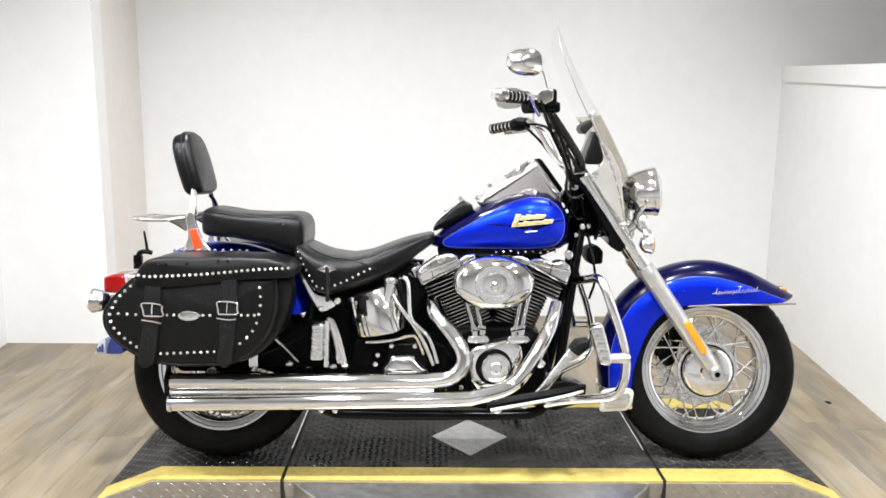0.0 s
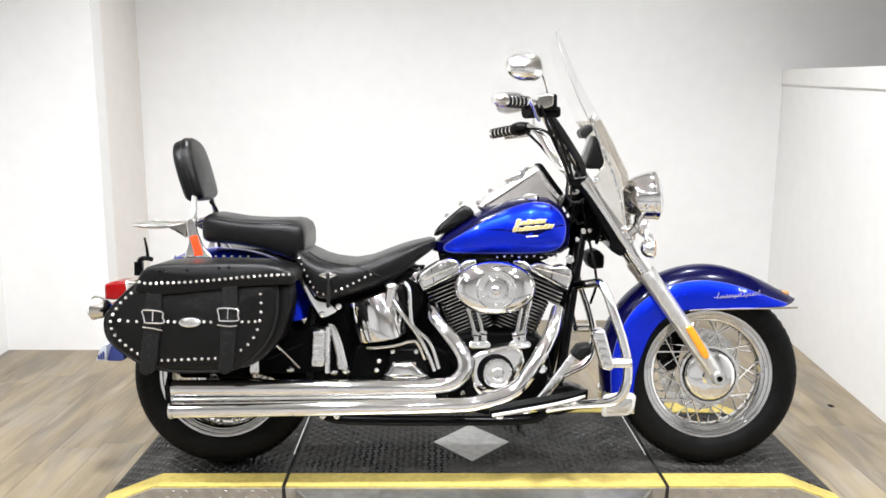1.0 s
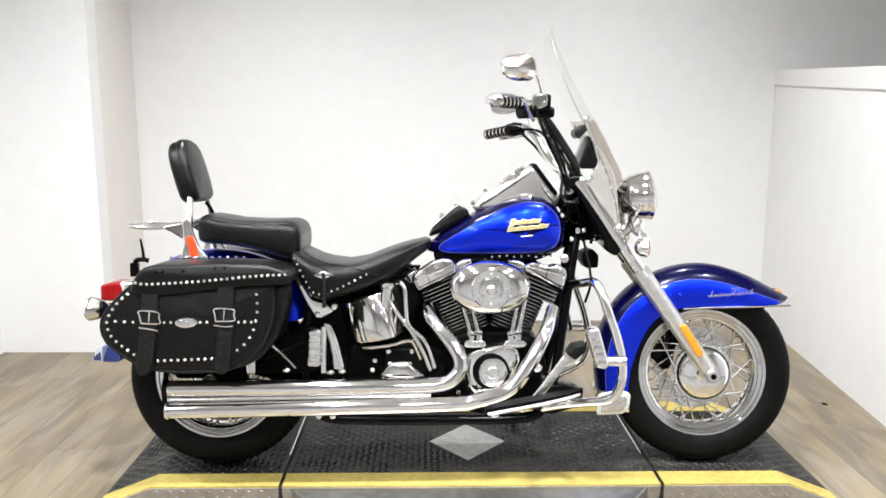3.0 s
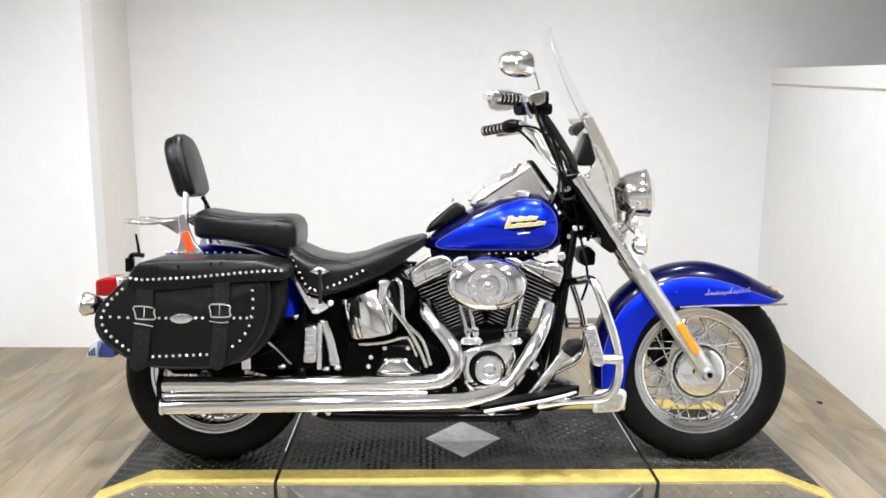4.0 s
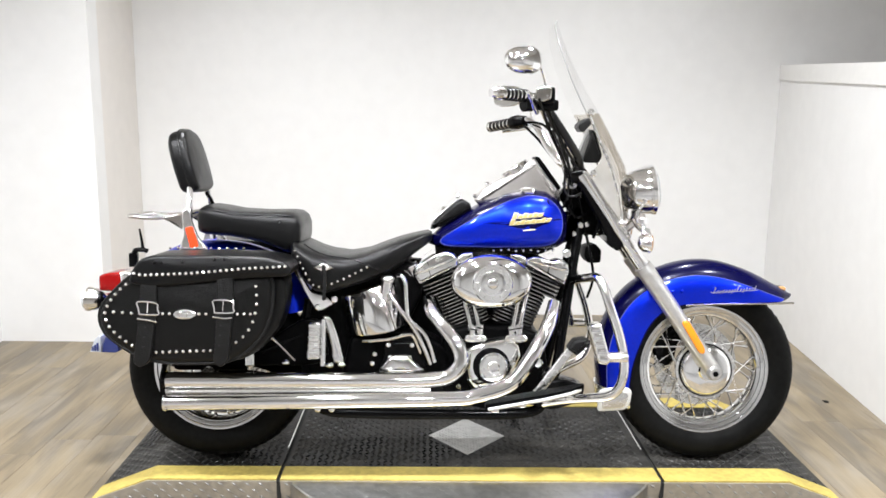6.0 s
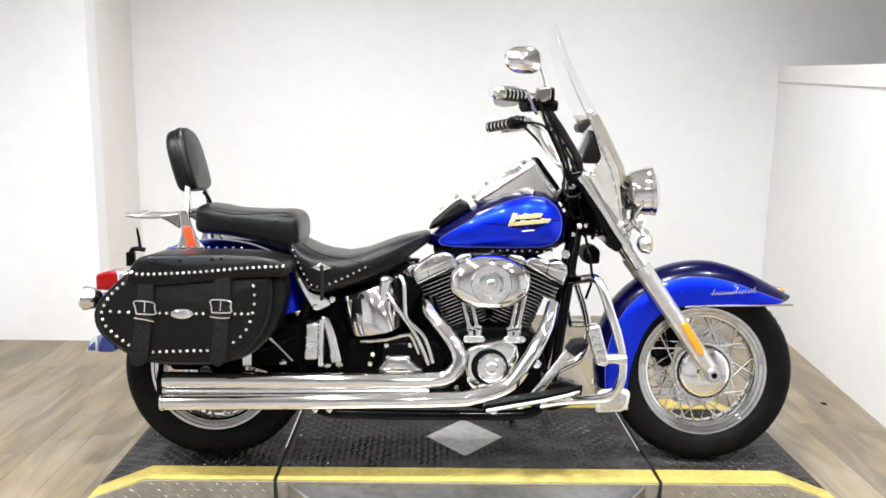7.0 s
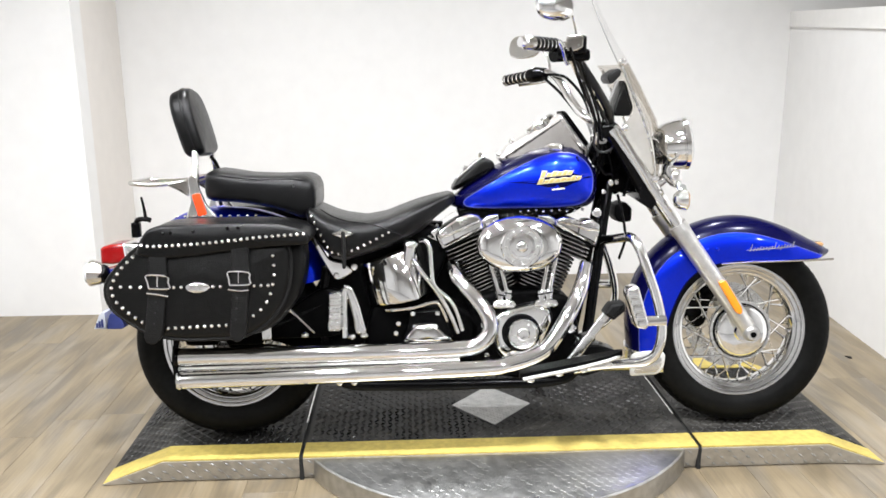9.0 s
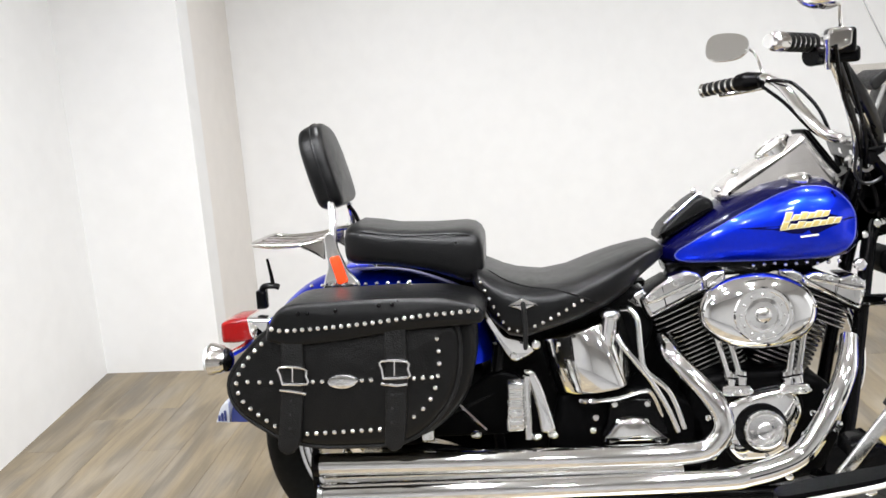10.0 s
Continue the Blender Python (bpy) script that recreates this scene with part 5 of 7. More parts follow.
# front-end clamps and covers
bm = bmesh.new()
slab(bm, rounded([(0.725, 0.775), (0.765, 0.765), (0.790, 0.725), (0.765, 0.700), (0.730, 0.722)], 32, 1), -0.135, 0.135, 0.008)
bp("lower_fork_clamp", bm, BLACKMETAL, "black lower fork clamp", None, True)
bm = bmesh.new()
slab(bm, rounded([(0.60, 0.955), (0.655, 0.965), (0.668, 0.935), (0.615, 0.915)], 32, 1), -0.135, 0.135, 0.008)
bp("upper_fork_clamp", bm, BLACKMETAL, "black upper fork clamp", None, True)
for s in (-1, 1):
    tubes("fork_cover", [(0.648, s * 0.128, 0.955), (0.666, s * 0.130, 0.930), (0.768, s * 0.130, 0.766)], [0.008, 0.011, 0.011], CHROME, "slim chrome strip along the fork", None, True)
    tubes("upper_fork_shroud", [(0.632, s * 0.112, 0.952), (0.748, s * 0.112, 0.760)], 0.0245, BLACKMETAL, "black upper fork cover", None, True, 18)
    # reflector along the slider
    bm = bmesh.new()
    a, b = Vector((0.984, 0, 0.482)), Vector((1.052, 0, 0.372))
    d = (b - a).normalized()
    n = Vector((-d.z, 0, d.x))
    pts = rounded([((a + n * k0 + d * k1).x, (a + n * k0 + d * k1).z) for k0, k1 in ((-0.012, 0.0), (0.012, 0.004), (0.012, 0.118), (0.0, 0.130), (-0.012, 0.118))], 30, 1)
    slab(bm, pts, s * 0.150, s * 0.132, 0.004)
    bp("fork_reflector", bm, AMBER, "amber reflector strip", None, True)
    bm = bmesh.new()
    lathe(bm, [(0.008, -0.030), (0.010, -0.036), (0.018, -0.036), (0.021, -0.030), (0.026, -0.022), (0.026, 0.022), (0.020, 0.026)], (1.092, s * 0.112, 0.308), (0, s * -1, 0) if s > 0 else (0, 1, 0), 24, cap=True)
    axle = bp("axle_clamp", bm, SILVER, "silver axle clamp", None, True)
    bm = bmesh.new()
    lathe(bm, [(0.0095, 0), (0.0095, 0.004)], (1.092, -0.1500 if s < 0 else 0.146, 0.308), (0, 1, 0), 6, cap=True)
    bp("axle_end", bm, BLACKMETAL, "", axle, True)
bm = bmesh.new()
slab(bm, rounded([(0.915, 0.410), (0.955, 0.452), (1.003, 0.458), (1.040, 0.435), (1.040, 0.390), (1.014, 0.352), (1.004, 0.284), (0.974, 0.264), (0.942, 0.290), (0.920, 0.345)], 40, 1), 0.050, 0.118, 0.012)
bp("brake_caliper", bm, BLACKMETAL, "black front brake caliper", None, True)
# mudguard details
edge = [(x, -0.0895, z) for x, z in FE[6:]]
tubes("edge_trim", [(1.00, -0.090, 0.520)] + edge, 0.0034, CONSOLE, "thin silver edge trim", front_guard, True, 8)
bm = bmesh.new()
rings = []
for w, f in ((0.228, 1.0), (0.19, 1.0), (0.165, 0.96), (0.158, 0.9)):
    s0, e0 = (0.722 + (0.228 - w) * 0.1, w), (0.832 + (0.228 - w) * 0.05, w)
    rings.append(guard_ring(s0, e0, 0.084 * f, 0, 1, 16, 1.0) + guard_ring(s0, e0, 0.080 * f, 0, 1, 16, 0.93)[::-1])
ring_bridge(bm, rings)
bp("chrome_skirt", bm, ALLOY, "chrome skirt at the foot of the mudguard", front_guard, True)
bm = bmesh.new()
slab(bm, rounded([(0.728, 0.226), (0.770, 0.236), (0.823, 0.238), (0.838, 0.226), (0.834, 0.183), (0.816, 0.158), (0.724, 0.151)], 40, 1), -0.094, -0.084, 0.005, 3)
bp("foot_plate", bm, PALEPLATE, "bright plate on the foot of the mudguard", front_guard, True)
bm = bmesh.new()
slab(bm, rounded([(0.742, 0.218), (0.815, 0.222), (0.826, 0.214), (0.822, 0.186), (0.810, 0.168), (0.738, 0.162)], 40, 1), -0.0965, -0.092, 0.002, 3)
bp("foot_inlay", bm, ALLOY, "grey inlay of the plate", front_guard, True)
bm = bmesh.new()
slab(bm, rounded([(1.300, 0.583), (1.338, 0.578), (1.362, 0.548), (1.345, 0.540), (1.315, 0.548)], 30, 1), -0.022, 0.022, 0.006)
tip = bp("mudguard_lamp", bm, CHROME, "chrome mudguard tip lamp with amber lens", None, True)
bm = bmesh.new()
ball(bm, (1.325, -0.022, 0.570), 0.011, (1.5, 0.5, 0.8), 10, 6)
bp("lens", bm, AMBERLENS, "amber lens", tip, True)
for p in ((0.925, 0.585), (0.955, 0.588)):
    bm = bmesh.new()
    ball(bm, (p[0] + 0.03, -0.088, p[1] - 0.02), 0.006, (1, 0.6, 1), 8, 6)
    bp("rivet", bm, BLUE, "", front_guard, True)

# handlebar
bars = tubes("handlebar", [(0.628, 0.0, 0.965), (0.628, -0.075, 0.968), (0.618, -0.115, 0.995), (0.575, -0.170, 1.06), (0.530, -0.194, 1.125), (0.497, -0.230, 1.168), (0.467, -0.268, 1.183), (0.349, -0.354, 1.190)], 0.0135, CHROME, "chrome handlebar with black rubber grips", None, True, 14)
tubes("handlebar_half", [(0.628, 0.0, 0.965), (0.628, 0.065, 0.962), (0.592, 0.10, 0.975), (0.552, 0.150, 1.030), (0.524, 0.205, 1.085), (0.498, 0.245, 1.112), (0.470, 0.285, 1.118), (0.350, 0.412, 1.094)], 0.0135, CHROME, "", bars, True, 14)
tubes("wiring_sheath", [(0.640, -0.09, 0.930), (0.632, -0.125, 0.99), (0.585, -0.182, 1.062), (0.540, -0.202, 1.125), (0.507, -0.234, 1.165)], 0.0128, BLACKGLOSS, "black wiring sheath along the bar", bars, True, 12)

tubes("clutch_cable", [(0.540, -0.205, 1.085), (0.579, -0.16, 1.002), (0.589, -0.125, 0.946), (0.588, -0.12, 0.901), (0.607, -0.12, 0.876), (0.637, -0.12, 0.882), (0.654, -0.118, 0.907), (0.642, -0.115, 0.936), (0.621, -0.11, 0.950)], 0.0036, BLACKGLOSS, "looped black cable", bars, True, 8)
tubes("throttle_cable", [(0.526, -0.214, 1.106), (0.568, -0.175, 1.061), (0.601, -0.145, 1.008), (0.626, -0.13, 0.964), (0.638, -0.125, 0.933)], 0.0034, BLACKGLOSS, "black throttle cable", bars, True, 8)
tubes("throttle_cable", [(0.545, -0.200, 1.118), (0.580, -0.160, 1.052), (0.599, -0.125, 0.981), (0.603, -0.112, 0.909), (0.603, -0.105, 0.862)], 0.0034, BLACKGLOSS, "black throttle cable", bars, True, 8)
bm = bmesh.new()
lathe(bm, [(0.019, 0.030), (0.019, 0.004), (0.0165, 0.0), (0.010, 0.001), (0.0085, 0.006), (0.001, 0.006)], (0.615, -0.112, 0.916), (0, 1, 0), 24, cap=True)
bp("fork_lock", bm, CHROME, "round chrome fork lock", bars, True)


def grip(a, b, cap):
    a, b = Vector(a), Vector(b)
    g = tubes("grip", [a, b], 0.0170, CHROME_SOFT, "chrome grip with black rubber ribs", bars, True, 18)
    for k in range(6):
        p = a.lerp(b, 0.06 + 0.155 * k)
        tubes("rib", [p, p + (b - a) * 0.02, p + (b - a) * 0.09, p + (b - a) * 0.115], [0.0165, 0.0194, 0.0194, 0.0165], GRIPRUBBER, "", g, True, 16, steps=2)
    if cap:
        tubes("end_cap", [b, b + (b - a) * cap * 0.3, b + (b - a) * cap * 0.8, b + (b - a) * cap], [0.0195, 0.0205, 0.019, 0.011], CONSOLE, "chrome grip end", g, True, 18)


grip((0.457, -0.275, 1.184), (0.383, -0.329, 1.188), 0.34)
grip((0.440, 0.316, 1.112), (0.352, 0.410, 1.095), 0.05)
# switch housings and levers
bm = bmesh.new()
box(bm, 0.486, 0.540, -0.272, -0.226, 1.160, 1.212, 0.010, 3)
mc = bp("brake_reservoir", bm, BLACKMETAL, "black brake fluid reservoir with a chrome lid", bars, True)
bm = bmesh.new()
slab(bm, rounded([(0.478, 1.170), (0.484, 1.210), (0.512, 1.214), (0.530, 1.208), (0.528, 1.176), (0.505, 1.166)], 32, 1), -0.279, -0.268, 0.005)
bp("lid", bm, CONSOLE, "chrome reservoir lid", mc, True)
for p in ((0.487, 1.200), (0.516, 1.184)):
    bolt((p[0], -0.2765, p[1]), 0.005, mc, CHROME, True)
bm = bmesh.new()
box(bm, 0.486, 0.552, -0.260, -0.214, 1.142, 1.175, 0.010, 3)
bp("switch_housing", bm, BLACKMETAL, "black switch housing", bars, True)
bm = bmesh.new()
tube(bm, [(0.445, -0.288, 1.158), (0.475, -0.268, 1.160)], 0.021, 16)
bp("switch_housing", bm, BLACKMETAL, "black switch housing", bars, True)
bm = bmesh.new()
tube(bm, [(0.432, 0.325, 1.110), (0.452, 0.302, 1.113), (0.478, 0.275, 1.115)], [0.024, 0.027, 0.021], 18)
bp("switch_housing", bm, BLACKMETAL, "black switch housing", bars, True)
tubes("brake_lever", [(0.487, -0.262, 1.135), (0.476, -0.29, 1.149), (0.466, -0.325, 1.169), (0.454, -0.36, 1.19)], [0.007, 0.0055, 0.005, 0.006], CHROME_SOFT, "chrome brake lever", bars, True, 10)
tubes("clutch_lever", [(0.505, 0.275, 1.105), (0.500, 0.33, 1.095), (0.45, 0.385, 1.085), (0.40, 0.425, 1.080)], [0.008, 0.0065, 0.006, 0.008], CHROME, "chrome clutch lever", bars, True, 10)


def mirror(centre, normal, stem, label, a_=0.056, b_=0.036):
    c, nrm = Vector(centre), Vector(normal).normalized()
    side = nrm.cross(Vector((0, 0, 1))).normalized()
    up = side.cross(nrm)
    out = []
    for h, sc in ((-0.036, 0.12), (-0.034, 0.45), (-0.026, 0.75), (-0.014, 0.95), (0.0, 1.02), (0.005, 1.0), (0.005, 0.95)):
        ring = []
        for k in range(36):
            a = 2 * math.pi * k / 36
            x = a_ * sc * math.copysign(abs(math.cos(a)) ** 0.7, math.cos(a))
            y = b_ * sc * math.copysign(abs(math.sin(a)) ** 0.8, math.sin(a)) * (1 + 0.16 * math.cos(a))
            ring.append(c + side * x + up * y + nrm * h)
        out.append(ring)
    bm = bmesh.new()
    ring_bridge(bm, out)
    m = bp("mirror", bm, CHROME, label, None, True)
    bm = bmesh.new()
    ring_bridge(bm, [[c + (p - c - nrm * 0.005) * 0.99 + nrm * h for p in out[-1]] for h in (0.004, 0.0075)])
    bp("mirror_glass", bm, MIRROR, "mirror glass", m, True)
    tubes("stem", stem, 0.0048, CHROME, "thin chrome stem", m, True, 10)
    return m


mirror((0.437, -0.365, 1.281), (-0.50, 0.80, -0.12), [(0.475, -0.348, 1.275), (0.489, -0.318, 1.268), (0.506, -0.271, 1.235), (0.514, -0.254, 1.205)], "oval chrome mirror above the throttle grip", 0.058, 0.038)
mirror((0.420, 0.42, 1.212), (-0.42, -0.85, 0.32), [(0.476, 0.41, 1.205), (0.490, 0.41, 1.192), (0.503, 0.40, 1.160), (0.503, 0.36, 1.121), (0.49, 0.29, 1.118)], "oval chrome mirror above the clutch grip", 0.060, 0.041)
for a, b, r in (((0.545, -0.188, 1.105), (0.539, -0.193, 1.117), 0.0165), ((0.588, -0.158, 1.042), (0.581, -0.165, 1.053), 0.0165), ((0.625, -0.118, 0.985), (0.619, -0.124, 0.996), 0.017)):
    tubes("wiring_tie", [a, b], r, BLACKROUGH, "", bars, True, 14)
for s in (-1, 1):
    tubes("riser_clamp", [(0.628, s * 0.030, 0.945), (0.628, s * 0.048, 0.945)], 0.024, CHROME, "chrome riser clamp", bars, True, 18)
tubes("throttle_hose", [(0.497, -0.236, 1.150), (0.520, -0.215, 1.108), (0.560, -0.165, 1.030), (0.588, -0.120, 0.960), (0.600, -0.090, 0.900)], 0.0052, CHROME_SOFT, "braided silver hose", bars, True, 8)
tubes("brake_hose", [(0.512, -0.240, 1.150), (0.548, -0.205, 1.085), (0.606, -0.140, 1.000), (0.650, -0.105, 0.930), (0.700, -0.100, 0.830), (0.735, -0.105, 0.770)], 0.0050, BLACKGLOSS, "black brake hose", bars, True, 8)
# cables
for pts, r in (([(0.50, -0.262, 1.14), (0.56, -0.20, 1.02), (0.60, -0.13, 0.93), (0.61, -0.08, 0.86), (0.60, -0.06, 0.78)], 0.0045),
               ([(0.47, -0.30, 1.16), (0.515, -0.22, 1.07), (0.575, -0.15, 0.97), (0.60, -0.10, 0.90), (0.585, -0.08, 0.83)], 0.0045),
               ([(0.66, -0.10, 0.74), (0.675, -0.12, 0.66), (0.68, -0.12, 0.60), (0.665, -0.11, 0.54)], 0.0045),
               ([(0.59, -0.07, 0.90), (0.57, -0.075, 0.86), (0.565, -0.075, 0.82)], 0.004)):
    tubes("cable", pts, r, BLACKMETAL, "black control cable", n=8)
for pts in ([(0.61, -0.062, 0.93), (0.64, -0.066, 0.86), (0.655, -0.062, 0.78), (0.64, -0.06, 0.70)],
            [(0.63, -0.06, 0.95), (0.668, -0.068, 0.88), (0.705, -0.064, 0.80), (0.69, -0.06, 0.73)],
            [(0.602, -0.08, 0.835), (0.63, -0.072, 0.80), (0.668, -0.066, 0.815), (0.70, -0.062, 0.86)]):
    tubes("cable", pts, 0.0055, BLACKMETAL, "black control cable", n=8)
for p in ((0.640, 0.865), (0.668, 0.775), (0.628, 0.745), (0.702, 0.752)):
    bolt((p[0], -0.056, p[1]), 0.0085, None, CHROME)
for pts in ([(0.478, 0.22, 1.112), (0.515, 0.20, 1.110), (0.548, 0.20, 1.096), (0.597, 0.18, 1.035), (0.618, 0.14, 0.958), (0.61, 0.06, 0.88)],
            [(0.472, 0.24, 1.100), (0.521, 0.20, 1.052), (0.577, 0.17, 0.983), (0.61, 0.12, 0.95), (0.62, 0.05, 0.88)]):
    tubes("cable", pts, 0.0048, BLACKMETAL, "black control cable", None, True, n=8)
bm = bmesh.new()
lathe(bm, [(0.022, 0.02), (0.022, -0.004), (0.017, -0.007), (0.015, -0.003), (0.002, -0.003)], (0.607, -0.066, 0.912), (0, 1, 0), 24, cap=True)
bp("ignition_switch", bm, CHROME, "round chrome ignition switch")
bolt((0.596, -0.105, 0.684), 0.014, None, CHROME)
bolt((0.643, -0.085, 0.775), 0.010, None, CHROME)
bm = bmesh.new()
slab(bm, rounded([(0.668, 0.700), (0.700, 0.712), (0.722, 0.690), (0.720, 0.648), (0.680, 0.645), (0.665, 0.668)], 32, 1), -0.05, 0.05, 0.008)
bp("horn", bm, BLACKROUGH, "black horn behind the down tubes")
bm = bmesh.new()
slab(bm, rounded([(0.622, 0.880), (0.640, 0.915), (0.668, 0.915), (0.705, 0.850), (0.735, 0.770), (0.728, 0.738), (0.700, 0.735), (0.668, 0.745), (0.640, 0.760), (0.622, 0.800)], 48, 1), -0.045, 0.045, 0.012)
bp("wiring_box", bm, BLACKROUGH, "black wiring box at the steering head")

# windscreen fittings
for s in (-1, 1):
    tubes("screen_strut", [(0.655, s * 0.171, 1.131), (0.691, s * 0.169, 1.05), (0.728, s * 0.160, 0.97), (0.756, s * 0.150, 0.89), (0.770, s * 0.13, 0.83), (0.778, s * 0.12, 0.78)], 0.0042, ALLOY, "chrome windscreen strut", windscreen, True, 10)
    for p in ((0.658, 0.174, 1.140), (0.676, 0.150, 0.950), (0.774, 0.140, 0.794))[1 if s > 0 else 0:]:
        bm = bmesh.new()
        ball(bm, (p[0], s * p[1], p[2]), 0.0115, (1, 0.7, 1), 10, 6)
        bp("screw_cap", bm, CHROME, "", windscreen, True)
bm = bmesh.new()
slab(bm, rounded([(0.676, 1.090), (0.684, 1.082), (0.708, 1.006), (0.700, 0.982), (0.650, 0.982), (0.646, 0.996)], 40, 1), -0.105, 0.04, 0.008)
pouch = bp("screen_pouch", bm, BAGLEATHER, "black leather pouch inside the windscreen", windscreen, True)
bm = bmesh.new()
slab(bm, rounded([(0.632, 1.094), (0.634, 1.106), (0.664, 1.126), (0.676, 1.117), (0.672, 1.103), (0.648, 1.078), (0.640, 1.080)], 32, 1), -0.075, 0.06, 0.005)
flap = bp("pouch_flap", bm, STRAPLEATHER, "worn grey-black flap", pouch, True)
tubes("flap_strap", [(0.664, -0.074, 1.090), (0.650, -0.074, 1.050), (0.636, -0.074, 1.015)], 0.0052, SCREENEDGE, "grey strap", pouch, True, 8)
bm = bmesh.new()
slab(bm, rounded([(0.690, 1.078), (0.712, 1.048), (0.736, 1.006), (0.759, 0.955), (0.771, 0.895), (0.779, 0.837), (0.767, 0.800), (0.745, 0.792), (0.714, 0.861), (0.689, 0.908), (0.670, 0.934), (0.684, 0.965), (0.702, 0.985), (0.710, 1.004), (0.704, 1.036)], 64, 1), -0.108, -0.104, 0.0015)
bp("wind_deflector", bm, DEFLECTOR, "pale grey polished side deflector", windscreen, True)
# headlamp fittings
bm = bmesh.new()
ring_out = [(0.074, 0.040), (0.060, 0.047), (0.035, 0.052), (0.004, 0.054)]
lathe(bm, ring_out + [(0.004, 0.046), (0.070, 0.036)], (0.860, 0, 0.888), Vector((0.98, 0, 0.1)), 36)
bp("lens", bm, LENS, "clear headlamp glass", headlamp, True)
tubes("bracket", [(0.845, 0, 0.82), (0.838, 0, 0.79), (0.800, 0, 0.755), (0.77, 0, 0.74)], [0.022, 0.018, 0.016, 0.02], CHROME, "chrome lamp bracket", headlamp, True, 14)
tubes("lamp_bar", [(0.842, -0.19, 0.775), (0.838, -0.09, 0.775), (0.836, 0.0, 0.79), (0.838, 0.09, 0.775), (0.842, 0.19, 0.775)], 0.011, CHROME, "chrome lamp bar", headlamp, True, 12)
for s in (-1, 1):
    bm = bmesh.new()
    ball(bm, (0.832, s * 0.145, 0.802), 0.018, (1, 0.8, 1.4), 14, 10)
    bp("lamp_clamp", bm, CHROME, "", headlamp, True)
    bm = bmesh.new()
    lathe(bm, [(0.006, -0.026), (0.018, -0.022), (0.028, -0.010), (0.031, 0.004), (0.033, 0.007), (0.033, 0.013), (0.028, 0.015)], (0.842, s * 0.185, 0.738), Vector((1, 0, 0)), 28, cap=True)
    sig = bp("turn_signal", bm, CHROME, "bullet-shaped chrome turn signal", None, True)
    bm = bmesh.new()
    lathe(bm, [(0.028, 0.0), (0.026, 0.003), (0.016, 0.006), (0.002, 0.007)], (0.857, s * 0.185, 0.738), Vector((1, 0, 0)), 24, cap=True)
    bp("lens", bm, AMBERLENS, "amber lens", sig, True)
    tubes("stalk", [(0.836, s * 0.185, 0.765), (0.834, s * 0.175, 0.785), (0.836, s * 0.15, 0.79)], 0.009, CHROME, "", sig, True, 10)

# tank top
bm = bmesh.new()
slab(bm, rounded([(0.296, 0.852), (0.322, 0.884), (0.375, 0.916), (0.430, 0.946), (0.480, 0.984), (0.500, 0.990), (0.548, 0.920), (0.578, 0.890), (0.590, 0.850), (0.55, 0.84), (0.40, 0.84), (0.31, 0.835)], 72, 1), -0.050, 0.050, 0.022, 6)
console = bp("dash_console", bm, DASH, "chrome dash console on the tank")
bm = bmesh.new()
slab(bm, rounded([(0.492, 0.996), (0.508, 0.996), (0.585, 0.893), (0.572, 0.884)], 40, 1), -0.046, 0.046, 0.006)
bp("console_end", bm, BLACKROUGH, "black rubber console edge", console)
n = Vector((-0.60, 0, 0.80)).normalized()
bm = bmesh.new()
lathe(bm, [(0.046, -0.01), (0.046, 0.010), (0.042, 0.013), (0.040, 0.008), (0.002, 0.008)], Vector((0.440, 0, 0.952)), n, 36, cap=True)
bp("speedometer", bm, CHROME, "round speedometer with chrome bezel", console)
bm = bmesh.new()
lathe(bm, [(0.039, 0.0), (0.039, 0.0015), (0.002, 0.0015)], Vector((0.440, 0, 0.952)) + n * 0.0075, n, 36, cap=True)
bp("dial", bm, DIAL, "pale dial", console)
for s in (-1, 1):
    bm = bmesh.new()
    lathe(bm, [(0.024, -0.012), (0.026, 0.002), (0.026, 0.010), (0.020, 0.014), (0.006, 0.016)], (0.472, s * 0.080, 0.880), Vector((-0.1, s * 0.25, 1)), 28, cap=True)
    bp("fuel_cap", bm, CHROME, "round chrome fuel cap", tank)
for p in ((0.345, 0.905), (0.40, 0.935), (0.455, 0.972), (0.305, 0.865)):
    bm = bmesh.new()
    ball(bm, (p[0] - 0.004, -0.03, p[1]), 0.008, (1.2, 1.2, 0.9), 10, 6)
    bp("screw_cap", bm, CHROME, "", console)
bm = bmesh.new()
slab(bm, rounded([(0.152, 0.752), (0.168, 0.785), (0.197, 0.812), (0.232, 0.842), (0.256, 0.856), (0.284, 0.842), (0.290, 0.820), (0.24, 0.79), (0.19, 0.762)], 48, 1), -0.055, 0.055, 0.012)
pad = bp("tank_pad", bm, SEATLEATHER, "black leather tank panel pad")
tubes("pad_zip", [(0.170, -0.052, 0.792), (0.200, -0.054, 0.818), (0.236, -0.054, 0.848), (0.256, -0.05, 0.860)], 0.0035, CHROME_SOFT, "silver trim", pad, n=8)
for p in ((0.196, 0.822), (0.244, 0.862)):
    bm = bmesh.new()
    ball(bm, (p[0], -0.03, p[1]), 0.008, (1, 1, 1), 8, 6)
    bp("snap", bm, CHROME, "", pad)

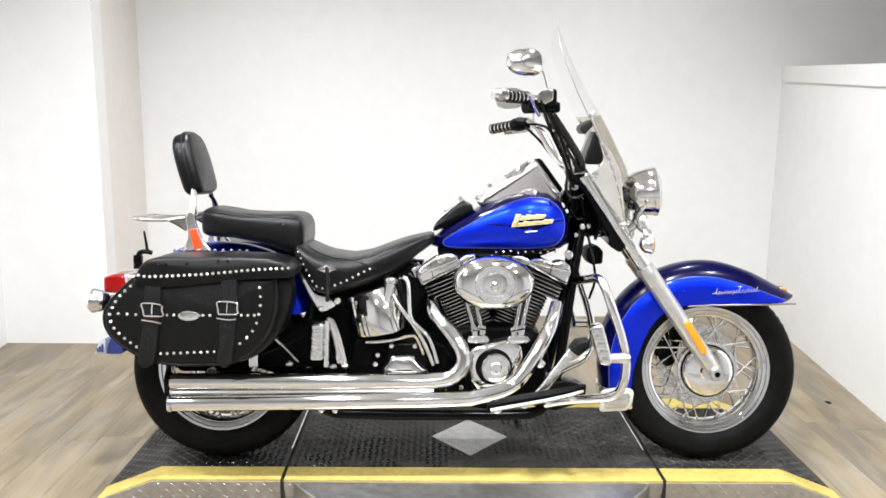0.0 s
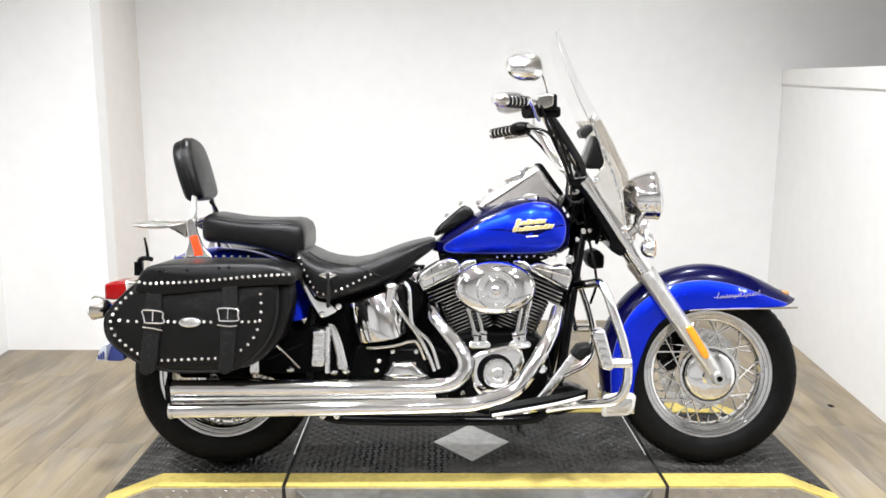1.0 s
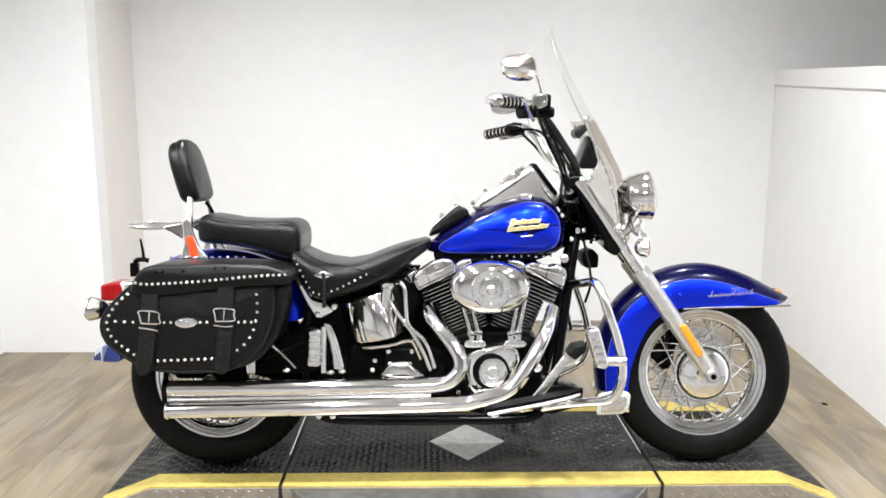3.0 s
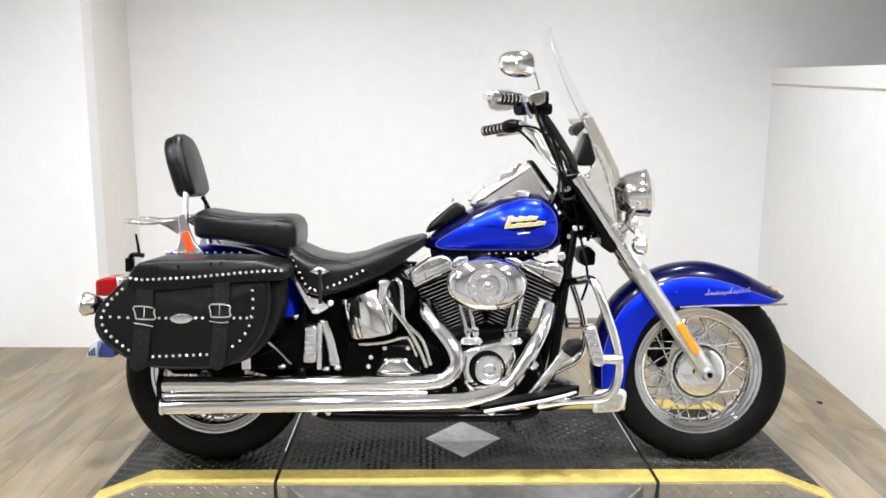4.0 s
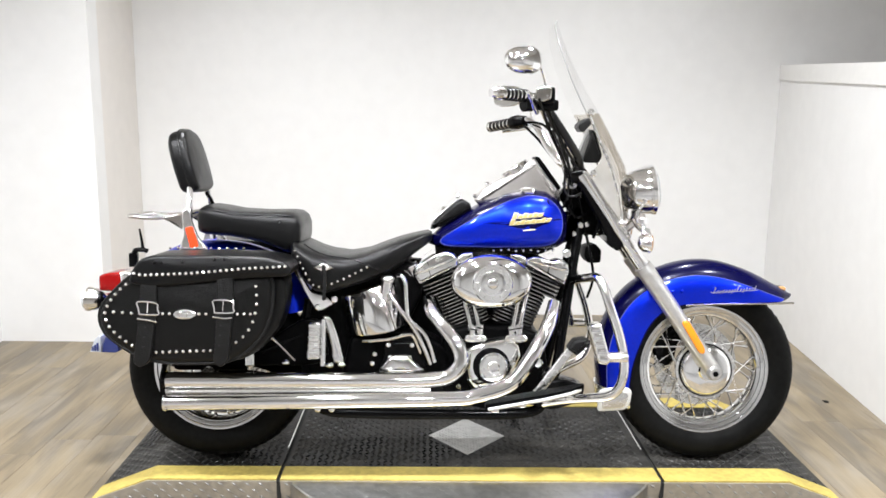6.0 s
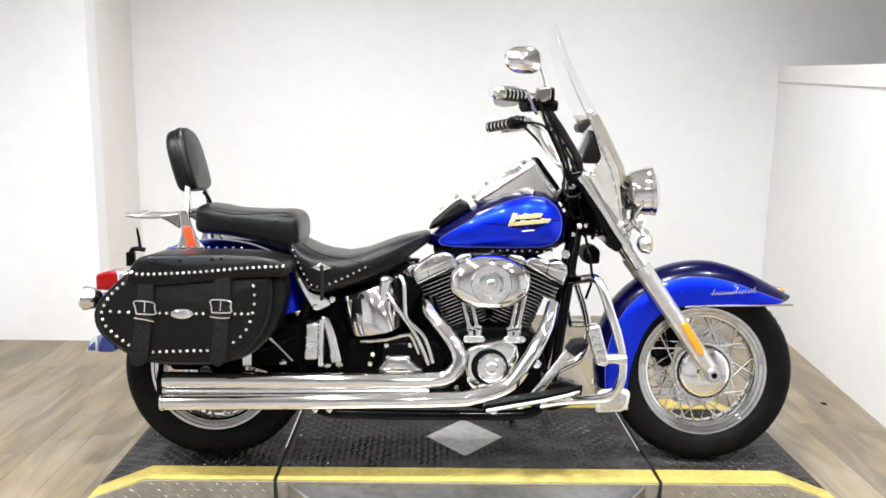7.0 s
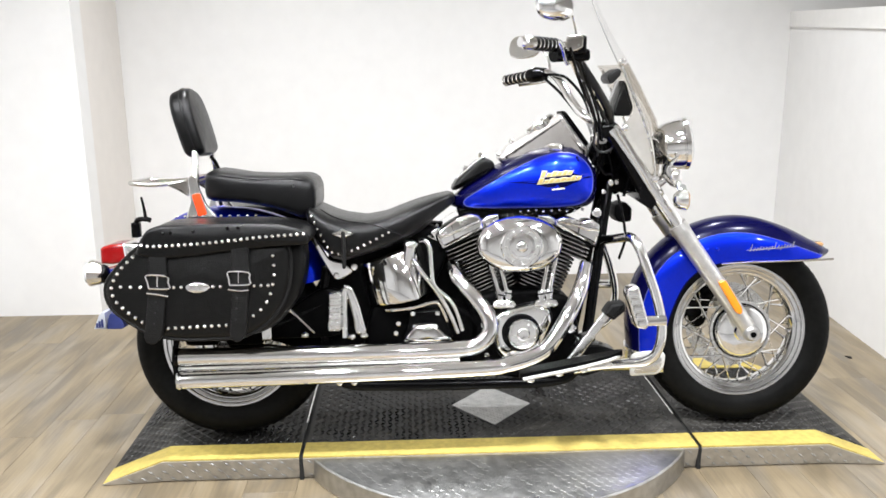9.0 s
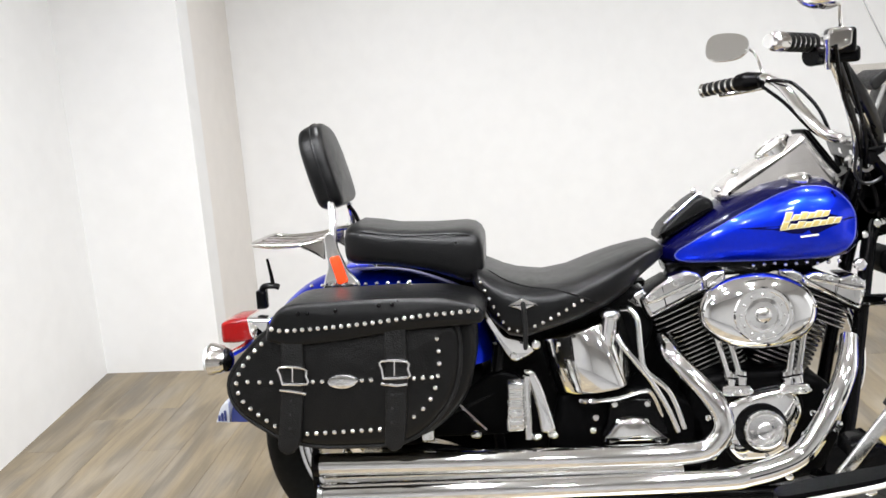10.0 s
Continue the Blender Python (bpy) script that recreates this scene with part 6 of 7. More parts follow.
# tank badge, drawn as plain bars
bm = bmesh.new()
on_tank(bm, [(0.315, 0.782), (0.40, 0.786), (0.45, 0.806), (0.50, 0.812), (0.53, 0.803), (0.592, 0.797), (0.535, 0.786), (0.48, 0.766), (0.43, 0.768), (0.39, 0.778)], 0.0046, 8, 0.002)
bp("badge_spear", bm, DEEPBLUE, "dark blue spear behind the badge", tank)
for row, (u0, u1, w0, w1, h, count) in enumerate(((0.412, 0.508, 0.797, 0.806, 0.013, 6), (0.404, 0.534, 0.777, 0.790, 0.012, 8))):
    for lift, grow, mat in ((0.0054, 0.0014, CREAM), (0.0066, 0.0, GOLD)):
        for k in range(count):
            a0, a1 = u0 + (u1 - u0) * k / count, u0 + (u1 - u0) * (k + 0.74) / count
            wa = w0 + (w1 - w0) * k / count
            tall = h * (1.4 if k == 0 else (1.0, 0.82, 1.12, 0.88)[k % 4])
            quad = [(a0 - grow, wa - grow), (a1 + grow, wa - grow + 0.001), (a1 + grow + 0.007, wa + tall + grow), (a0 - grow + 0.007, wa + tall + grow)]
            bm = bmesh.new()
            on_tank(bm, quad, lift, 3, 0.001)
            bp("badge_bar", bm, mat, "", tank, smooth=False)
bm = bmesh.new()
on_tank(bm, [(0.448, 0.758), (0.486, 0.762), (0.484, 0.766), (0.446, 0.762)], 0.0056, 3, 0.001)
bp("badge_bar", bm, CREAM, "", tank, smooth=False)
loop = [(p[0], tank_v(*p) - 0.0040, p[1]) for p in PANEL]
tubes("pinstripe", loop + [loop[0]], 0.0013, PIN, "pale blue pinstripe", tank, n=6, steps=2)
for k in range(9):
    bm = bmesh.new()
    ball(bm, (0.36 + 0.024 * k, -0.10, 0.690 + 0.002 * (k % 3)), 0.005, u=8, v=5)
    bp("seam_bolt", bm, CHROME, "", tank)

# mudguard script, drawn as plain strokes
for k in range(15):
    u = 1.085 + 0.0092 * k
    h = (0.022, 0.010, 0.008, 0.012, 0.009, 0.009, 0.013, 0.009, 0.020, 0.010, 0.013, 0.012, 0.009, 0.010, 0.016)[k]
    w = 0.562 + 0.0010 * k - (0.004 if k in (6, 10) else 0)
    bm = bmesh.new()
    tube(bm, [(u, -0.0955, w), (u + 0.003, -0.0955, w + h * 0.6), (u + 0.006, -0.0945, w + h)], 0.0021, 6, 3)
    bp("script_stroke", bm, CHROME_SOFT, "", front_guard, steer=True)
tubes("script_line", [(1.075, -0.0955, 0.566), (1.15, -0.0955, 0.571), (1.225, -0.0945, 0.577)], 0.0012, CHROME_SOFT, "", front_guard, True, 6)


# studs share one mesh
def dome_mesh(name, r, mat):
    bm = bmesh.new()
    lathe(bm, [(r, 0.001), (r * 0.96, -r * 0.25), (r * 0.72, -r * 0.6), (r * 0.35, -r * 0.78), (r * 0.05, -r * 0.82)], (0, 0, 0), (0, 1, 0), 10, cap=True)
    shade(bm)
    mesh = bpy.data.meshes.new(name)
    bm.to_mesh(mesh)
    bm.free()
    mesh.materials.append(mat)
    return mesh


STUD = dome_mesh("stud", 0.0056, CHROME)
STUD_S = dome_mesh("stud", 0.0046, CHROME)
STUD_B = dome_mesh("stud", 0.0045, BLACKMETAL)


def stud(place, parent, mesh=STUD, flip=False):
    ob = new("stud", mesh)
    ob.parent = parent
    ob.location = stand_out(settle(place), stance("stud", parent))
    if flip:
        ob.rotation_euler = (0, 0, math.pi)
    return ob


def along(points, count):
    ps = np.array([(p.x, p.y) for p in smooth_path([(a, b, 0) for a, b in points], 8)])
    ls = np.concatenate([[0], np.cumsum(np.linalg.norm(np.diff(ps, axis=0), axis=1))])
    return [(float(np.interp(s, ls, ps[:, 0])), float(np.interp(s, ls, ps[:, 1]))) for s in np.linspace(0, ls[-1], count)]


def inside_dome(p, outline, base, dome):
    """Depth of a domed plate's face at p."""
    o = np.array(outline)
    c = o.mean(0)
    d = np.array(p) - c
    far = max(np.dot(q - c, d) / max(1e-9, np.linalg.norm(d)) for q in o)
    s = min(1.0, np.linalg.norm(d) / max(far, 1e-6))
    return base - dome * (1 - s * s)


for s, bag in ((-1, bag_near), (1, bag_far)):
    lid_studs = along([(-0.700, 0.640), (-0.677, 0.636), (-0.639, 0.637), (-0.5335, 0.643), (-0.435, 0.652), (-0.375, 0.658), (-0.266, 0.664)], 27)
    for p in lid_studs:
        stud((p[0], s * -inside_dome(p, LID, -0.372, 0.006) * 1, p[1]) if s > 0 else (p[0], inside_dome(p, LID, -0.372, 0.006), p[1]), bag, STUD, s > 0)
    body = along([(-0.730, 0.605), (-0.756, 0.582), (-0.777, 0.556), (-0.794, 0.522), (-0.786, 0.486), (-0.758, 0.456), (-0.716, 0.425)], 12)
    body += along([(-0.647, 0.406), (-0.488, 0.412)], 9)
    body += along([(-0.414, 0.437), (-0.384, 0.463), (-0.363, 0.502), (-0.352, 0.555), (-0.354, 0.604)], 8)
    body += along([(-0.768, 0.5235), (-0.715, 0.5215)], 3) + along([(-0.624, 0.5215), (-0.604, 0.5215)], 2)
    body += along([(-0.518, 0.5215), (-0.498, 0.5215)], 2) + along([(-0.408, 0.5215), (-0.370, 0.5215)], 3)
    for p in body:
        v = inside_dome(p, BAG, -0.352, 0.012)
        stud((p[0], v if s < 0 else -v, p[1]), bag, STUD, s > 0)
    for p in ((-0.640, 0.672), (-0.620, 0.672), (-0.560, 0.676), (-0.468, 0.683), (-0.440, 0.684)):
        stud((p[0], s * 0.378, p[1]), bag, STUD_B, s > 0)
    # piping round the bag
    tubes("piping", [(p[0], s * 0.340, p[1]) for p in BAG[::2]] + [(BAG[0][0], s * 0.340, BAG[0][1])], 0.0052, STRAPLEATHER, "rolled leather piping", bag, n=8, steps=2)
    # straps and buckles
    for shift, pts in ((0.0, [(-0.684, 0.632), (-0.637, 0.634), (-0.640, 0.53), (-0.655, 0.43), (-0.664, 0.378), (-0.690, 0.360), (-0.712, 0.376), (-0.703, 0.43), (-0.688, 0.53)]),
                       (0.216, [(-0.463, 0.638), (-0.417, 0.640), (-0.419, 0.53), (-0.430, 0.43), (-0.436, 0.380), (-0.458, 0.362), (-0.480, 0.378), (-0.473, 0.43), (-0.466, 0.53)])):
        bm = bmesh.new()
        slab(bm, rounded(pts, 56, 1), s * 0.3705, s * 0.350, 0.003, 3)
        strap = bp("strap", bm, STRAPLEATHER, "black leather strap with a chrome buckle", bag)
        cu, cw = (-0.662, 0.538) if shift == 0 else (-0.444, 0.545)
        k = -0.10 if shift == 0 else -0.03
        fr = [(-0.0265, -0.0185), (0.0265, -0.0165), (0.0275, 0.0), (0.0265, 0.0165), (-0.0265, 0.0185), (-0.0275, 0.0)]
        ring = [(cu + a + k * b, s * 0.3745, cw + b + k * a * 0.5) for a, b in fr]
        tubes("buckle", ring + [ring[0]], 0.0028, CHROME, "chrome roller buckle", strap, n=8, steps=3)
        tubes("keeper", [(cu - 0.032, s * 0.3735, cw - 0.030), (cu, s * 0.375, cw - 0.034), (cu + 0.024, s * 0.3735, cw - 0.040 if shift == 0 else cw - 0.032)], 0.0026, CHROME, "", strap, n=8)
        tubes("prong", [(cu, s * 0.377, cw + 0.018), (cu - 0.002, s * 0.3775, cw - 0.012)], 0.0018, CHROME, "", strap, n=6)
        for h in (0.055, 0.085, 0.115):
            bm = bmesh.new()
            lathe(bm, [(0.0028, 0), (0.0028, 0.001)], (cu - 0.004 - h * 0.13 * (1 if shift == 0 else 0.8), s * 0.3712, cw - h), (0, 1, 0), 8, cap=True)
            bp("hole", bm, DARKGAP, "", strap)
    bm = bmesh.new()
    ring_bridge(bm, [[(-0.560 + 0.034 * sc * math.cos(a), s * v, 0.5205 + 0.0155 * sc * math.sin(a)) for a in np.linspace(0, 2 * math.pi, 28, endpoint=False)] for sc, v in ((0.98, 0.355), (1.0, 0.364), (0.9, 0.369), (0.6, 0.3715), (0.1, 0.3725))])
    con = bp("concho", bm, CHROME, "oval chrome concho", bag)
    bm = bmesh.new()
    slab(bm, rounded([(-0.575, 0.517), (-0.562, 0.529), (-0.548, 0.524), (-0.553, 0.514), (-0.566, 0.512)], 20, 1), s * 0.3745, s * 0.370, 0.001)
    bp("emblem", bm, CHROME_SOFT, "", con)

# saddle studs and concho
def saddle_v(u, w):
    us = [q[0] for q in SADDLE]
    h, lo, hi = (float(np.interp(u, us, [q[i] for q in SADDLE])) for i in (1, 2, 3))
    k = min(1, abs((w - (lo + hi) / 2) / ((hi - lo) / 2)))
    return -h * max(0.02, 1 - k ** 4.0) ** (1 / 4.0)


for p in along([(-0.272, 0.690), (-0.249, 0.642), (-0.219, 0.590), (-0.195, 0.578), (-0.150, 0.590), (-0.100, 0.612), (-0.045, 0.640)], 16):
    stud((p[0], saddle_v(*p) - 0.0005, p[1]), saddle, STUD_S)
c = (-0.180, 0.640)
bm = bmesh.new()
dia = rounded([(c[0] - 0.034, c[1] - 0.001), (c[0] - 0.014, c[1] + 0.007), (c[0], c[1] + 0.015), (c[0] + 0.014, c[1] + 0.007), (c[0] + 0.034, c[1] - 0.001), (c[0] + 0.014, c[1] - 0.008), (c[0], c[1] - 0.015), (c[0] - 0.014, c[1] - 0.008)], 40, 1)
slab(bm, dia, -0.187, -0.174, 0.003)
con = bp("concho", bm, CHROME, "diamond-shaped chrome concho", saddle)
bm = bmesh.new()
slab(bm, rounded([(-0.185, 0.648), (-0.173, 0.648), (-0.170, 0.59), (-0.173, 0.535), (-0.184, 0.535), (-0.182, 0.59)], 40, 1), -0.190, -0.182, 0.002)
bp("lace", bm, STRAPLEATHER, "hanging leather lace", con)
tubes("seam", [(u, saddle_v(u, w) - 0.0006, w) for u, w in ((-0.252, 0.706), (-0.222, 0.690), (-0.185, 0.676), (-0.15, 0.669), (-0.115, 0.665), (-0.079, 0.660), (-0.055, 0.652), (-0.035, 0.642), (-0.008, 0.633))], 0.0024, SEATLEATHER, "stitched seam", saddle, n=6)
tubes("seam", [(-0.570, -0.120, 0.817), (-0.52, -0.136, 0.810), (-0.434, -0.142, 0.801), (-0.34, -0.144, 0.800), (-0.296, -0.139, 0.796), (-0.280, -0.125, 0.788)], 0.0022, SEATLEATHER, "stitched seam", pillion, n=6)
tubes("seam", [(-0.2640, -0.118, 0.75), (-0.2615, -0.10, 0.764), (-0.2605, 0.0, 0.770), (-0.2615, 0.10, 0.764)], 0.0022, SEATLEATHER, "stitched seam", pillion, n=6)

# backrest
TILT_BACK = Matrix.Translation((-0.640, 0, 0.966)) @ Matrix.Rotation(radians(-15), 4, "Y")
bm = bmesh.new()
pad_outline = rounded([(-0.085, -0.100), (0.085, -0.100), (0.106, -0.085), (0.114, -0.03), (0.112, 0.03), (0.098, 0.072), (0.065, 0.100), (0.0, 0.110), (-0.065, 0.100), (-0.098, 0.072), (-0.112, 0.03), (-0.114, -0.03), (-0.106, -0.085)], 56, 1)
slab(bm, pad_outline, -0.030, 0.032, 0.018, 5, 0.006)
bmesh.ops.transform(bm, matrix=TILT_BACK @ Matrix(((0, -1, 0, 0), (1, 0, 0, 0), (0, 0, 1, 0), (0, 0, 0, 1))), verts=bm.verts)
back = bp("backrest", bm, SEATLEATHER, "padded black leather passenger backrest")
for du in (0.004, ):
    ring = [TILT_BACK @ Vector((du, p[0] * 1.004, p[1] * 1.004)) for p in pad_outline[::2]]
    tubes("piping", ring + [ring[0]], 0.0030, SEATLEATHER, "sewn piping", back, n=8, steps=2)
for s in (-1, 1):
    tubes("upright", [(-0.622, s * 0.088, 0.90), (-0.614, s * 0.105, 0.862), (-0.612, s * 0.122, 0.82), (-0.612, s * 0.126, 0.76), (-0.602, s * 0.126, 0.70)], [0.010, 0.010, 0.010, 0.011, 0.011], CHROME, "chrome backrest upright", back, n=12)
    bm = bmesh.new()
    slab(bm, rounded([(-0.634, 0.806), (-0.622, 0.818), (-0.608, 0.815), (-0.600, 0.772), (-0.582, 0.725), (-0.552, 0.690), (-0.556, 0.680), (-0.645, 0.680), (-0.640, 0.70), (-0.628, 0.735)], 56, 1), s * 0.136, s * 0.122, 0.004)
    plate = bp("side_plate", bm, CHROME_SOFT, "chrome side plate with orange reflector", back)
    bm = bmesh.new()
    slab(bm, rounded([(-0.623, 0.757), (-0.598, 0.763), (-0.580, 0.698), (-0.606, 0.691)], 32, 1), s * 0.143, s * 0.134, 0.003)
    bp("reflector", bm, ORANGE, "orange-red side reflector", plate)
# luggage rack
rack = tubes("luggage_rack", [(-0.615, -0.115, 0.800), (-0.645, -0.112, 0.799), (-0.700, -0.105, 0.788), (-0.760, -0.10, 0.785), (-0.805, -0.095, 0.789), (-0.820, -0.075, 0.790), (-0.822, 0.0, 0.790), (-0.820, 0.075, 0.790), (-0.805, 0.095, 0.789), (-0.760, 0.10, 0.785), (-0.700, 0.105, 0.788), (-0.645, 0.112, 0.799), (-0.615, 0.115, 0.800)], 0.0065, CONSOLE, "flat chrome luggage rack behind the backrest", n=10)
for v in (-0.05, 0.0, 0.05):
    tubes("bar", [(-0.820, v, 0.789), (-0.72, v, 0.785), (-0.645, v, 0.795)], 0.0045, CONSOLE, "", rack, n=8)
for s in (-1, 1):
    bm = bmesh.new()
    slab(bm, rounded([(-0.635, 0.800), (-0.636, 0.748), (-0.655, 0.768), (-0.690, 0.780), (-0.70, 0.790)], 32, 1), s * 0.128, s * 0.112, 0.003)
    bp("gusset", bm, CONSOLE, "", rack)
tubes("strut", [(-0.600, 0.03, 0.862), (-0.592, 0.05, 0.845), (-0.575, 0.06, 0.80)], 0.006, BLACKMETAL, "black backrest strut", back, n=8)

# tail
bm = bmesh.new()
slab(bm, rounded([(-0.934, 0.590), (-0.905, 0.600), (-0.862, 0.602), (-0.835, 0.585), (-0.850, 0.545), (-0.900, 0.538), (-0.934, 0.540)], 40, 1), -0.055, 0.055, 0.010)
tail = bp("tail_lamp", bm, REDLENS, "red tail lamp with chrome base")
bm = bmesh.new()
slab(bm, rounded([(-0.865, 0.605), (-0.80, 0.600), (-0.805, 0.550), (-0.850, 0.545), (-0.86, 0.56)], 32, 1), -0.062, 0.062, 0.010)
bp("lamp_base", bm, CHROME, "chrome lamp base", tail)
tubes("signal_bar", [(-0.885, -0.165, 0.535), (-0.875, -0.08, 0.532), (-0.870, 0, 0.535), (-0.875, 0.08, 0.532), (-0.885, 0.165, 0.535)], 0.009, CHROME, "chrome signal bar", tail)
for s in (-1, 1):
    bm = bmesh.new()
    lathe(bm, [(0.006, -0.030), (0.022, -0.026), (0.033, -0.010), (0.036, 0.006), (0.038, 0.010), (0.038, 0.018), (0.032, 0.020)], (-0.900, s * 0.175, 0.532), Vector((-1, 0, 0.05)), 28, cap=True)
    sig = bp("turn_signal", bm, CONSOLE, "chrome rear turn signal")
    bm = bmesh.new()
    lathe(bm, [(0.033, 0), (0.030, 0.008), (0.016, 0.013), (0.002, 0.014)], (-0.919, s * 0.175, 0.533), Vector((-1, 0, 0.05)), 24, cap=True)
    bp("lens", bm, LENS, "clear ribbed lens", sig)
    bm = bmesh.new()
    ball(bm, (-0.880, s * 0.175, 0.530), 0.026, (0.7, 1, 1.1), 14, 10)
    bp("housing", bm, BLACKMETAL, "black housing", sig)
bm = bmesh.new()
slab(bm, rounded([(-0.966, 0.337), (-0.950, 0.378), (-0.936, 0.392), (-0.930, 0.388), (-0.930, 0.336)], 40, 0), -0.060, 0.075, 0.002)
plate = bp("number_plate", bm, PLATEWHITE, "white and blue number plate below the tail lamp")
bm = bmesh.new()
slab(bm, rounded([(-0.930, 0.334), (-0.926, 0.360), (-0.918, 0.384), (-0.890, 0.380), (-0.872, 0.340), (-0.886, 0.333)], 40, 0), -0.052, 0.070, 0.002)
bp("plate_field", bm, PLATEBLUE, "dark blue field", plate)
for k in range(3):
    bm = bmesh.new()
    box(bm, -0.958 + 0.008 * k, -0.953 + 0.008 * k, -0.064, -0.058, 0.342, 0.356 + 0.006 * k)
    bp("plate_bar", bm, PLATEBLUE, "", plate, smooth=False)
mount = tubes("aerial_mount", [(-0.838, 0, 0.640), (-0.832, 0, 0.668), (-0.806, 0, 0.672), (-0.790, 0, 0.668)], 0.008, BLACKMETAL, "black aerial mount", n=8)
tubes("aerial", [(-0.805, 0, 0.668), (-0.808, 0, 0.70), (-0.815, 0, 0.742)], [0.006, 0.005, 0.0035], BLACKMETAL, "", mount, n=8)
bm = bmesh.new()
box(bm, -0.848, -0.824, -0.015, 0.015, 0.615, 0.662, 0.003)
bp("latch", bm, BLACKMETAL, "", mount)
for k in range(10):
    p = along([(-0.66, 0.700), (-0.60, 0.708), (-0.50, 0.704), (-0.43, 0.690)], 10)[k]
    stud((p[0], -0.172, 0.6955), bag_near, STUD_S)
# pipe ends, clamps, step bolts
for w, v, u in ((0.294, -0.25, -0.652), (0.229, -0.265, -0.645)):
    bm = bmesh.new()
    lathe(bm, [(0.0265, 0.0), (0.0275, -0.006), (0.0255, -0.012), (0.021, -0.008), (0.019, 0.03), (0.001, 0.03)], (u, v, w), (1, 0, 0), 24)
    bp("pipe_end", bm, BLACKMETAL if w > 0.25 else CHROME_SOFT, "dark pipe end")
tubes("pipe_bracket", [(-0.660, -0.24, 0.345), (-0.668, -0.25, 0.29), (-0.662, -0.25, 0.22), (-0.655, -0.25, 0.195)], 0.008, BLACKMETAL, "black rear pipe bracket", n=8)
tubes("pipe_shield", [(-0.645, -0.262, 0.262), (-0.20, -0.262, 0.267), (0.16, -0.262, 0.272)], 0.0055, CHROME_SOFT, "slim chrome shield between the pipes", n=8)
# black bar added as the shadow in the gap between the pipes
tubes("pipe_shadow_rail", [(-0.62, -0.235, 0.262), (0.20, -0.235, 0.272)], 0.014, BLACKMETAL, "added black rail that stands in for the shadow between the pipes", n=8)
for u in (-0.205, -0.160, 0.42, 0.50):
    bm = bmesh.new()
    ball(bm, (u, -0.14, 0.172 if u < 0 else 0.20), 0.011, (1, 0.7, 1), 10, 6)
    bp("frame_bolt", bm, CHROME, "")
tubes("axle_nut", [(-0.548, -0.10, 0.296), (-0.548, -0.165, 0.296)], 0.022, CHROME_SOFT, "chrome rear axle nut", n=12)


# ---- raised tread on the deck ----
def tread(name, spots, parent, mat, length=0.024, width=0.0075, height=0.0026):
    """Lozenge ridges, one joined mesh."""
    verts, faces = [], []
    for x, y, z, a, nx in spots:
        c, s = math.cos(a), math.sin(a)
        base = len(verts)
        for k, (l, w, h) in enumerate(((-1, 0, 0), (-0.2, -1, 0), (0.2, -1, 0), (1, 0, 0), (0.2, 1, 0), (-0.2, 1, 0), (-0.55, 0, 1), (0.55, 0, 1))):
            dx, dy = l * length / 2, w * width / 2
            px_, py_ = dx * c - dy * s, dx * s + dy * c
            verts.append((x + px_, y + py_, z + nx * px_ + h * height))
        faces += [tuple(base + i for i in q) for q in ((0, 1, 6), (1, 2, 7, 6), (2, 3, 7), (3, 4, 7), (4, 5, 6, 7), (5, 0, 6))]
    mesh = bpy.data.meshes.new(name)
    mesh.from_pydata(verts, [], faces)
    mesh.materials.append(mat)
    ob = new(name, mesh)
    ob.parent = parent
    return tagged(ob, kind="stuff")


def in_diamond(x, y, grow=0.0):
    return abs(x - 0.290) / 0.134 + abs(y - 0.128) / 0.157 < 1 + grow


STEP = 0.0215
for seg, (x0, x1) in zip(segments, ((XL0 + 0.01, SEAM_L - 0.014), (SEAM_L + 0.014, SEAM_R - 0.014), (SEAM_R + 0.014, XR0 - 0.01))):
    spots = []
    for i in range(int((x1 - x0) / STEP)):
        for j in range(int(0.53 / STEP)):
            x, y = x0 + (i + 0.5) * STEP, FRONT_Y + 0.097 + (j + 0.5) * STEP
            if in_diamond(x, y, 0.08):
                continue
            slope = (deck_z(x + 0.004) - deck_z(x - 0.004)) / 0.008
            spots.append((x, y, deck_z(x) + 0.0002, math.pi / 4 * (1 if (i + j) % 2 else -1), slope))
    tread("tread_pattern", spots, seg, BLACKTREAD)
spots = []
for i in range(34):
    for j in range(36):
        x, y = 0.290 + (i - 17) * 0.0105, 0.128 + (j - 18) * 0.0105
        if in_diamond(x, y, -0.08):
            spots.append((x, y, P + 0.0021, math.pi / 4 * (1 if (i + j) % 2 else -1), 0))
tread("tread_pattern", spots, diamond, ALU, 0.0115, 0.0036, 0.001)
spots = []
worn = random.Random(11)
for i in range(50):
    for j in range(20):
        x, y = TC[0] + (i - 25 + 0.5 * (j % 2)) * 0.029, FRONT_Y - 0.015 - j * 0.021
        keep = np.interp(x - TC[0], (-0.42, -0.18, 0.05, 0.2), (1.0, 0.3, 0.4, 1.0))
        if (x - TC[0]) ** 2 + (y - TC[1]) ** 2 < (TR - 0.016) ** 2 and worn.random() < keep:
            spots.append((x, y, P - 0.0037, -0.55, 0))
tread("tread_pattern", spots, turntable, ALU, 0.0195, 0.0048, 0.0006)
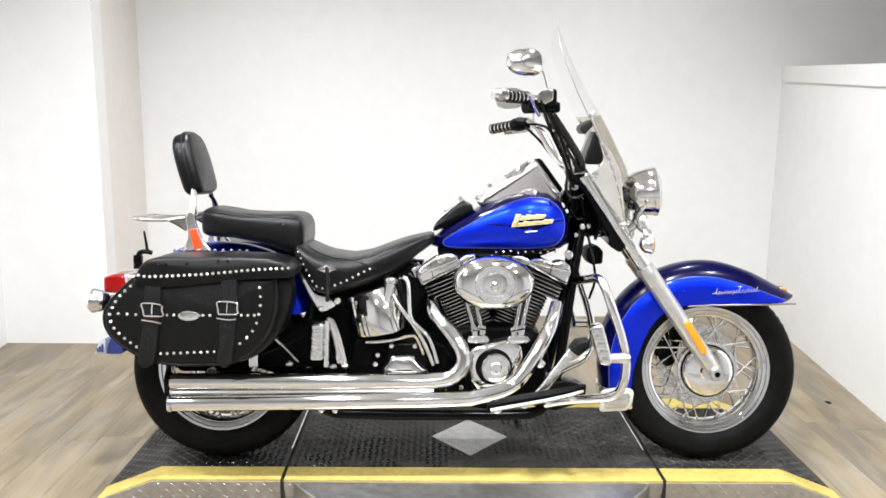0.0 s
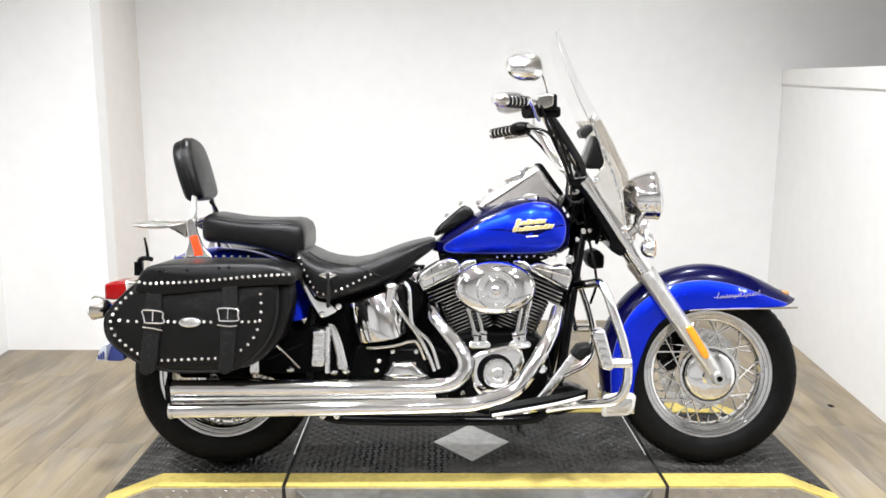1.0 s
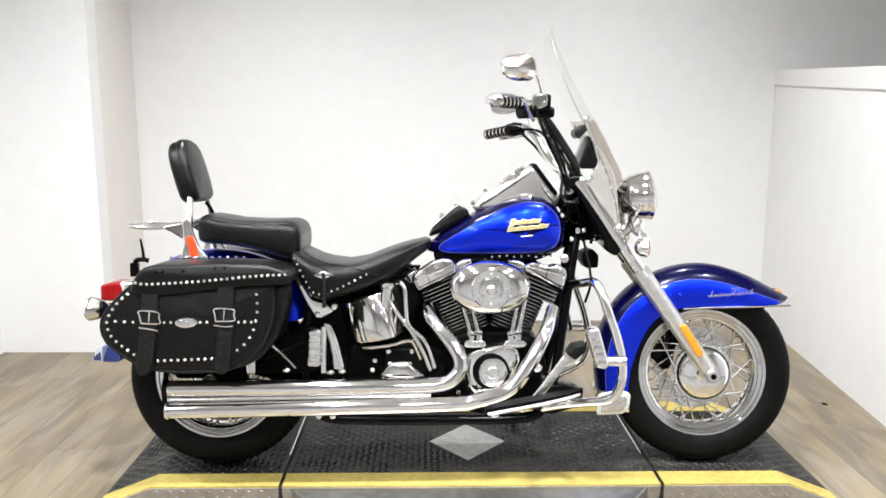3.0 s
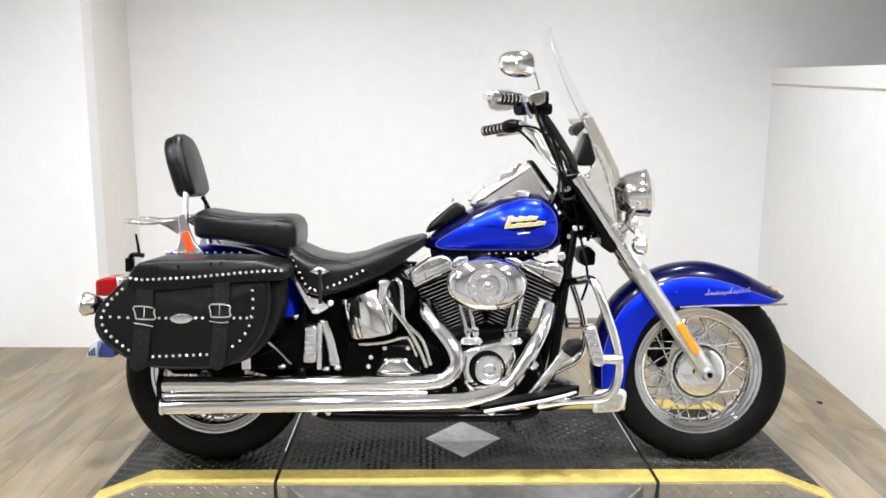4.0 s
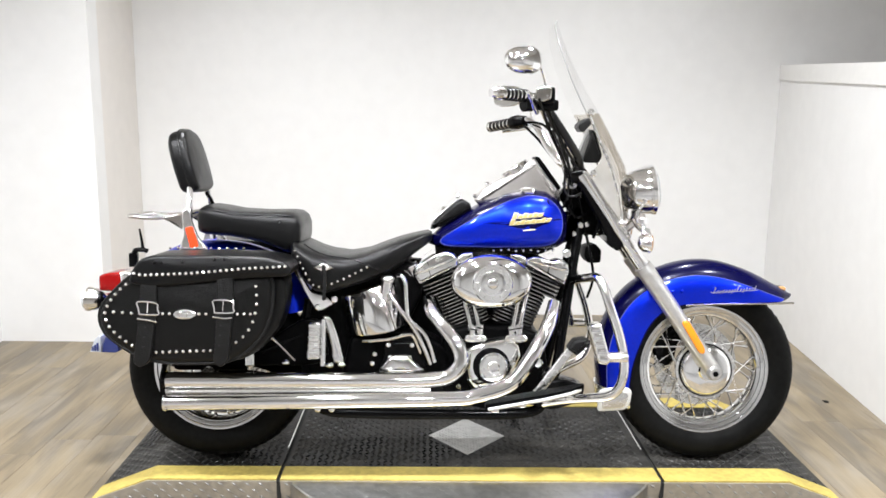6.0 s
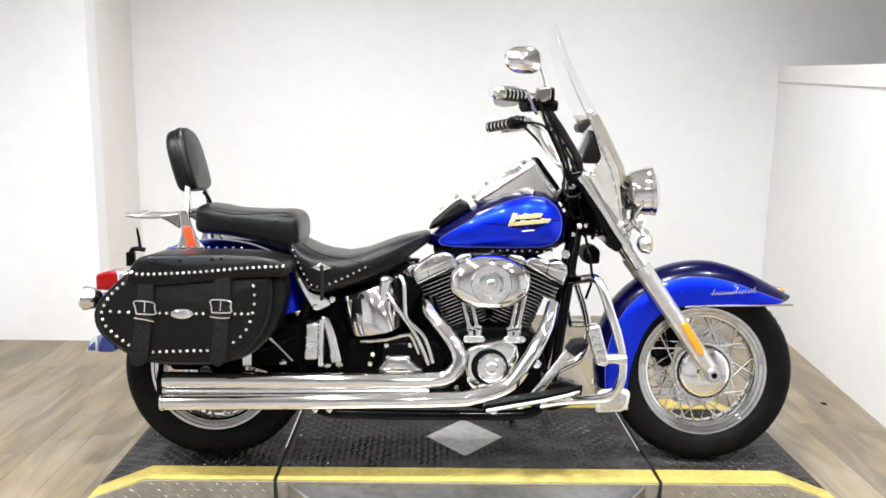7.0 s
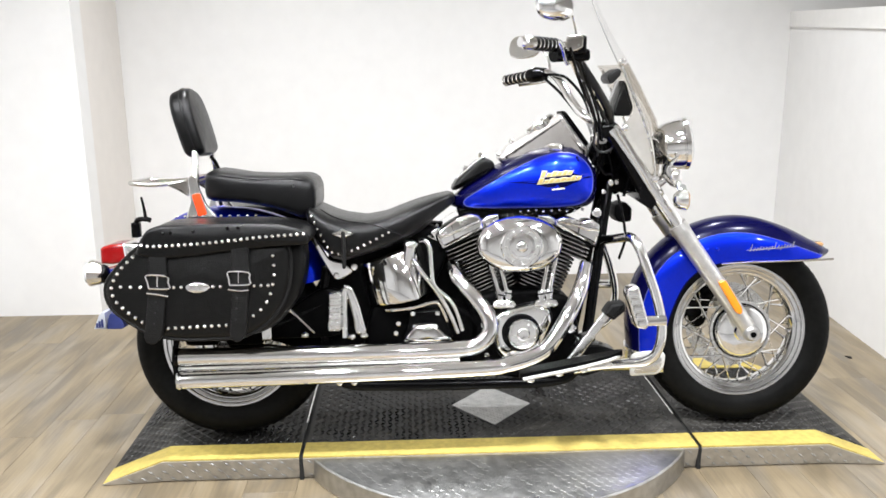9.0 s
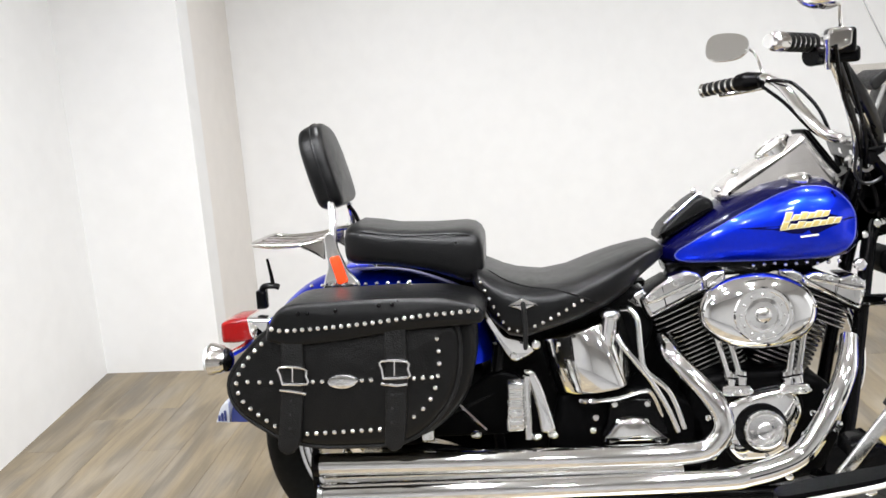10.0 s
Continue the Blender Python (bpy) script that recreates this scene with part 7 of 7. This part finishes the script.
# the skirt's tread lies upright
verts, faces = [], []
for i in range(56):
    x = XL0 + 0.04 + i * 0.041
    for j in range(3):
        z = 0.012 + j * 0.024
        x = XL0 + 0.04 + i * 0.041 + 0.0205 * (j % 2)
        if z + 0.008 > deck_z(x) - 0.004 or abs(x - SEAM_L) < 0.02 or abs(x - SEAM_R) < 0.02:
            continue
        a = -0.62
        base = len(verts)
        for l, w, h in ((-1, 0, 0), (0, -1, 0), (1, 0, 0), (0, 1, 0), (0, 0, 1)):
            dx, dz = l * 0.0140, w * 0.0042
            verts.append((x + dx * math.cos(a) - dz * math.sin(a), FRONT_Y - 0.0044 - h * 0.0034 - SLOPE * deck_z(x) / P * max(0.0, 1 - (z + dx * math.sin(a) + dz * math.cos(a)) / (deck_z(x) - 0.003)), z + dx * math.sin(a) + dz * math.cos(a)))
        faces += [tuple(base + k for k in q) for q in ((0, 1, 4), (1, 2, 4), (2, 3, 4), (3, 0, 4))]
mesh = bpy.data.meshes.new("skirt_tread")
mesh.from_pydata(verts, [], faces)
mesh.materials.append(ALU)
ob = new("skirt_tread", mesh)
ob.parent = segments[1]
tagged(ob, kind="stuff")

# a scrap on the boards
bm = bmesh.new()
ring_bridge(bm, [[(1.853 + 0.014 * g * math.cos(k * 1.05) * (1 + 0.35 * math.sin(3.7 * k)), 0.681 + 0.018 * g * math.sin(k * 1.05) * (1 + 0.3 * math.cos(2.3 * k)), h) for k in range(6)] for g, h in ((1, 0.0), (0.9, 0.003), (0.4, 0.005))])
tagged(part("floor_scrap", bm, GRIPRUBBER, None), "small black rubber scrap lying on the plank floor", "debris")

# ---- oak floor ----
bm = bmesh.new()
box(bm, -3.6, 3.6, -5.1, 2.4, -0.1, -0.003)
# unseen grey floor, added as a reflector for the chrome
hall = bmesh.new()
box(hall, -3.39, 3.39, -4.89, -1.32, -0.0025, 0.0)
floor = tagged(part("floor", bm, JOINT, None, smooth=False), "greyed oak plank floor", "floor", kind="structure")
tagged(part("floor_unseen", hall, UNSEENFLOOR, None, smooth=False), "unseen grey floor added for the chrome to mirror", "floor", kind="structure")
PW, PL = 0.152, 1.22
rng = random.Random(4)
plank_meshes = {}


def plank_mesh(length):
    key = round(length, 3)
    if key not in plank_meshes:
        bm = bmesh.new()
        g = 0.0004
        x1, y1, c = PW / 2 - g, length / 2 - g, 0.0005
        ring_bridge(bm, [[(sx * x1, sy * y1, -0.004) for sx, sy in ((-1, -1), (1, -1), (1, 1), (-1, 1))],
                         [(sx * x1, sy * y1, -c) for sx, sy in ((-1, -1), (1, -1), (1, 1), (-1, 1))],
                         [(sx * (x1 - c), sy * (y1 - c), 0) for sx, sy in ((-1, -1), (1, -1), (1, 1), (-1, 1))]])
        mesh = bpy.data.meshes.new("plank")
        bm.to_mesh(mesh)
        bm.free()
        mesh.materials.append(WOOD)
        plank_meshes[key] = mesh
    return plank_meshes[key]


for i in itertools.chain(range(37), range(-7, 0)):
    x = -2.3 + PW * (i + 0.5)
    y = -1.31 - rng.random() * 1.1
    while y < 2.4:
        lo = max(y, -1.31)
        ob = new("plank", plank_mesh(y + PL - lo))
        ob.location = (x, (lo + y + PL) / 2, 0)
        ob.parent = floor
        y += PL
